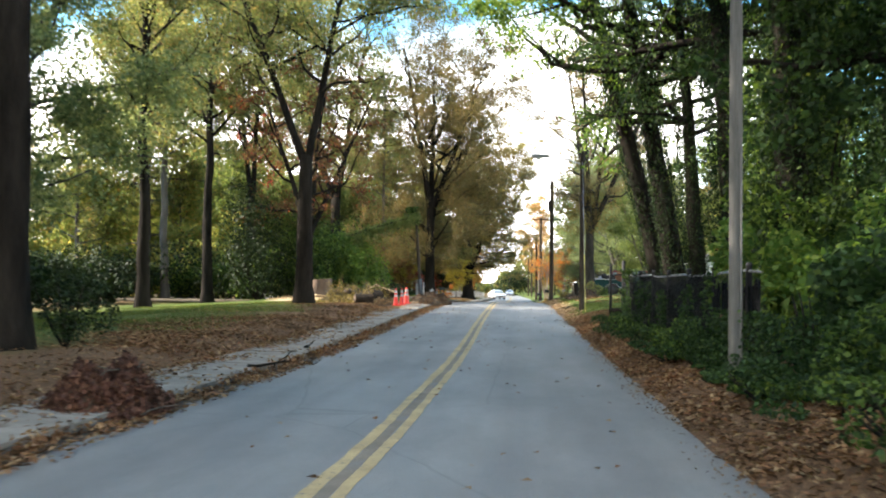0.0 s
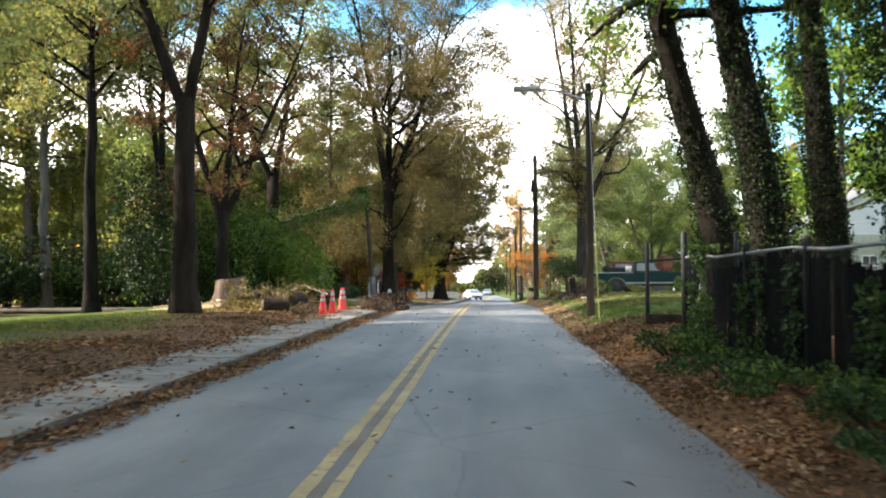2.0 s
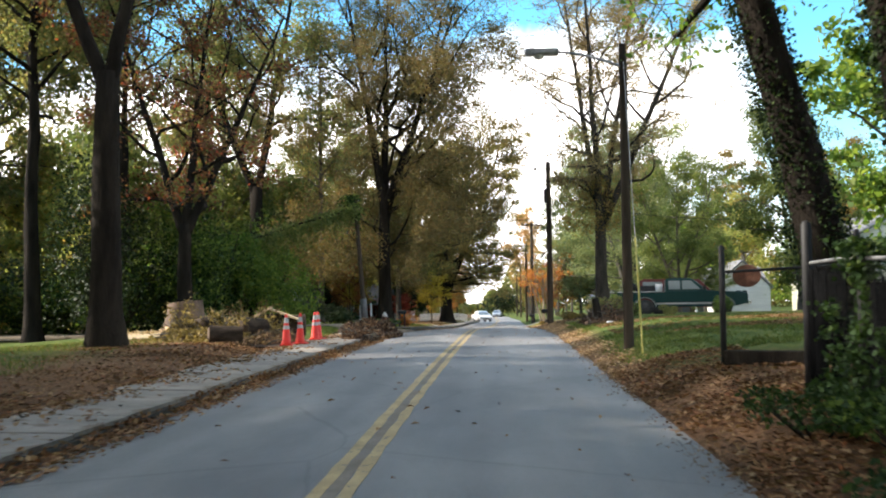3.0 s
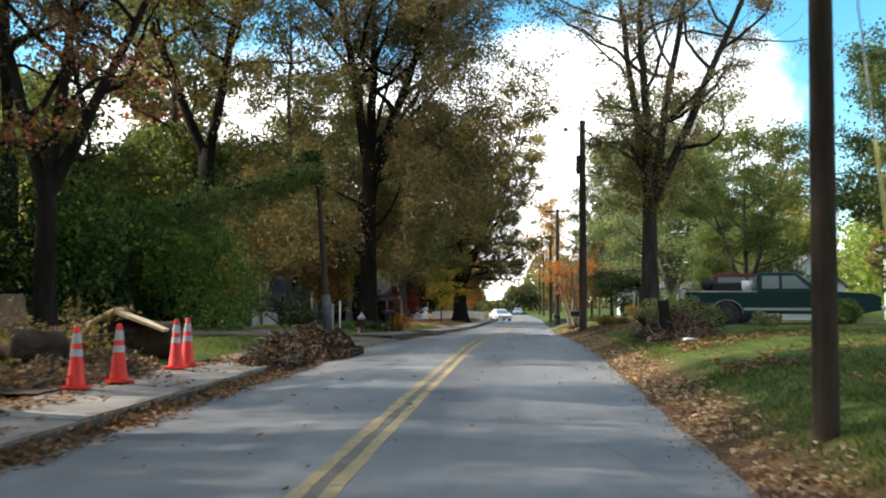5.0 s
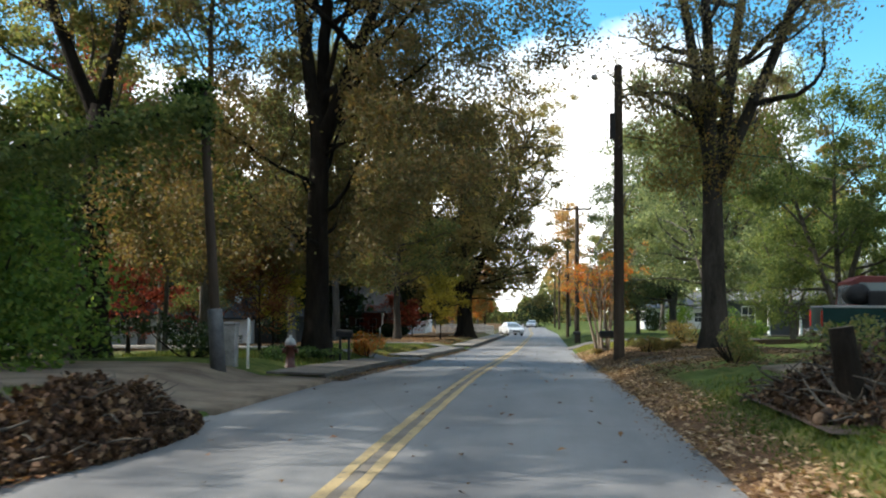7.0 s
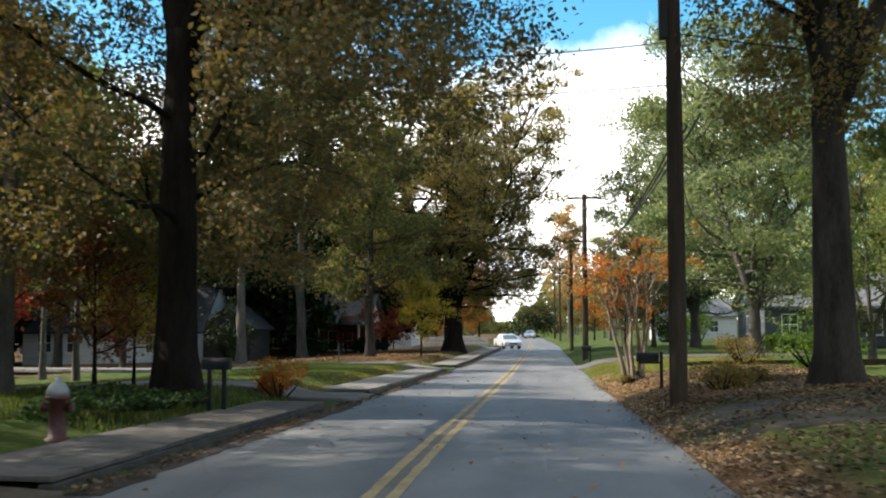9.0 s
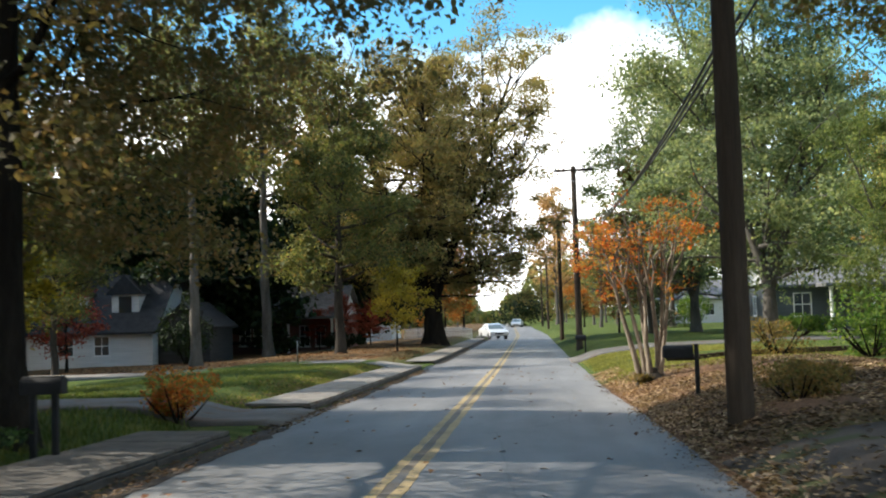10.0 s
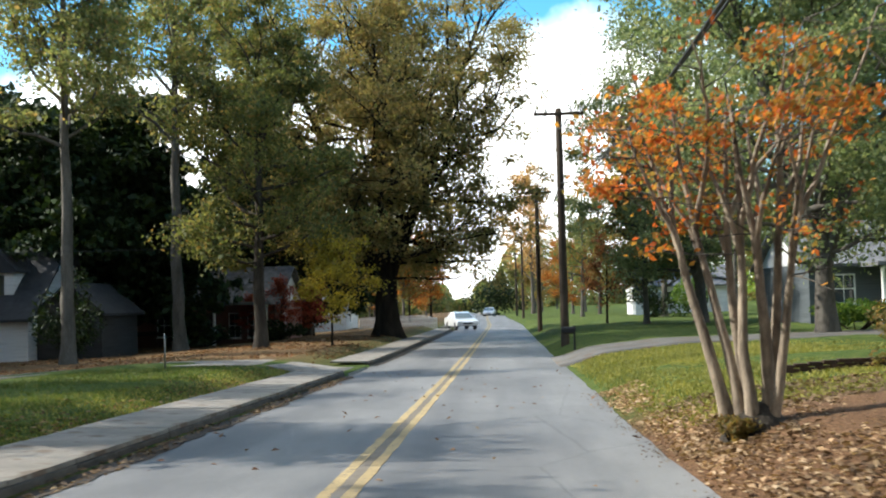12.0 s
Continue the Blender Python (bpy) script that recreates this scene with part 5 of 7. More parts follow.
ob = part("wire_mesh", tube_mesh("wire_mesh", wires, M_BLACK), fence, "black chain-link mesh")
tagged(ob, kind="stuff")
n = 2600
vz = rng.uniform(0, 1.55, n)
at = np.stack([3.1 + rng.normal(size=n) * (0.07 + 0.05 * np.sin(vz * 5)), 30.7 + rng.normal(size=n) * 0.1, vz + float(ground_z(3.1, 30.7))], -1)
part("vine", quads_mesh("post_vine", leaf_quads(rng, at, 0.06, 0.1, 0.85), L_IVY), fence, "ivy wound round the end post")
for y, top in ((30.7, 1.5), (32.45, 1.78)):
    part("end_post", (lathe([(0.055, -0.3), (0.055, top), (0.02, top + 0.04)], 12, Matrix.Translation((3.1, y, float(ground_z(3.1, y))))), M_BLACK), fence, "tall black steel end post")

gate = thing("gate_frame", "black steel gate posts with a rail and a round rusty disc", "gate", Matrix())
g0, g1 = (3.08, 36.8), (4.75, 36.0)
for x, y in (g0, g1):
    part("post", (lathe([(0.045, -0.3), (0.045, 1.72), (0.02, 1.75)], 10, Matrix.Translation((x, y, float(ground_z(x, y))))), M_BLACK), gate)
za = float(ground_z(*g0)) + 1.36
part("rail", tube_mesh("rail", [(np.array([(*g0, za), (*g1, za + 0.06)]), [0.022, 0.022], 8)], M_BLACK), gate)
disc = part("disc", (lathe([(0.23, -0.012), (0.24, 0.0), (0.23, 0.012)], 28), surface("rusty disc", (0.1, 0.04, 0.025), (0.22, 0.1, 0.06), 6, 50, 0.8)), gate, "round rust-brown disc",
            pose(g0[0] + 0.34, g0[1] - 0.06, za - 0.06, 90, 0, -20) @ Matrix.Diagonal((0.84, 0.68, 1, 1)))
sleeper = thing("sleeper", "dark old timber lying by the gate post", "timber", stand(3.95, 36.1, -24))
part("beam", (boxes((-1.0, 1.0, -0.14, 0.14, -0.03, 0.17), bevel=0.02), M_BARK), sleeper)

# low vines and brambles under the fence, and the tall bush by the near pole
rng_b = np.random.default_rng(60)
BRAMBLE = "tangled brambles and ivy at the foot of the fence"
for i, y in enumerate(np.arange(6.5, 33.5, 1.7)):
    x = 2.75 + rng_b.uniform(-0.2, 0.2)
    if 12.0 < y < 16.5 or 31.5 < y:
        continue
    shrub("bramble", BRAMBLE, stand(x, y), rng_b.uniform(0.45, 0.7), 1.1, rng_b.uniform(0.4, 0.7) * (1.0 if y < 14 else 0.55), 1100, 0.07, (L_IVY, L_THICKET, L_IVY)[i % 3], seed=100 + i, lumps=7, group="roadside brambles")
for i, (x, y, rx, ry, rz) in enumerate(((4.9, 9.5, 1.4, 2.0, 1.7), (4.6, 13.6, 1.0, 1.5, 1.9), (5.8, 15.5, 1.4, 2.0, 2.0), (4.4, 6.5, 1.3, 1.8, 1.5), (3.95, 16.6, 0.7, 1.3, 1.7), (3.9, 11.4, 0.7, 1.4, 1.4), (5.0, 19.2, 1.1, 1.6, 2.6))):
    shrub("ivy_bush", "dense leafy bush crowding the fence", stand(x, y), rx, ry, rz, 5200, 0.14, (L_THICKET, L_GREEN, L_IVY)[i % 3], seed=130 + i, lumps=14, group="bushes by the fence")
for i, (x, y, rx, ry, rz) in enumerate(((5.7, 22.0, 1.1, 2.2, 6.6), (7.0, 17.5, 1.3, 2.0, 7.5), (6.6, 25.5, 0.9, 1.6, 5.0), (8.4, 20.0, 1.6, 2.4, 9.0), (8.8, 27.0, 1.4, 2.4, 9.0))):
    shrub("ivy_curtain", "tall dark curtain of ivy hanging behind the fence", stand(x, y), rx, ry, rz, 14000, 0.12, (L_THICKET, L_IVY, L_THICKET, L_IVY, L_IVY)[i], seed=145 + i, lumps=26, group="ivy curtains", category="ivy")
for i, (x, y, r, h) in enumerate(((2.75, 12.6, 0.4, 0.16), (2.65, 14.3, 0.35, 0.14), (2.95, 13.4, 0.35, 0.2), (3.1, 15.6, 0.35, 0.35), (2.85, 11.6, 0.4, 0.2), (3.35, 12.0, 0.45, 1.3), (3.3, 10.0, 0.5, 1.1), (2.8, 16.4, 0.36, 0.6), (2.78, 17.9, 0.4, 0.6))):
    shrub("bramble", "leafy green bramble mounded against the fence", stand(x, y), r, 0.9, h, 1900, 0.075, (L_THICKET, L_IVY)[i % 2], seed=150 + i, lumps=9, group="roadside brambles")
rng = np.random.default_rng(15)
for i in range(13):
    y = 12.5 + 19.5 * ((i + rng.uniform(0, 1)) / 13)
    n = 240 if y > 16.5 else 900
    at = np.stack([FX - 0.08 + rng.normal(size=n) * 0.07, y + rng.normal(size=n) * (0.11 if y > 16.5 else 0.5), rng.uniform(0, 1, n) ** 0.8 * rng.uniform(0.7, 1.4)], -1)
    at[:, 2] += ground_z(FX, y)
    part("vine", quads_mesh("vine", leaf_quads(rng, at, 0.065, 0.1, 0.85), L_IVY), fence, "ivy climbing the slats")

# ---- vine-hung bough between the thicket and the post ----
bough = thing("leaning_bough", "leaning dead bough hung with green vines over the thicket", "branch", Matrix())
bp = bend_path(rng, (-15.5, 64.5, 2.6 + float(ground_z(-15.5, 64.5))), (8.8, 4.1, 2.6), 10.1, 9, 0.0, 0.03)
part("limb", tube_mesh("bough", [(bp, np.linspace(0.1, 0.04, 10), 8)], M_BARK), bough)
n = 9000
v = rng.uniform(0, 9, n)
at = np.stack([np.interp(v, np.arange(10), bp[:, i]) for i in range(3)], -1) + rng.normal(size=(n, 3)) * [0.22, 0.32, 0.12]
at[:, 2] -= rng.exponential(1, n) * (0.25 + 0.55 * np.sin(v * 2.1) ** 2) * np.interp(v, [0, 6, 9], [1.4, 0.8, 0.3])
part("vine", quads_mesh("bough_vine", leaf_quads(rng, at, 0.13), L_ROUND), bough, "green vine trailing from the limb")

# ---- dark undergrowth and thickets on the left ----
HEDGE = "dark dense evergreen undergrowth behind the lawn"
# Near-black evergreen leaves include canopy shade; the first two use lighter leaves.
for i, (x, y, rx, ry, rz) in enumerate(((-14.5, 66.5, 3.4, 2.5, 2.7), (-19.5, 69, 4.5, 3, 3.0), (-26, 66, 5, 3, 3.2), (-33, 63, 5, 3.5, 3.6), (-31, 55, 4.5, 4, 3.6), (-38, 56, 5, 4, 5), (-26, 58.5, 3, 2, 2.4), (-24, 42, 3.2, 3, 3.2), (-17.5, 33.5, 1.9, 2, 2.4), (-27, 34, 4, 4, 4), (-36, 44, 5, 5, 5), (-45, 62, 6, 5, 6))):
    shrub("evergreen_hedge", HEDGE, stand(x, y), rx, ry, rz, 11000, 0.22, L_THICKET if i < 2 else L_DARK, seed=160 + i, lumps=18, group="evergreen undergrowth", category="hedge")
THICKET = "vine-covered thicket in lit and shaded greens beside the driveway"
# Each shrub's leaf colour holds its light: sunlit green or shaded dark.
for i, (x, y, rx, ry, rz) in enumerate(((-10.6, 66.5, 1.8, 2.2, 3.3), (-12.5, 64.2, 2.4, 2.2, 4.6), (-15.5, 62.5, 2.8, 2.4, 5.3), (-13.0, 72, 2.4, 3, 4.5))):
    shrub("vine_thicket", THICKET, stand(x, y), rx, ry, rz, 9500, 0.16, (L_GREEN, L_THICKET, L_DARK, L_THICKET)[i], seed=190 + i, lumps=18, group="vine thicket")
s_low = [("evergreen_bush", "low dark evergreen bush at the foot of an oak", -8.5, 19.4, 0.85, 0.8, 1.3, L_DARK, 0.08),
         ("clipped_bush", "low dark bush beside the wooden post", -8.8, 74.2, 1.6, 1.2, 1.0, L_DARK, 0.1),
         ("clipped_bush", "low green plants round the hydrant", -6.5, 75.6, 0.6, 1.3, 0.32, L_IVY, 0.08),
         ("clipped_bush", "low green plants under the great oak", -6.6, 78.6, 0.7, 1.4, 0.3, L_IVY, 0.08),
         ("orange_shrub", "low shrub with vivid orange leaves", -5.95, 84.3, 0.75, 0.75, 0.8, L_MYRTLE, 0.07),
         ("clipped_bush", "olive shrub on the leafy bed", 6.3, 96.0, 1.0, 0.9, 1.2, L_OAK, 0.07),
         ("clipped_bush", "brown-leaved shrub beside the wooden pole", 3.3, 81.8, 0.5, 0.7, 0.5, L_OAK, 0.06),
         ("clipped_bush", "olive shrub on the leafy verge", 4.1, 83.6, 0.6, 0.6, 0.45, L_OAK, 0.055),
         ("clipped_bush", "green foundation shrub on the lawn", 7.6, 92.5, 1.2, 1.0, 1.2, L_GREEN, 0.1),
         ("clipped_bush", "leggy olive bush in the brush pile", 3.9, 61.2, 0.6, 0.8, 0.85, L_OLIVE, 0.06),
         ("clipped_bush", "dark weedy bush beside the brush pile", 4.6, 62.6, 0.6, 0.7, 0.8, L_THICKET, 0.06),
         ("clipped_bush", "dark weedy bush before the pickup", 8.2, 63.3, 0.5, 0.5, 0.6, L_THICKET, 0.06),
         ("clipped_bush", "dark green bush on the far side of the lawn", 4.0, 70.5, 0.7, 0.8, 0.7, L_OLIVE, 0.06),
         ("clipped_bush", "leggy olive bush beside the pickup", 6.1, 62.4, 0.35, 0.4, 0.35, L_OLIVE, 0.05),
         ]
s_far = [("evergreen_bush", "tall dark evergreen bush beside the garage", -20.3, 128.6, 1.5, 1.4, 3.4, L_DARK, 0.18),
         ("clipped_bush", "round dark green bush on the far lawn", 11.8, 165.0, 1.8, 1.6, 2.4, L_DARK, 0.2),
         ("clipped_bush", "round dark green bush on the far lawn", 14.6, 164.0, 1.8, 1.6, 2.6, L_GREEN, 0.2),
         ("clipped_bush", "dark shrub below the house windows", -18.5, 144.6, 2.4, 0.9, 1.2, L_DARK, 0.18),
         ("clipped_bush", "dark shrub below the house windows", -14.0, 144.8, 1.6, 0.9, 1.2, L_DARK, 0.18),
         ("clipped_bush", "low green shrub by the porch", 12.0, 117.6, 1.6, 0.8, 1.0, L_GREEN, 0.15),
         ("clipped_bush", "leafy suckers at the foot of the crape myrtle", 2.2, 90.7, 0.2, 0.22, 0.28, L_OAK, 0.045),
         ("clipped_bush", "tall dark evergreen at the end of the street", -2.5, 268.0, 6.0, 3.0, 7.0, L_DARK, 0.5),
         ("clipped_bush", "tall olive tree mass at the end of the street", 3.5, 285.0, 7.0, 4.0, 9.0, L_OLIVE, 0.6)]
for i, (nm, lab, x, y, rx, ry, rz, mat, lf) in enumerate(s_low + s_far):
    shrub(nm, lab, stand(x, y), rx, ry, rz, 2200, lf, mat, seed=220 + i, lumps=8)

# ---- traffic cones, stump, logs and brush on the left verge ----
def traffic_cone(x, y, turn, lean=0.0):
    e = thing("traffic_cone", "bright red traffic cone with two white collars on the sidewalk", "traffic cone", pose(x, y, float(road_z(y)) + 0.205, lean, 0, turn), "traffic cones")
    bm = boxes((-0.165, 0.165, -0.165, 0.165, 0.0, 0.035), bevel=0.012)
    part("base", (bm, M_CONE), e)
    part("body", (lathe([(0.132, 0.035), (0.118, 0.06), (0.036, 0.76), (0.028, 0.78)], 22), M_CONE), e)
    for z0, z1 in ((0.4, 0.49), (0.56, 0.69)):
        r = lambda z: 0.118 - 0.082 * (z - 0.06) / 0.7 + 0.004
        part("collar", (lathe([(r(z0), z0), (r(z1), z1)], 22, cap=False), M_REFLECT), e, "white reflective collar")
    return e


traffic_cone(-5.55, 47.65, 10)
traffic_cone(-5.4, 48.65, 35, 1.5)
traffic_cone(-5.47, 51.2, 5)
traffic_cone(-5.5, 51.85, 60)

stump = thing("tree_stump", "freshly sawn broad tree stump with a pale cut top", "stump", stand(-10.24, 54.6))
bm = bmesh.new()
rings = []
rng = np.random.default_rng(3)
lob = rng.uniform(-1, 1, 5)
for z, r in ((-0.1, 0.92), (0.06, 0.78), (0.25, 0.64), (0.55, 0.57), (0.98, 0.53), (1.02, 0.51)):
    ring = []
    for i in range(28):
        a = i * 2 * math.pi / 28
        k = r * (1 + (0.16 * math.exp(-z * 2.5) + 0.03) * (math.sin(5 * a + lob[0]) + 0.6 * math.sin(3 * a + lob[1])))
        ring.append(bm.verts.new((k * math.cos(a), k * math.sin(a), z + (0.05 * math.cos(a) if z > 0.9 else 0))))
    rings.append(ring)
for p, q in zip(rings, rings[1:]):
    for i in range(28):
        bm.faces.new((p[i], p[(i + 1) % 28], q[(i + 1) % 28], q[i])).smooth = True
part("bole", (bm, surface("stump bark", (0.05, 0.033, 0.024), (0.15, 0.1, 0.07), 3, 22, 0.95, 0.8, 0.02, (1, 1, 0.3))), stump)
bm = bmesh.new()
vs = [bm.verts.new((v.x * 0.995, v.y * 0.995, v.z + 0.004)) for v in [Vector((0.51 * math.cos(i * math.pi / 14) * (1 + 0.03 * math.sin(5 * i * math.pi / 14)), 0.51 * math.sin(i * math.pi / 14), 1.02 + 0.05 * math.cos(i * math.pi / 14))) for i in range(28)]]
bm.faces.new(vs)
part("cut_face", (bm, M_CUT), stump, "pale sawn face")


M_END = surface("weathered log end", (0.04, 0.026, 0.018), (0.13, 0.085, 0.055), 5, 40, 0.9)


M_LOGBARK = surface("rough log bark", (0.016, 0.012, 0.009), (0.07, 0.05, 0.037), 5.0, 26.0, 0.95, 0.9, 0.04, (1, 1, 0.4), shine=0.1)


def log_piece(x, y, z, length, r, turn, pitch=0.0, label="dark sawn log section lying on the verge", name="log"):
    e = thing(name, label, "log", pose(x, y, float(ground_z(x, y)) + z, 0, 0, turn) @ pose(0, 0, 0, 0, 90 + pitch, 0), "sawn logs")
    rng = np.random.default_rng(int(abs(x * 100)))
    prof = [(r * rng.uniform(0.95, 1.05), -length / 2 + length * k / 5) for k in range(6)]
    bm = lathe([(q[0], q[1]) for q in prof], 20, cap=False)
    for v in bm.verts:
        k = 1 + 0.16 * noise.noise(Vector((v.co.x * 4 / r * 0.4, v.co.y * 4 / r * 0.4, v.co.z * 1.5 + x)))
        v.co.x *= k
        v.co.y *= k
    part("bark", (bm, M_LOGBARK), e)
    for s in (-1, 1):
        part("cut_end", (lathe([(r * 0.2, s * length / 2), (prof[0 if s < 0 else 5][0] * 0.93, s * (length / 2 - 0.003))], 20), M_END), e, "weathered sawn end")
    return e


log_piece(-6.95, 53.3, 0.27, 1.6, 0.32, 8)
log_piece(-6.7, 51.6, 0.1, 0.6, 0.13, 60)
log_piece(-6.75, 48.9, 0.28, 0.8, 0.3, 62)
log_piece(-7.7, 48.6, 0.3, 0.9, 0.31, 55)
log_piece(-8.6, 50.8, 0.27, 1.0, 0.28, 70)
log_piece(-6.9, 46.9, 0.2, 0.8, 0.22, 25)
log_piece(-8.9, 53.2, 0.2, 1.3, 0.2, 20)
log_piece(2.85, 58.6, 0.07, 0.7, 0.085, 62, label="grey sawn log lying beside a short snag")


def split_slab(x, y, z, l, turn, pitch):
    e = thing("split_slab", "pale split slab of fresh wood leaning on the log", "timber", pose(x, y, float(ground_z(x, y)) + z, 0, 0, turn) @ pose(0, 0, 0, 0, pitch, 0), "split slabs")
    bm = boxes((-l / 2, l / 2, -0.3, 0.3, -0.03, 0.025), bevel=0.012)
    for v in bm.verts:
        v.co.z += 0.05 * math.sin(v.co.x * 5) * 0.4
        v.co.y *= 0.8 + 0.3 * (v.co.x / l + 0.5)
    part("slab", (bm, M_CUT), e)


split_slab(-7.38, 53.0, 0.68, 0.6, 8, -24)
split_slab(-6.7, 53.05, 0.62, 0.95, 6, 22)
split_slab(-9.6, 53.0, 0.2, 1.4, 30, 4)


def mound(name, label, x, y, rx, ry, h, n_leaf, leaf, mat, body, seed, turn=0.0, twigs=0, category="leaf pile", z=None, sprays=0):
    """A heap: an uneven mound under loose leaves and twigs."""
    rng = np.random.default_rng(seed)
    e = thing(name, label, category, stand(x, y, turn) if z is None else pose(x, y, z, 0, 0, turn))
    ph = rng.uniform(0, 6.28, 8)

    def height(u, v):
        r2 = u * u + v * v
        bump = 1 + 0.42 * np.sin(3.1 * u + ph[0]) * np.cos(3.9 * v + ph[1]) + 0.24 * np.sin(7 * u + ph[2] + 5 * v) + 0.15 * np.sin(15 * v + ph[3] - 9 * u) + 0.1 * np.sin(23 * u + ph[4] + 11 * v)
        return h * np.clip(1 - r2, 0, 1) ** 0.8 * bump
    g = np.linspace(-1.05, 1.05, 30)
    U, V = np.meshgrid(g, g)
    Z = height(U, V) - 0.06
    verts = np.stack([U * rx, V * ry, Z], -1).reshape(-1, 3)
    f = [(j * 30 + i, j * 30 + i + 1, j * 30 + i + 31, j * 30 + i + 30) for j in range(29) for i in range(29)]
    part("mound_core", mesh_of(name + "_heap", verts, f, body, True), e)
    a, r = rng.uniform(0, 6.28, n_leaf), np.sqrt(rng.uniform(0, 1.25, n_leaf))
    u, v = r * np.cos(a), r * np.sin(a)
    at = np.stack([u * rx, v * ry, height(u, v) + np.abs(rng.normal(size=n_leaf)) * 0.045 - 0.02], -1)
    ob = part("leaves", quads_mesh(name + "_leaves", leaf_quads(rng, at, leaf, 0.5), mat), e)
    tagged(ob, kind="stuff")
    if twigs:
        paths, spray_at = [], []
        for _ in range(twigs):
            uu, vv = rng.uniform(-0.8, 0.8, 2)
            s = np.array([uu * rx, vv * ry, float(height(uu, vv)) - 0.05])
            d = rng.normal(size=3)
            d[2] = abs(d[2]) * 0.25
            p = bend_path(rng, s, d, rng.uniform(0.25, 0.65), 4, -0.15, 0.2)
            paths.append((p, np.linspace(rng.uniform(0.01, 0.03), 0.005, 5), 5))
        for _ in range(sprays):
            uu, vv = rng.uniform(-0.7, 0.7, 2)
            s = np.array([uu * rx, vv * ry, float(height(uu, vv)) - 0.1])
            p = bend_path(rng, s, (rng.normal(), rng.normal(), 0.9), rng.uniform(0.5, 1.0), 5, -0.5, 0.25)
            paths.append((p, np.linspace(0.018, 0.005, 6), 5))
            t = rng.uniform(1.5, 5, 60)
            q = np.stack([np.interp(t, np.arange(6), p[:, i]) for i in range(3)], -1) + rng.normal(size=(60, 3)) * 0.09
            spray_at.append(q)
        if spray_at:
            ob = part("withered_foliage", quads_mesh(name + "_foliage", leaf_quads(rng, np.concatenate(spray_at), leaf * 0.8), mat), e)
            tagged(ob, kind="stuff")
        ob = part("brushwood", tube_mesh(name + "_twigs", paths, M_BARK_GREY), e)
        tagged(ob, kind="stuff")
    return e


M_HEAP = surface("dark leaf mould", (0.05, 0.032, 0.022), (0.13, 0.085, 0.055), 4, 40, 0.95, 0.9, 0.03)
mound("leaf_pile", "dark reddish pile of raked pine straw and leaves at the kerb", -4.62, 11.6, 0.62, 0.95, 0.42, 5200, 0.085, leaf_material("pine straw", [(0, (0.045, 0.02, 0.015)), (0.6, (0.095, 0.042, 0.03)), (1, (0.16, 0.08, 0.055))], 0.1, 0.85), M_HEAP, 71, z=float(road_z(11.6)) + 0.06, twigs=18)
L_RAKED = leaf_material("raked dark brown leaves", [(0, (0.022, 0.013, 0.01)), (0.45, (0.058, 0.034, 0.023)), (0.85, (0.125, 0.075, 0.05)), (1, (0.26, 0.18, 0.12))], 0.12, 0.85)
mound("leaf_pile", "long lumpy heap of raked dark brown leaves in the gutter", -4.95, 58.7, 1.05, 2.7, 0.5, 20000, 0.105, L_RAKED, M_HEAP, 72, z=float(road_z(59.2)) + 0.02, twigs=150)
mound("leaf_pile", "low tail of raked leaves along the kerb", -4.72, 54.7, 0.5, 2.3, 0.27, 7500, 0.095, L_RAKED, M_HEAP, 78, z=float(road_z(55.4)) + 0.04, twigs=90)
mound("brush_pile", "heap of cut branches with withered olive leaves", -7.75, 49.2, 1.4, 2.3, 0.45, 6500, 0.11, leaf_material("withered leaves", [(0, (0.09, 0.075, 0.03)), (0.6, (0.17, 0.13, 0.055)), (1, (0.28, 0.22, 0.1))], 0.25, 0.8), M_HEAP, 73, twigs=280, sprays=48, category="brush pile")
mound("brush_pile", "heap of cut branches beside the stump", -8.3, 55.2, 1.2, 1.2, 0.3, 2200, 0.12, L_DRY, M_HEAP, 74, twigs=110, sprays=6, category="brush pile")
mound("brush_pile", "heap of dead branches and leaves by the short snag", 3.5, 59.9, 0.85, 2.2, 0.3, 4000, 0.085, L_RAKED, M_HEAP, 75, twigs=260, sprays=34, category="brush pile")
mound("brush_pile", "low litter of bark, twigs and dead leaves by the logs", -6.6, 49.5, 0.9, 2.6, 0.16, 3200, 0.1, L_DRY, M_HEAP, 77, twigs=60, category="brush pile")
mound("sawdust", "pale sawdust and chips strewn round the stump", -10.3, 53.4, 2.2, 1.5, 0.12, 1800, 0.06, leaf_material("wood chips", [(0, (0.3, 0.22, 0.13)), (1, (0.6, 0.48, 0.32))], 0.05, 0.9), surface("sawdust", (0.25, 0.19, 0.12), (0.5, 0.4, 0.27), 4, 40, 0.95), 76, category="sawdust")

snag = thing("snag", "short grey sawn trunk standing in the brush", "stump", stand(3.15, 58.8) @ pose(0, 0, 0, 0, -8, 0))
part("bole", (lathe([(0.22, -0.2), (0.17, 0.05), (0.145, 0.3), (0.13, 0.6), (0.125, 0.9)], 16), M_BARK), snag)
part("cut_face", (lathe([(0.02, 0.899), (0.122, 0.903)], 16), M_END), snag, "weathered sawn top")
sack = thing("plastic_sack", "crumpled white plastic sheet lying in the grass", "sack", stand(3.5, 57.6, 20))
bm = boxes((-0.2, 0.2, -0.12, 0.12, 0, 0.09), bevel=0.035)
bmesh.ops.subdivide_edges(bm, edges=bm.edges[:], cuts=2, use_grid_fill=True)
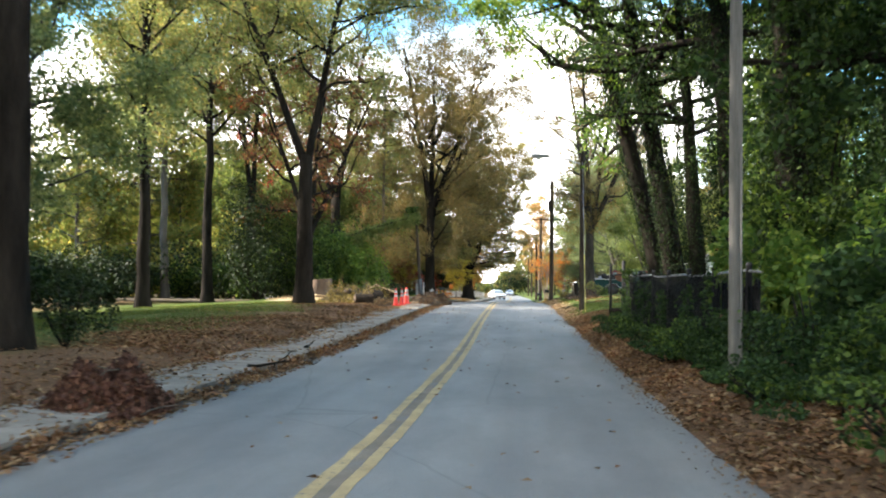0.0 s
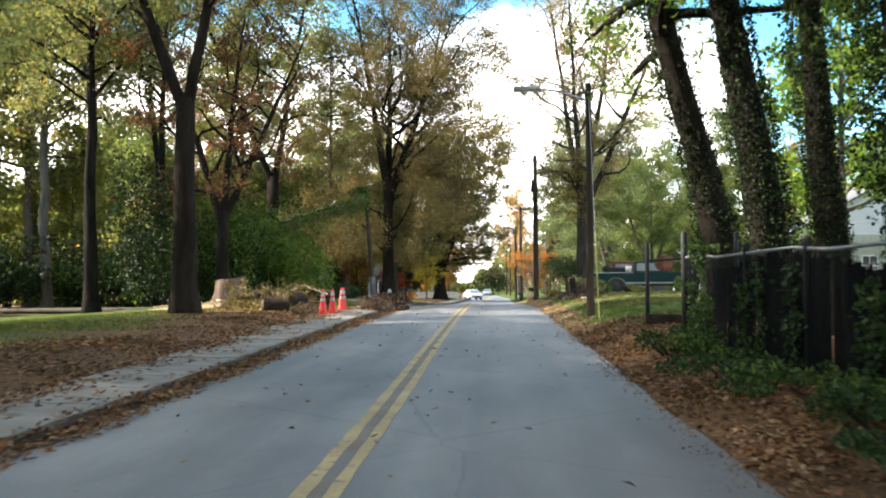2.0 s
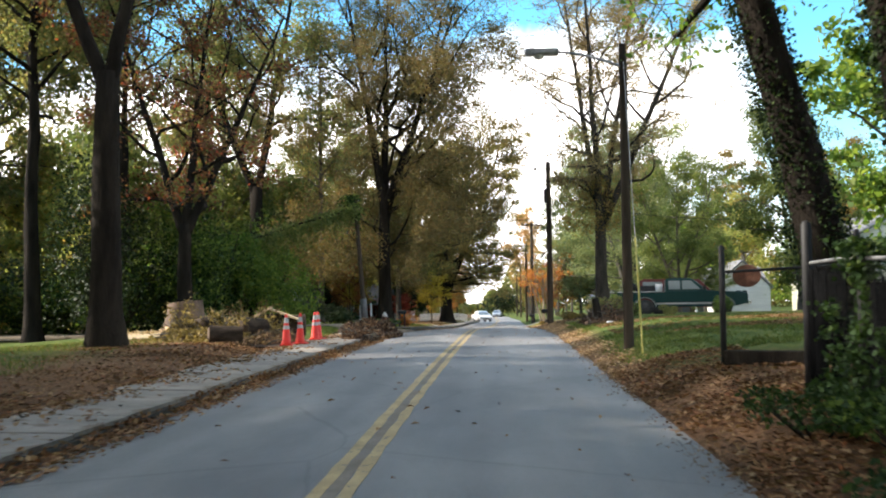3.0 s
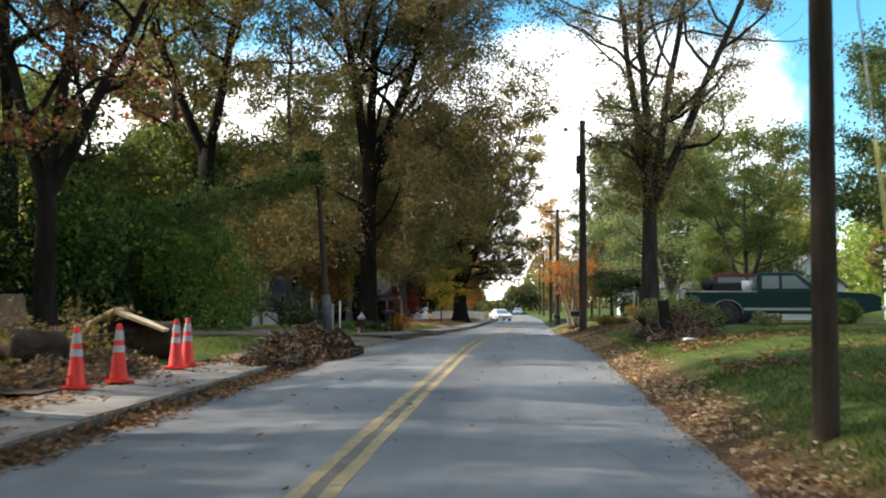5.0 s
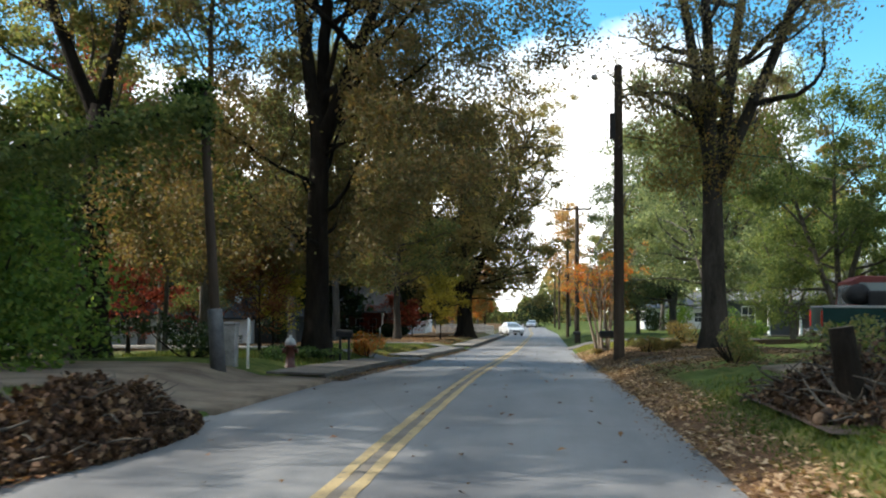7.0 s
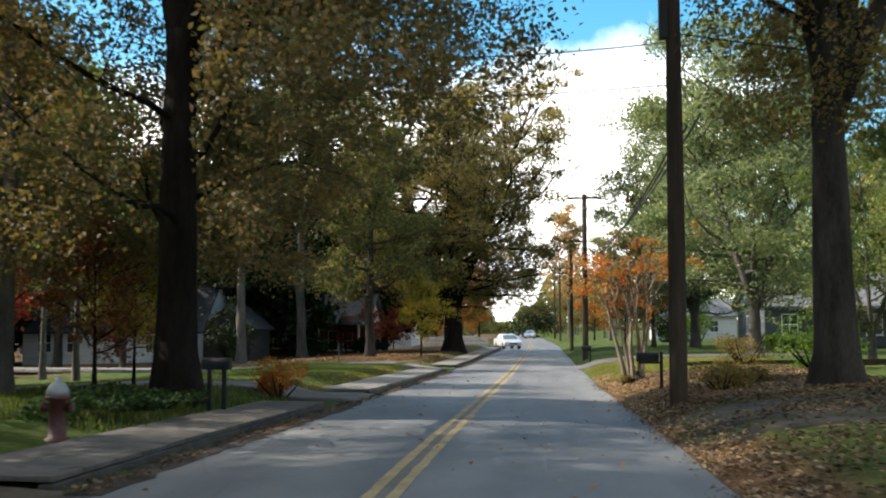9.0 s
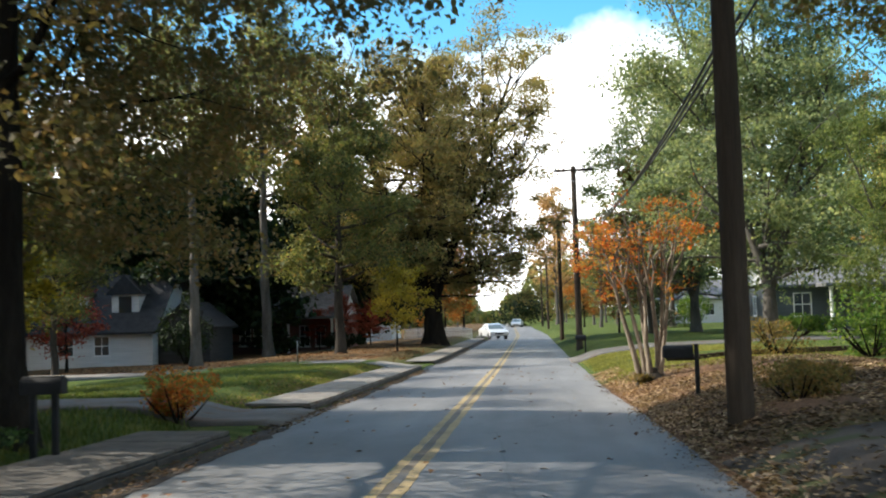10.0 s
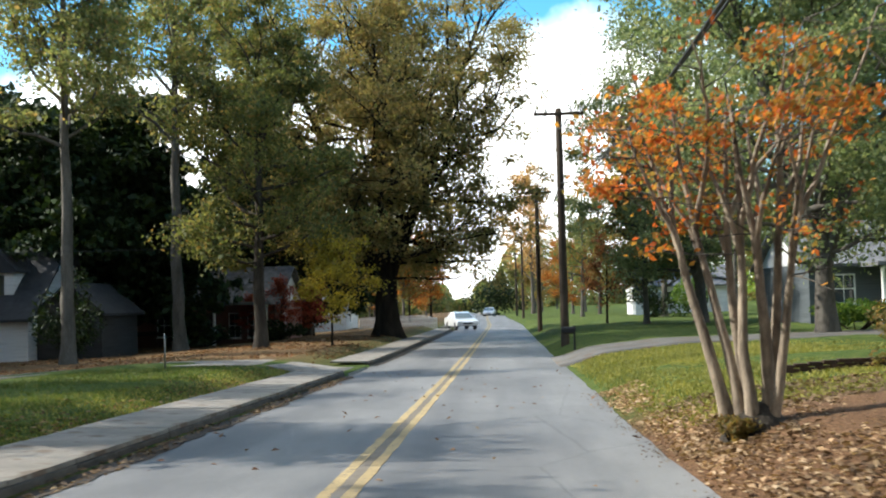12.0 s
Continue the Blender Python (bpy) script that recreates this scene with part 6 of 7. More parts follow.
for v in bm.verts:
    v.co.z *= 0.7 + 0.5 * noise.noise(v.co * 9)
    v.co.x += 0.04 * noise.noise(v.co * 7 + Vector((3, 0, 0)))
part("sheet", (bm, plain("white plastic", (0.7, 0.7, 0.72), 0.4)), sack)


def fallen_branch(x, y, turn, length, seed, on_road=True):
    rng = np.random.default_rng(seed)
    paths = []
    main = bend_path(rng, (0, 0, 0.03), (1, 0, 0.03), length, 6, 0.0, 0.3)
    main[:, 2] = 0.03 + np.abs(main[:, 2]) * 0.3
    paths.append((main, np.linspace(0.034, 0.014, 7), 6))
    for _ in range(3):
        i = rng.integers(1, 6)
        p = bend_path(rng, main[i], rng.normal(size=3) * [1, 1, 0.5] + [0.4, 0, 0.5], length * rng.uniform(0.2, 0.4), 4, 0.1, 0.2)
        p[:, 2] = np.maximum(p[:, 2], 0.01)
        paths.append((p, np.linspace(0.013, 0.004, 5), 5))
    e = thing("fallen_branch", "dark fallen branch lying across the kerb", "branch", pose(x, y, float(road_z(y)) + 0.09, 0, 0, turn), "fallen branches")
    for k, path in enumerate(paths):
        part("side_twig" if k else "stick", tube_mesh("fallen_branch", [path], M_BARK), e)
    return e


fallen_branch(-4.45, 17.2, -25, 0.8, 91)
fallen_branch(-4.55, 22.3, 15, 0.7, 92)
fallen_branch(2.4, 89.5, 10, 1.6, 94)

# ---- hydrant, mailboxes, utility pedestals ----
hyd = thing("fire_hydrant", "dark red fire hydrant with a white bonnet on the verge", "fire hydrant", stand(-6.05, 73.5))
M_HYD = surface("dark red hydrant paint", (0.05, 0.014, 0.011), (0.1, 0.028, 0.02), 6, 50, 0.55)
part("barrel", (lathe([(0.16, -0.05), (0.16, 0.04), (0.11, 0.06), (0.105, 0.5), (0.15, 0.52), (0.15, 0.56)], 18), M_HYD), hyd)
part("bonnet", (lathe([(0.135, 0.56), (0.13, 0.64), (0.08, 0.72), (0.035, 0.74), (0.035, 0.8)], 18), plain("white hydrant paint", (0.3, 0.3, 0.29), 0.5)), hyd, "white domed bonnet")
for turn in (0, 90, 180):
    part("nozzle", (lathe([(0.055, 0.08), (0.055, 0.16), (0.07, 0.165), (0.07, 0.19), (0.03, 0.2)], 12, pose(0, 0, 0.42, 0, 90, turn)), M_HYD), hyd)


def mailbox(x, y, label, posts=((0, 0),), turn=0.0, offset=0.0, post_h=0.85):
    e = thing("mailbox", label, "mailbox", stand(x, y, turn), "mailboxes")
    for px, py in posts:
        part("post", (boxes((px - 0.035, px + 0.035, py - 0.035, py + 0.035, -0.2, post_h), bevel=0.008), M_BLACK), e)
    bm = bmesh.new()
    w, d, zb = 0.09, 0.24, post_h - 0.02 - (0.2 if offset else 0)
    sec = [(-w, 0), (w, 0), (w, 0.12)] + [(w * math.cos(a), 0.12 + 0.085 * math.sin(a)) for a in np.linspace(0.3, math.pi - 0.3, 8)] + [(-w, 0.12)]
    a = [bm.verts.new((-d + offset, p, zb + q)) for p, q in sec]
    b = [bm.verts.new((d + offset, p, zb + q)) for p, q in sec]
    for i in range(len(sec)):
        j = (i + 1) % len(sec)
        bm.faces.new((a[i], b[i], b[j], a[j]))
    bm.faces.new(a[::-1])
    bm.faces.new(b)
    bmesh.ops.recalc_face_normals(bm, faces=bm.faces)
    box_ob = part("box", (bm, M_BLACK), e, "black metal mailbox with a rounded lid")
    part("door", (boxes((-d + offset - 0.012, -d + offset - 0.002, -w * 0.95, w * 0.95, zb + 0.01, zb + 0.17), bevel=0.004), M_BLACK), box_ob)
    if offset:
        part("bracket", (boxes((offset - 0.2, 0.02, -0.03, 0.03, zb - 0.05, zb - 0.005), bevel=0.005), M_POLE), e)
    return e


mailbox(2.52, 85.2, "black mailbox on a dark wooden post at the leafy verge", offset=-0.3)
mailbox(-5.75, 79.0, "black mailbox on two thin posts under the great oak", posts=((-0.13, 0), (0.13, 0)))
mailbox(2.35, 117.6, "black mailbox on a short post near a driveway", offset=-0.2)
ped = thing("utility_pedestal", "grey utility pedestal beside the wooden post", "utility box", stand(-6.75, 70.8))
part("cabinet", (boxes((-0.16, 0.16, -0.14, 0.14, -0.1, 0.85), bevel=0.03), M_METAL), ped)
part("cap", (boxes((-0.18, 0.18, -0.16, 0.16, 0.85, 0.92), bevel=0.03), M_METAL), ped)
mk = thing("marker_post", "thin white marker post on the verge", "marker post", stand(-6.4, 71.0))
part("stake", (lathe([(0.03, -0.2), (0.03, 1.05), (0.015, 1.1)], 10), plain("white marker", (0.7, 0.7, 0.68), 0.5)), mk)
mk2 = thing("marker_post", "thin grey stake at the edge of the lawn", "marker post", stand(-9.2, 108.2))
part("stake", (lathe([(0.025, -0.2), (0.025, 0.9), (0.012, 0.95)], 8), M_METAL), mk2)

# low brick edging wall of the right-hand garden, brick by brick
edging = thing("garden_wall", "low dark brick edging wall along the lawn", "wall", Matrix())
M_BRICK = surface("dark brick", (0.035, 0.02, 0.016), (0.085, 0.045, 0.035), 8, 60, 0.9, 0.4, 0.006, vary=0.3)
brick_me = slab_mesh("brick", 0.21, 0.1, 0.065, M_BRICK, 0.006)
for course in range(3):
    for i in range(46):
        x = 4.2 + i * 0.22 + (0.11 if course % 2 else 0)
        y = 96.6 + 0.02 * math.sin(x)
        part("brick", brick_me, edging, at=pose(x, y, float(ground_z(x, 96.6)) + 0.02 + course * 0.07, 0, 0, rng.uniform(-1, 1)))

# ---- vehicles ----
M_TYRE = surface("tyre rubber", (0.012, 0.012, 0.012), (0.03, 0.03, 0.03), 8, 60, 0.9)
M_RIM = surface("dull alloy", (0.02, 0.02, 0.02), (0.06, 0.06, 0.06), 8, 60, 0.5, metal=0.6)
# Opaque panes; the pale tint imitates reflected sky and light seen through.
M_GLASS = glass("car window glass", (0.14, 0.165, 0.17))
M_TEAL = plain("dark green car paint", (0.006, 0.03, 0.028), 0.42, 0.0, 0.0, 0.12)
M_SILVER = plain("silver two-tone car paint", (0.3, 0.3, 0.29), 0.5, 0.2, 0.1)
M_WHITECAR = plain("white car paint", (0.72, 0.73, 0.75), 0.3, 0.0, 1.0)
M_MAROON = plain("dull red car paint", (0.1, 0.02, 0.017), 0.5, 0.0, 0.0, 0.2)
M_TAIL = plain("red lamp lens", (0.45, 0.02, 0.02), 0.2)
M_HEAD = plain("clear lamp lens", (0.75, 0.75, 0.72), 0.15)
M_CHROME = surface("bumper chrome", (0.3, 0.3, 0.3), (0.6, 0.6, 0.6), 8, 60, 0.25, metal=0.9)


def side_shell(outline, half, tuck=0.0, z_tuck=9.0):
    """A body from its side outline (x, z), pulled in by tuck above z_tuck, with softened edges."""
    bm = bmesh.new()
    rows = []
    for y, shrink in ((-half, 0.0), (-half * 0.96, 0.018), (half * 0.96, 0.018), (half, 0.0)):
        row = []
        for x, z in outline:
            k = 1 - tuck * max(0.0, z - z_tuck)
            row.append(bm.verts.new((x, y * k, z + (shrink if z > 0.5 else 0))))
        rows.append(row)
    n = len(outline)
    for a, b in zip(rows, rows[1:]):
        for i in range(n):
            j = (i + 1) % n
            bm.faces.new((a[i], a[j], b[j], b[i]))
    bm.faces.new(rows[0][::-1])
    bm.faces.new(rows[-1])
    bmesh.ops.recalc_face_normals(bm, faces=bm.faces)
    return bm


def arch(cx, r, z0, n=9):
    """Points of a wheel arch, from front to back along the sill."""
    return [(cx + r * math.cos(a), z0 + r * math.sin(a)) for a in np.linspace(0, math.pi, n)]


def wheels(e, xs, half, r, w=0.2):
    for x in xs:
        for s in (-1, 1):
            m = pose(x, s * (half - w / 2 + 0.01), r, 90, 0, 0)
            tyre = part("tyre", (lathe([(r * 0.62, -w / 2), (r * 0.92, -w / 2), (r, -w * 0.35), (r, w * 0.35), (r * 0.92, w / 2), (r * 0.62, w / 2)], 24), M_TYRE), e, at=m)
            part("rim", (lathe([(r * 0.15, -w * 0.53), (r * 0.55, -w * 0.5), (r * 0.62, -w * 0.44), (r * 0.62, w * 0.44), (r * 0.55, w * 0.5), (r * 0.15, w * 0.53)], 16), M_RIM), tyre)


def pane(name, pts, parent, mat=None, thick=0.012):
    """A flat pane through the given corners, with thickness."""
    bm = bmesh.new()
    p = [Vector(q) for q in pts]
    nrm = (p[1] - p[0]).cross(p[2] - p[0]).normalized() * thick
    a = [bm.verts.new(q + nrm * 0.5) for q in p]
    b = [bm.verts.new(q - nrm * 0.5) for q in p]
    bm.faces.new(a)
    bm.faces.new(b[::-1])
    for i in range(len(p)):
        j = (i + 1) % len(p)
        bm.faces.new((a[i], b[i], b[j], a[j]))
    bmesh.ops.recalc_face_normals(bm, faces=bm.faces)
    return part(name, (bm, mat or M_GLASS), parent)


# pickup: nose towards +x
pick = thing("pickup_truck", "dark green pickup with silver sills parked on gravel", "pickup truck", stand(7.08, 65.6, -7) @ Matrix.Diagonal((1.03, 1, 0.9, 1)))
half = 0.86
low = [(2.5, 0.5)] + arch(1.58, 0.4, 0.36) + arch(-1.42, 0.4, 0.36) + [(-2.42, 0.5), (-2.5, 0.62), (-2.5, 1.02), (-0.62, 1.02), (-0.6, 1.06), (1.02, 1.06), (2.3, 0.98), (2.5, 0.88)]
part("body", (side_shell(low, half), M_TEAL), pick)
for s in (-1, 1):
    part("sill_band", (boxes((-0.98, 1.15, s * (half + 0.004) - 0.008, s * (half + 0.004) + 0.008, 0.47, 0.55), bevel=0.004), M_SILVER), pick, "silver lower band")
    part("bed_rail", (boxes((-2.48, -0.66, s * 0.8 - 0.05, s * 0.8 + 0.05, 1.02, 1.065), bevel=0.012), M_SILVER), pick, "silver bed rail")
    for cx in (1.58, -1.42):
        a = np.linspace(0, math.pi, 12)
        part("arch_trim", tube_mesh("arch_trim", [(np.stack([cx + 0.43 * np.cos(a), np.full(12, s * (half + 0.005)), 0.36 + 0.43 * np.sin(a)], -1), np.full(12, 0.014), 6)], M_SILVER), pick, "thin silver wheel-arch trim")
    part("tail_light", (boxes((-2.512, -2.47, s * 0.75 - 0.08, s * 0.75 + 0.08, 0.68, 0.98), bevel=0.012), M_TAIL), pick, "red tail light")
    part("headlight", (boxes((2.44, 2.51, s * 0.62 - 0.14, s * 0.62 + 0.14, 0.68, 0.84), bevel=0.015), M_HEAD), pick, "clear headlight")
    part("mirror", (boxes((0.78, 0.9, s * 0.98 - 0.08, s * 0.98 + 0.08, 1.12, 1.28), bevel=0.025), M_BLACK), pick)
cab = [(1.0, 1.05), (0.42, 1.58), (0.28, 1.62), (-0.5, 1.62), (-0.62, 1.57), (-0.62, 1.05)]
part("cab", (side_shell(cab, 0.8, 0.22, 1.05), M_TEAL), pick)
for s in (-1, 1):
    yy = lambda z: s * (0.8 * (1 - 0.22 * (z - 1.05)) + 0.008)
    pane("side_window", [(0.72, yy(1.14), 1.14), (0.36, yy(1.53), 1.53), (0.02, yy(1.53), 1.53), (0.02, yy(1.14), 1.14)], pick)
    pane("side_window", [(-0.06, yy(1.14), 1.14), (-0.06, yy(1.53), 1.53), (-0.5, yy(1.53), 1.53), (-0.5, yy(1.14), 1.14)], pick)
pane("windscreen", [(0.985, -0.7, 1.1), (0.985, 0.7, 1.1), (0.47, 0.64, 1.565), (0.47, -0.64, 1.565)], pick)
pane("rear_window", [(-0.632, -0.6, 1.18), (-0.632, 0.6, 1.18), (-0.632, 0.55, 1.5), (-0.632, -0.55, 1.5)], pick)
part("bumper", (boxes((-2.62, -2.5, -0.84, 0.84, 0.5, 0.64), bevel=0.025), M_CHROME), pick, "dull chrome rear bumper")
part("bumper", (boxes((2.48, 2.62, -0.86, 0.86, 0.46, 0.62), bevel=0.03), M_CHROME), pick, "dull chrome front bumper")
wheels(pick, (1.58, -1.42), half, 0.35)
load = thing("tool_box", "black tool box and bundled gear in the pickup bed", "tool box", stand(7.08, 65.6, -7) @ pose(-1.34, 0, 0.9))
part("crate", (boxes((-0.5, 0.3, -0.5, 0.5, 0.02, 0.3), bevel=0.04), M_BLACK), load)
part("bundle", (lathe([(0.05, -0.45), (0.16, -0.42), (0.17, 0.42), (0.05, 0.45)], 14, pose(-0.62, 0, 0.24, 90, 0, 0)), M_BLACK), load, "rolled black tarpaulin")
part("bucket", (lathe([(0.12, 0.02), (0.15, 0.34), (0.14, 0.35)], 16, pose(0.45, -0.45, 0)), plain("white bucket", (0.7, 0.7, 0.7), 0.4)), load, "white plastic bucket")

# boxy wagon behind the pickup
suv = thing("station_wagon", "dull red boxy wagon parked beyond the pickup", "car", stand(7.9, 68.6, -6) @ Matrix.Diagonal((1, 1, 0.92, 1)))
low = [(2.2, 0.45)] + arch(1.35, 0.37, 0.33) + arch(-1.35, 0.37, 0.33) + [(-2.2, 0.5), (-2.22, 1.0), (1.0, 1.02), (2.1, 0.95), (2.22, 0.8)]
part("body", (side_shell(low, 0.86), M_MAROON), suv)
up = [(0.95, 1.0), (0.4, 1.62), (-1.95, 1.66), (-2.15, 1.55), (-2.2, 1.0)]
part("roof", (side_shell(up, 0.8, 0.2, 1.0), M_MAROON), suv)
for s in (-1, 1):
    yy = lambda z: s * (0.8 * (1 - 0.2 * (z - 1.0)) + 0.008)
    for x0, x1 in ((0.5, -0.3), (-0.38, -1.1), (-1.18, -2.0)):
        pane("side_window", [(x0, yy(1.1), 1.1), (x0 - (0.2 if x0 > 0 else 0), yy(1.54), 1.54), (x1, yy(1.54), 1.54), (x1, yy(1.1), 1.1)], suv)
pane("rear_window", [(-2.19, -0.6, 1.1), (-2.19, 0.6, 1.1), (-2.165, 0.56, 1.5), (-2.165, -0.56, 1.5)], suv)
wheels(suv, (1.35, -1.35), 0.86, 0.33)


def sedan(label, at):
    e = thing("sedan", label, "car", at, "parked cars")
    low = [(2.25, 0.4)] + arch(1.4, 0.36, 0.32) + arch(-1.35, 0.36, 0.32) + [(-2.25, 0.45), (-2.3, 0.85), (-2.1, 0.98), (-1.2, 1.0), (1.0, 0.95), (2.0, 0.8), (2.28, 0.65)]
    part("body", (side_shell(low, 0.88), M_WHITECAR), e)
    up = [(1.1, 0.93), (0.35, 1.38), (-0.2, 1.45), (-0.9, 1.4), (-1.75, 0.98)]
    part("roof", (side_shell(up, 0.8, 0.35, 0.93), M_WHITECAR), e)
    for s in (-1, 1):
        yy = lambda z: s * (0.8 * (1 - 0.35 * (z - 0.93)) + 0.008)
        pane("side_window", [(0.8, yy(1.0), 1.0), (0.33, yy(1.33), 1.33), (-0.2, yy(1.36), 1.36), (-0.2, yy(1.0), 1.0)], e)
        pane("side_window", [(-0.28, yy(1.0), 1.0), (-0.28, yy(1.36), 1.36), (-0.85, yy(1.33), 1.33), (-1.4, yy(1.0), 1.0)], e)
        part("headlight", (boxes((2.12, 2.27, s * 0.62 - 0.16, s * 0.62 + 0.16, 0.62, 0.74), bevel=0.03), M_HEAD), e)
        part("mirror", (boxes((0.75, 0.87, s * 0.95 - 0.08, s * 0.95 + 0.08, 0.98, 1.1), bevel=0.03), M_WHITECAR), e)
    pane("windscreen", [(1.1, -0.72, 0.97), (1.1, 0.72, 0.97), (0.4, 0.62, 1.37), (0.4, -0.62, 1.37)], e)
    part("grille", (boxes((2.24, 2.3, -0.4, 0.4, 0.48, 0.6), bevel=0.01), M_BLACK), e)
    wheels(e, (1.4, -1.35), 0.88, 0.32)
    return e


sedan("white sedan parked at the kerb facing the camera", pose(-3.6, 168, float(road_z(168)) + 0.02, 0, 0, -74))
sedan("white sedan far along the street", pose(-2.4, 258, float(road_z(258)) + 0.02, 0, 0, -95))

# ---- houses ----
M_SIDING = surface("white painted clapboard", (0.5, 0.5, 0.5), (0.72, 0.72, 0.71), 1.5, 30, 0.7, 0.3, 0.01, (0.3, 0.3, 9))
# Grey-blue paint darkened so that the tree shade is in the colour.
M_GREYSIDE = surface("shade-darkened grey clapboard", (0.05, 0.06, 0.068), (0.1, 0.115, 0.125), 1.5, 30, 0.7, 0.3, 0.01, (0.3, 0.3, 9))
# Dark grey boards; the dense tree shade on the garage is in this colour.
M_DARKSIDE = surface("dark shaded boards", (0.022, 0.022, 0.024), (0.05, 0.05, 0.052), 1.5, 30, 0.8, 0.3, 0.01, (0.3, 0.3, 9))
M_TRIM = plain("white trim paint", (0.78, 0.78, 0.76), 0.5)
M_BRICKWALL = surface("weathered brick wall", (0.09, 0.045, 0.035), (0.21, 0.11, 0.085), 6, 40, 0.9, 0.5, 0.01, (1, 1, 3))
M_ROOF = surface("grey shingles", (0.09, 0.09, 0.095), (0.2, 0.2, 0.21), 2.5, 30, 0.95, 0.6, 0.02)
M_ROOF_DARK = surface("dark slate shingles", (0.014, 0.015, 0.018), (0.04, 0.042, 0.047), 2.5, 30, 0.95, 0.6, 0.02)
M_PANE = glass("window glass", (0.03, 0.035, 0.04), 0.08)
M_DOOR = plain("dark front door", (0.05, 0.03, 0.025), 0.5)


def wall_mesh(name, w, h, holes, mat, thick=0.2):
    """A wall along x from 0 to w with holes (x0, x1, z0, z1) cut through; it stands in y from 0 to thick."""
    bm = bmesh.new()
    xs = sorted({0.0, w, *[a for q in holes for a in q[:2]]})
    for x0, x1 in zip(xs, xs[1:]):
        cuts = sorted([(q[2], q[3]) for q in holes if q[0] <= x0 + 1e-6 and q[1] >= x1 - 1e-6])
        z = -0.6
        for a, b in cuts + [(h, h)]:
            if a > z + 1e-4:
                box(bm, x0, x1, 0, thick, z, a)
            z = b
    return bm, mat


def window_in(parent, x0, x1, z0, z1, m, bars=1):
    """Frame, sill, bars and panes filling a hole."""
    f = 0.06
    frame_ob = part("window", (boxes((x0, x1, -0.02, 0.12, z0, z0 + f), (x0, x1, -0.02, 0.12, z1 - f, z1), (x0, x0 + f, -0.018, 0.118, z0 + f, z1 - f), (x1 - f, x1, -0.018, 0.118, z0 + f, z1 - f)), M_TRIM), parent, "white framed window", m)
    part("sill", (boxes((x0 - 0.06, x1 + 0.06, -0.09, -0.021, z0 - 0.05, z0), bevel=0.008), M_TRIM), frame_ob)
    part("pane", (boxes((x0 + f, x1 - f, 0.04, 0.055, z0 + f, z1 - f)), M_PANE), frame_ob)
    mid = (z0 + z1) / 2
    part("glazing_bar", (boxes((x0 + f, x1 - f, 0.01, 0.036, mid - 0.025, mid + 0.025)), M_TRIM), frame_ob)
    for k in range(bars):
        xm = x0 + (x1 - x0) * (k + 1) / (bars + 1)
        part("glazing_bar", (boxes((xm - 0.018, xm + 0.018, 0.012, 0.034, z0 + f, z1 - f)), M_TRIM), frame_ob)


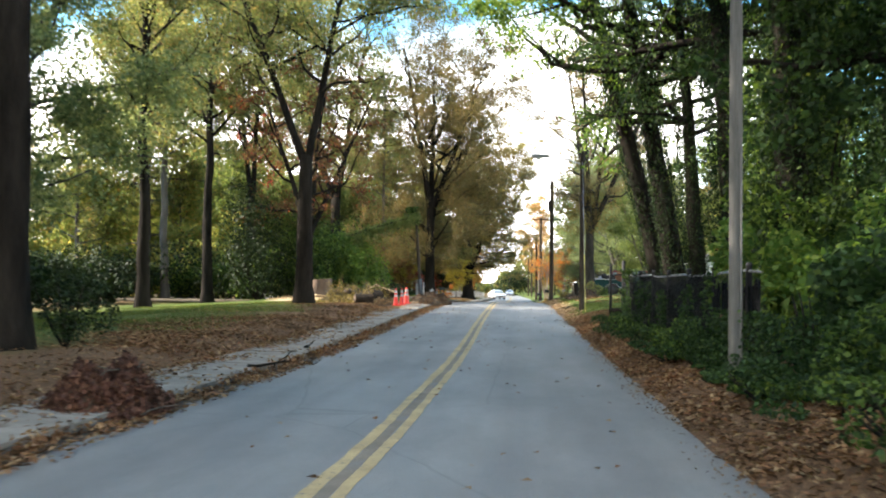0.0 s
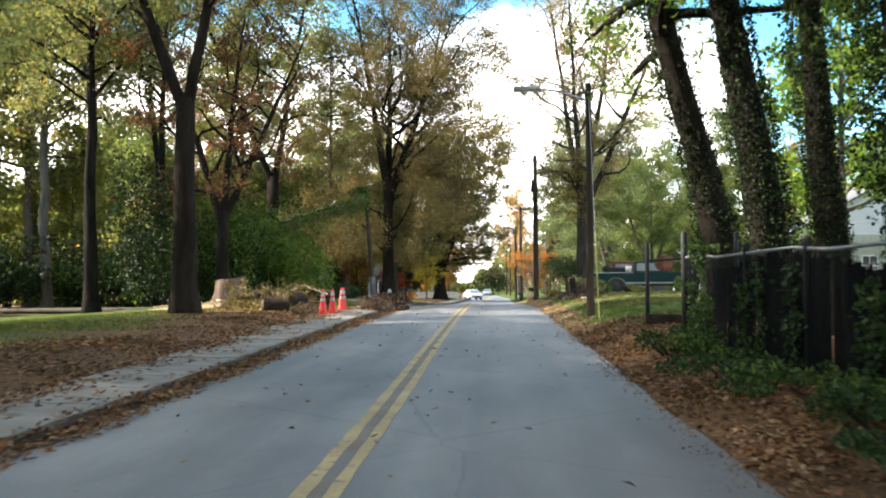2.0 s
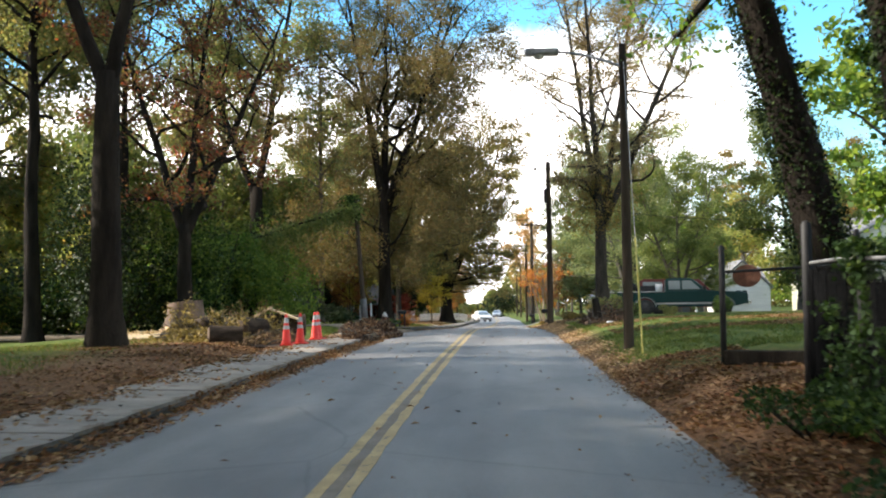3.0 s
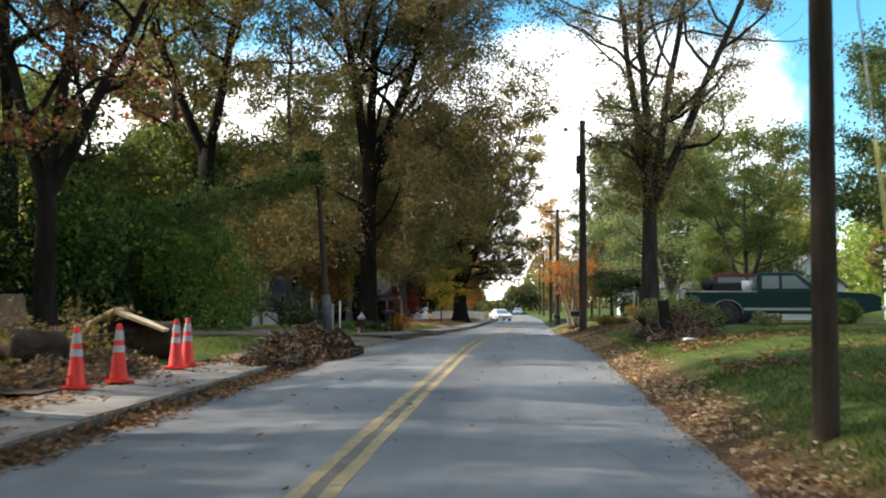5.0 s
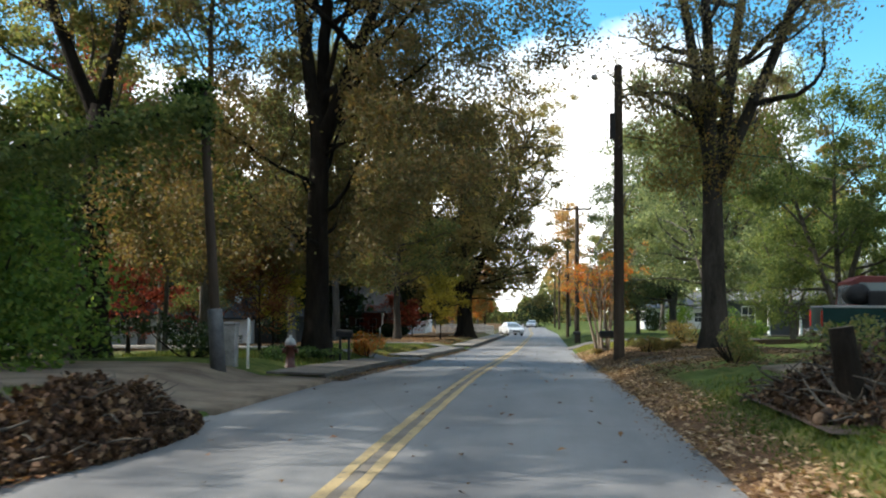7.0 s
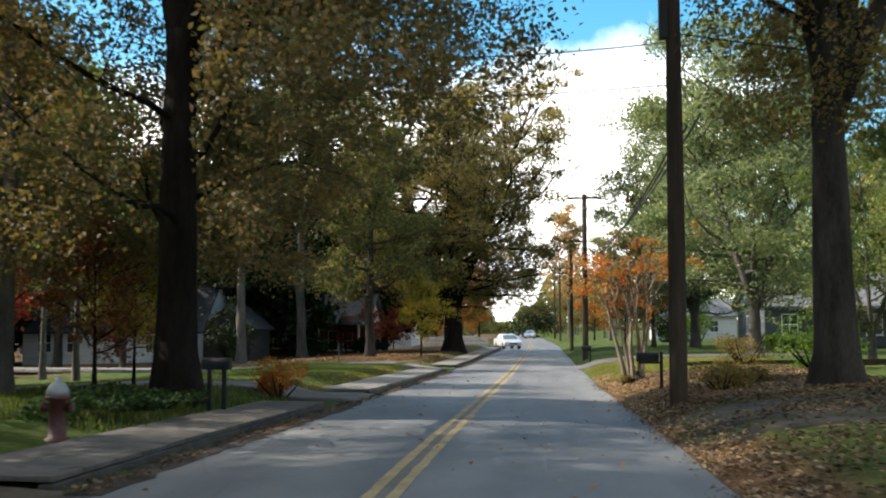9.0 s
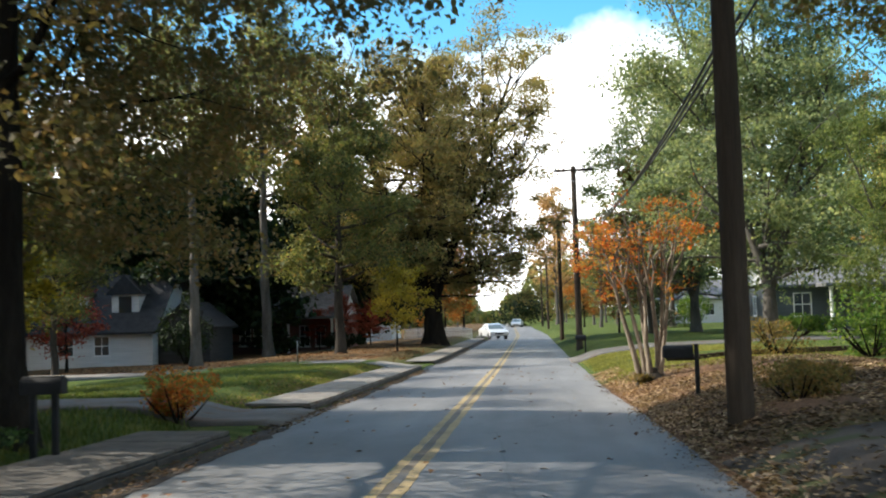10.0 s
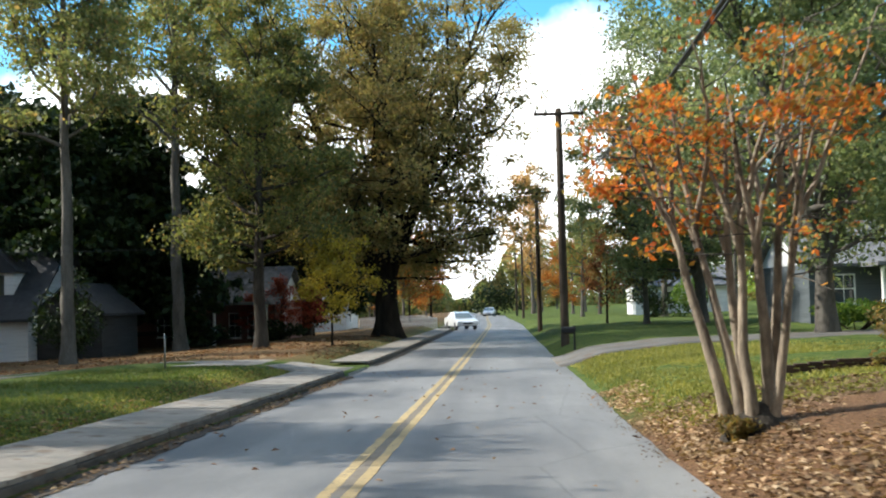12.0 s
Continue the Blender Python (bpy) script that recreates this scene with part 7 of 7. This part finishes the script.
def house(label, at, w, d, h, rise, walls, roof, front, side=(), ridge="x", porch=None, chimney=False, door=None, overhang=0.4):
    """A gabled house: front wall at y=0 facing -y, w wide, d deep. front and side list the windows (x0, x1, z0, z1)."""
    e = thing("house", label, "house", at)
    holes = list(front) + ([door] if door else [])
    part("wall", wall_mesh("front", w, h, holes, walls), e)
    part("wall", wall_mesh("back", w, h, [], walls), e, at=pose(w, d, 0, 0, 0, 180))
    for q in front:
        window_in(e, *q, Matrix())
    right = pose(w, 0.2, 0, 0, 0, 90)
    left = pose(0, d - 0.2, 0, 0, 0, -90)
    for m in (right, left):
        part("wall", wall_mesh("side", d - 0.4, h, list(side), walls), e, at=m)
        for q in side:
            window_in(e, *q, m)
    if door:
        dm = part("door", (boxes((door[0] + 0.04, door[1] - 0.04, 0.06, 0.11, door[2], door[3] - 0.04), bevel=0.006), M_DOOR), e, "dark front door")
        part("door_handle", (lathe([(0.025, 0), (0.03, 0.03), (0.02, 0.05)], 10, pose(door[1] - 0.16, 0.06, 1.0, 90, 0, 0)), M_CHROME), dm)
    o, t = overhang, 0.14
    bm = bmesh.new()
    if ridge == "x":
        prof = [(-o, h - o * rise / (d / 2)), (d / 2, h + rise), (d + o, h - o * rise / (d / 2))]
        ends = ((-o, 0), (w + o, 0))
        pt = lambda a, p, k: (a, p[0], p[1] + k)
    else:
        prof = [(-o, h - o * rise / (w / 2)), (w / 2, h + rise), (w + o, h - o * rise / (w / 2))]
        ends = ((-o, 0), (d + o, 0))
        pt = lambda a, p, k: (p[0], a, p[1] + k)
    ring = [[bm.verts.new(pt(a, p, t)) for p in prof] + [bm.verts.new(pt(a, p, 0.0)) for p in prof[::-1]] for a, _ in ends]
    for i in range(6):
        j = (i + 1) % 6
        bm.faces.new((ring[0][i], ring[0][j], ring[1][j], ring[1][i]))
    for r in ring:
        bm.faces.new((r[0], r[1], r[4], r[5]))
        bm.faces.new((r[1], r[2], r[3], r[4]))
    bmesh.ops.recalc_face_normals(bm, faces=bm.faces)
    rf = part("roof", (bm, roof), e)
    for a in ((0.02, 0.2), ((w if ridge == "x" else d) - 0.2, (w if ridge == "x" else d) - 0.02)):
        bm = bmesh.new()
        tri = [(0.05, h), ((d if ridge == "x" else w) / 2, h + rise - 0.04), ((d if ridge == "x" else w) - 0.05, h)]
        vs = [[bm.verts.new((k, p[0], p[1]) if ridge == "x" else (p[0], k, p[1])) for p in tri] for k in a]
        bm.faces.new(vs[0][::-1])
        bm.faces.new(vs[1])
        for i in range(3):
            bm.faces.new((vs[0][i], vs[0][(i + 1) % 3], vs[1][(i + 1) % 3], vs[1][i]))
        bmesh.ops.recalc_face_normals(bm, faces=bm.faces)
        part("gable", (bm, M_DARKSIDE if walls is M_DARKSIDE else M_SIDING), e, "" if walls is M_DARKSIDE else "white painted gable")
    if chimney:
        part("chimney", (boxes((w * 0.3, w * 0.3 + 0.7, d * 0.55, d * 0.55 + 0.6, h, h + rise + 0.9), bevel=0.02), M_BRICKWALL), rf, "brick chimney")
    if porch:
        x0, x1, dep = porch
        part("porch_floor", (boxes((x0, x1, -dep, -0.01, -0.6, 0.12), bevel=0.02), M_KERB), e)
        part("porch_roof", (boxes((x0 - 0.25, x1 + 0.25, -dep - 0.3, -0.01, h - 0.22, h - 0.03), bevel=0.02), roof), e)
        n = max(2, int((x1 - x0) / 1.9) + 1)
        for i in range(n):
            x = x0 + 0.12 + (x1 - x0 - 0.24) * i / (n - 1)
            part("porch_column", (lathe([(0.13, 0.12), (0.13, 0.22), (0.1, 0.24), (0.09, h - 0.36), (0.13, h - 0.33), (0.13, h - 0.22)], 14, Matrix.Translation((x, -dep + 0.15, 0))), M_TRIM), e, "white porch column")
    return e


W1, W2 = (1.0, 2.0, 0.9, 2.2), (3.0, 4.0, 0.9, 2.2)
white_house = house("white clapboard house with two white dormers in its grey roof", stand(-34.6, 129.5), 12.0, 8.5, 2.5, 3.6, M_SIDING, M_ROOF_DARK, [W1, W2, (6.2, 7.2, 0.9, 2.1), (8.4, 9.4, 0.9, 2.1)], [(2.0, 2.9, 0.9, 2.1), (5.0, 5.9, 0.9, 2.1)], chimney=True)
for x in (2.4, 6.6, 10.0):
    dormer = part("dormer", (boxes((x - 0.85, x + 0.85, 1.0, 3.6, 2.9, 4.75), bevel=0.01), M_SIDING), white_house, "white dormer", Matrix())
    bm = bmesh.new()
    vs = [[bm.verts.new((x + u, y, z)) for u, z in ((-1.1, 4.65), (0, 5.75), (1.1, 4.65), (1.1, 4.55), (-1.1, 4.55))] for y in (0.8, 3.9)]
    for k in range(5):
        bm.faces.new((vs[0][k], vs[0][(k + 1) % 5], vs[1][(k + 1) % 5], vs[1][k]))
    bm.faces.new(vs[0][::-1])
    bm.faces.new(vs[1])
    bmesh.ops.recalc_face_normals(bm, faces=bm.faces)
    part("dormer_roof", (bm, M_ROOF_DARK), dormer)
    part("dormer_window", (boxes((x - 0.4, x + 0.4, 0.96, 0.995, 3.35, 4.45)), M_PANE), dormer, "small dormer window")
house("low dark garage with a grey gable beside the white house", stand(-22.6, 130.5), 3.2, 5.0, 2.3, 1.3, M_DARKSIDE, M_ROOF_DARK, [], ridge="y", overhang=0.3)
house("dark brick house with white windows and a columned porch", stand(-27.5, 147.0), 13.0, 9.0, 2.9, 2.2, M_BRICKWALL, M_ROOF, [(1.2, 2.2, 0.8, 2.2), (5.4, 6.3, 0.75, 2.25), (6.45, 7.35, 0.75, 2.25), (10.0, 10.8, 0.6, 2.2), (11.2, 12.0, 0.6, 2.2)], [(2.0, 3.0, 0.9, 2.1)], porch=(9.4, 12.9, 1.8), door=(8.3, 9.25, 0.12, 2.2), chimney=True)
house("white gabled house with a pale roof further back", stand(-22.0, 174.0), 8.0, 8.0, 3.4, 2.6, M_SIDING, M_ROOF, [W1, (5.0, 6.0, 0.9, 2.2)], [(2, 3, 0.9, 2.1)], ridge="y")
house("low grey house with a white columned porch in tree shade", stand(13.4, 128.0), 12.0, 9.0, 2.7, 2.0, M_GREYSIDE, M_ROOF, [(1.0, 2.0, 0.9, 2.2), (6.0, 7.0, 0.9, 2.2), (9.0, 10.0, 0.9, 2.2)], [(3.0, 4.0, 0.9, 2.1)], porch=(2.4, 11.5, 2.2), door=(4.4, 5.35, 0.12, 2.2))
house("small white house behind round bushes", stand(12.6, 184.0), 9.0, 7.0, 2.8, 1.8, M_SIDING, M_ROOF, [W1, W2, (6.0, 7.0, 0.9, 2.2)], [(2, 3, 0.9, 2.1)])
M_SAGEWALL = surface("pale sage-cream boards", (0.3, 0.31, 0.24), (0.48, 0.48, 0.39), 1.5, 30, 0.75, 0.3, 0.01, (9, 9, 0.3))
house("pale sage cottage with white gables and windows", stand(18.4, 83.0), 12.0, 9.0, 3.5, 3.3, M_SAGEWALL, M_ROOF, [(0.9, 1.8, 0.8, 2.3), (4.5, 5.5, 0.9, 2.2), (7.6, 8.5, 0.9, 2.2)], [(1.2, 2.1, 0.8, 2.3), (4.6, 5.5, 0.8, 2.3)], ridge="y")
house("small white outbuilding with a steep gable behind the round trees", stand(16.2, 106.0), 4.2, 5.0, 2.3, 1.9, M_SIDING, M_ROOF, [(1.5, 2.5, 0.9, 2.0)], ridge="y", overhang=0.2)

# white picket fence past the spreading oak
pick_fence = thing("picket_fence", "low white picket fence past the spreading oak", "fence", Matrix())
picket_me = slab_mesh("picket", 0.09, 0.025, 0.95, M_TRIM, 0.006)
rail_me = slab_mesh("rail", 6.6, 0.04, 0.09, M_TRIM, 0.004)
for i in range(44):
    x = -12.2 + i * 0.15
    part("picket", picket_me, pick_fence, at=pose(x, 170.0, float(ground_z(x, 170.0)) + 0.95))
for z in (0.3, 0.72):
    part("rail", rail_me, pick_fence, at=pose(-9.0, 170.035, float(ground_z(-9.0, 170)) + z))

# ---- fallen leaves and grass, far too many to count ----
def scatter(name, label, mat, count, xr, yr, size, seed, lift=0.012, density=None, category="leaves", surface_z=None, flat=3.0):
    rng = np.random.default_rng(seed)
    x, y = rng.uniform(*xr, size=count), rng.uniform(*yr, size=count)
    if density is not None:
        keep = rng.uniform(size=count) < density(x, y)
        x, y = x[keep], y[keep]
    z = (ground_z(x, y) if surface_z is None else surface_z(x, y)) + lift + np.abs(rng.normal(size=len(x))) * 0.015
    c = leaf_quads(rng, np.stack([x, y, z], -1), size, flat)
    return tagged(new(name, quads_mesh(name, c, mat)), label, category, kind="stuff")


def patch(x, y, s=0.8, seed=0.0):
    return np.clip(0.55 + 0.45 * np.sin(x * 1.7 * s + seed) * np.sin(y * 0.9 * s + seed * 2) + 0.35 * np.sin(y * 2.3 * s - x + seed), 0.18, 1)


edge_r = lambda y: ROAD_R + drift(y)
scatter("fallen_leaves", "brown and orange leaves along the right edge of the street", L_LITTER, 76000, (1.45, 3.9), (-2, 40), 0.082, 301, 0.03,
        lambda x, y: np.clip((x - edge_r(y) + 0.12) * 4, 0, 1) * patch(x, y))
scatter("fallen_leaves", "curled tan leaves gathered at the lawn's edge", L_TAN, 52000, (1.35, 3.0), (39, 100), 0.085, 302, 0.03,
        lambda x, y: np.clip((x - edge_r(y) + 0.12) * 4, 0, 1) * np.clip(1.25 - 1.6 * (x - edge_r(y)), 0, 1) * patch(x, y, 0.8, 1))
scatter("road_grit", "fine brown grit and leaf crumbs along the asphalt edge", L_DRY, 26000, (1.2, 1.85), (0, 100), 0.04, 311, 0.0,
        lambda x, y: np.clip((x - edge_r(y) + 0.5) * 2, 0, 1) ** 2 * patch(x, y, 0.9, 9), category="grit", surface_z=lambda x, y: road_z(y) + 0.006)
scatter("fallen_leaves", "brown leaves strewn over the bed below the myrtle", L_DRY, 52000, (1.9, 7.0), (68, 95), 0.085, 303, 0.03, lambda x, y: patch(x, y, 0.7, 2) * np.interp(y, [68, 78, 80], [0.35, 0.5, 1.0]))
scatter("fallen_leaves", "brown leaves in a patch on the lawn", L_LITTER, 21000, (2.8, 12), (47, 58), 0.1, 304, 0.03, lambda x, y: np.clip(patch(x, y, 0.5, 3) * 1.3 - 0.4, 0, 1))
gut = lambda x, y: road_z(y) + 0.01
scatter("fallen_leaves", "leaves and twigs lying in the gutter", L_LITTER, 26000, (-4.4, -3.75), (-2, 57), 0.08, 305, 0.0,
        lambda x, y: np.clip((-3.8 - x + drift(y)) * 2.4, 0, 1) * patch(x, y, 1.0, 4), surface_z=gut)
scatter("fallen_leaves", "leaves lying in the gutter further on", L_DRY, 4200, (-4.5, -4.05), (70, 108), 0.07, 306, 0.0, lambda x, y: patch(x, y, 1.0, 5) * 0.8, surface_z=gut)
scatter("fallen_leaves", "carpet of russet leaves on the lawn", L_LITTER, 110000, (-13, -5.35), (2, 50), 0.09, 307, 0.025,
        lambda x, y: np.clip((x + 9.5 + 1.5 * np.sin(y * 0.3)) * 0.5, 0.06, 1) * patch(x, y, 0.6, 6))
scatter("fallen_leaves", "scattered leaves on the sidewalk", L_LITTER, 2200, (-5.5, -4.45), (0, 56), 0.09, 308, 0.0, lambda x, y: patch(x, y, 1.2, 7) ** 3, surface_z=lambda x, y: road_z(y) + np.interp(y, [0, 25, 42, 400], [0.09, 0.09, 0.15, 0.15]) + 0.035)
scatter("fallen_leaves", "russet leaves creeping over the sidewalk from the lawn", L_LITTER, 12000, (-5.75, -4.95), (0, 56), 0.085, 313, 0.0, lambda x, y: np.clip((-4.95 - x + drift(y)) * 1.7, 0, 1) * patch(x, y, 0.7, 4), surface_z=lambda x, y: road_z(y) + np.interp(y, [0, 25, 42, 400], [0.1, 0.1, 0.15, 0.15]) + 0.035)
scatter("fallen_leaves", "curled tan leaves under the crape myrtle", L_TAN, 17000, (1.7, 6.5), (79.5, 92), 0.08, 316, 0.035, lambda x, y: patch(x, y, 0.8, 5) * np.clip(1.5 - (x - 1.7) / 4, 0.3, 1))
rng_c = np.random.default_rng(315)
scatter("fallen_leaves", "leaves heaped against the kerb face", L_LITTER, 9000, (-4.4, -4.18), (-2, 57), 0.08, 314, 0.0, lambda x, y: patch(x, y, 0.8, 6), surface_z=lambda x, y: road_z(y) + rng_c.uniform(0, 1, len(np.atleast_1d(x))) * np.clip((-4.1 - x + drift(y)) * 0.4, 0.01, 0.11), flat=0.8)
scatter("fallen_leaves", "single leaves blown onto the asphalt", L_LITTER, 420, (-4.2, 1.5), (0, 110), 0.09, 309, 0.0, surface_z=lambda x, y: road_z(y) + 0.035)
scatter("fallen_leaves", "brown leaves under the lawn trees", L_LITTER, 12000, (-26, -6.0), (112.6, 142), 0.14, 310, 0.03, lambda x, y: patch(x, y, 0.3, 8))


def blades(name, label, count, xr, yr, h, seed, density=None, mat=None):
    rng = np.random.default_rng(seed)
    x, y = rng.uniform(*xr, size=count), rng.uniform(*yr, size=count)
    if density is not None:
        k = rng.uniform(size=count) < density(x, y)
        x, y = x[k], y[k]
    n = len(x)
    base = np.stack([x, y, ground_z(x, y) - 0.005], -1)
    a = rng.uniform(0, 6.28, n)
    side = np.stack([np.cos(a), np.sin(a), np.zeros(n)], -1) * 0.014
    tip = base + np.stack([rng.normal(size=n) * 0.03, rng.normal(size=n) * 0.03, h * rng.uniform(0.5, 1.2, n)], -1)
    c = np.stack([base - side, base + side, tip + side * 0.25, tip - side * 0.25], 1)
    return tagged(new(name, quads_mesh(name, c, mat or L_GRASS)), label, "grass", kind="stuff")


blades("grass", "short green lawn grass beside the street", 150000, (1.9, 14), (40, 66), 0.06, 401, lambda x, y: np.clip((x - 1.9) * 1.4, 0, 1) * np.clip(1.6 - (x - 2.5) / 6, 0.3, 1) * np.clip(patch(x, y, 0.45, 3) * 1.5 - 0.1, 0.1, 1))
blades("grass", "dry yellow-green grass by the driveway", 52000, (1.75, 9), (92.5, 110.8), 0.06, 402, lambda x, y: np.clip((x - 1.7) * 2.5, 0, 1) * np.clip(1.4 - (x - 2) / 6, 0.3, 1), L_STRAW)
blades("grass", "short lawn grass behind the sidewalk", 60000, (-15, -5.6), (88, 109), 0.06, 403, lambda x, y: np.clip((-5.5 - x) * 1.2, 0, 1) * np.clip(1.3 + (x + 5.6) / 8, 0.3, 1) * np.clip(patch(x, y, 0.4, 5) * 1.6 - 0.1, 0.15, 1))
blades("grass", "straw-coloured grass along the sidewalk", 16000, (-7.6, -5.6), (87, 109), 0.05, 407, lambda x, y: np.clip(1.2 + (x + 5.6) / 1.4, 0, 1), L_STRAW)
scatter("fallen_leaves", "brown leaves at the lawn's edge by the sidewalk", L_LITTER, 3500, (-7.0, -5.55), (87, 109), 0.08, 312, 0.03, lambda x, y: np.clip(1.2 + (x + 5.6) / 1.2, 0, 1) * patch(x, y, 0.9, 2))
blades("grass", "lawn grass showing between the leaves", 26000, (-18, -7.5), (24, 50), 0.08, 404, lambda x, y: np.clip((-7.0 - x) * 0.35, 0, 1))
blades("grass", "rough grass round the hydrant", 7000, (-11, -5.6), (74.5, 84), 0.14, 405)
blades("grass", "bright strip of lawn grass beyond the leaf pile", 16000, (-13, -5.7), (55.5, 62), 0.06, 406)
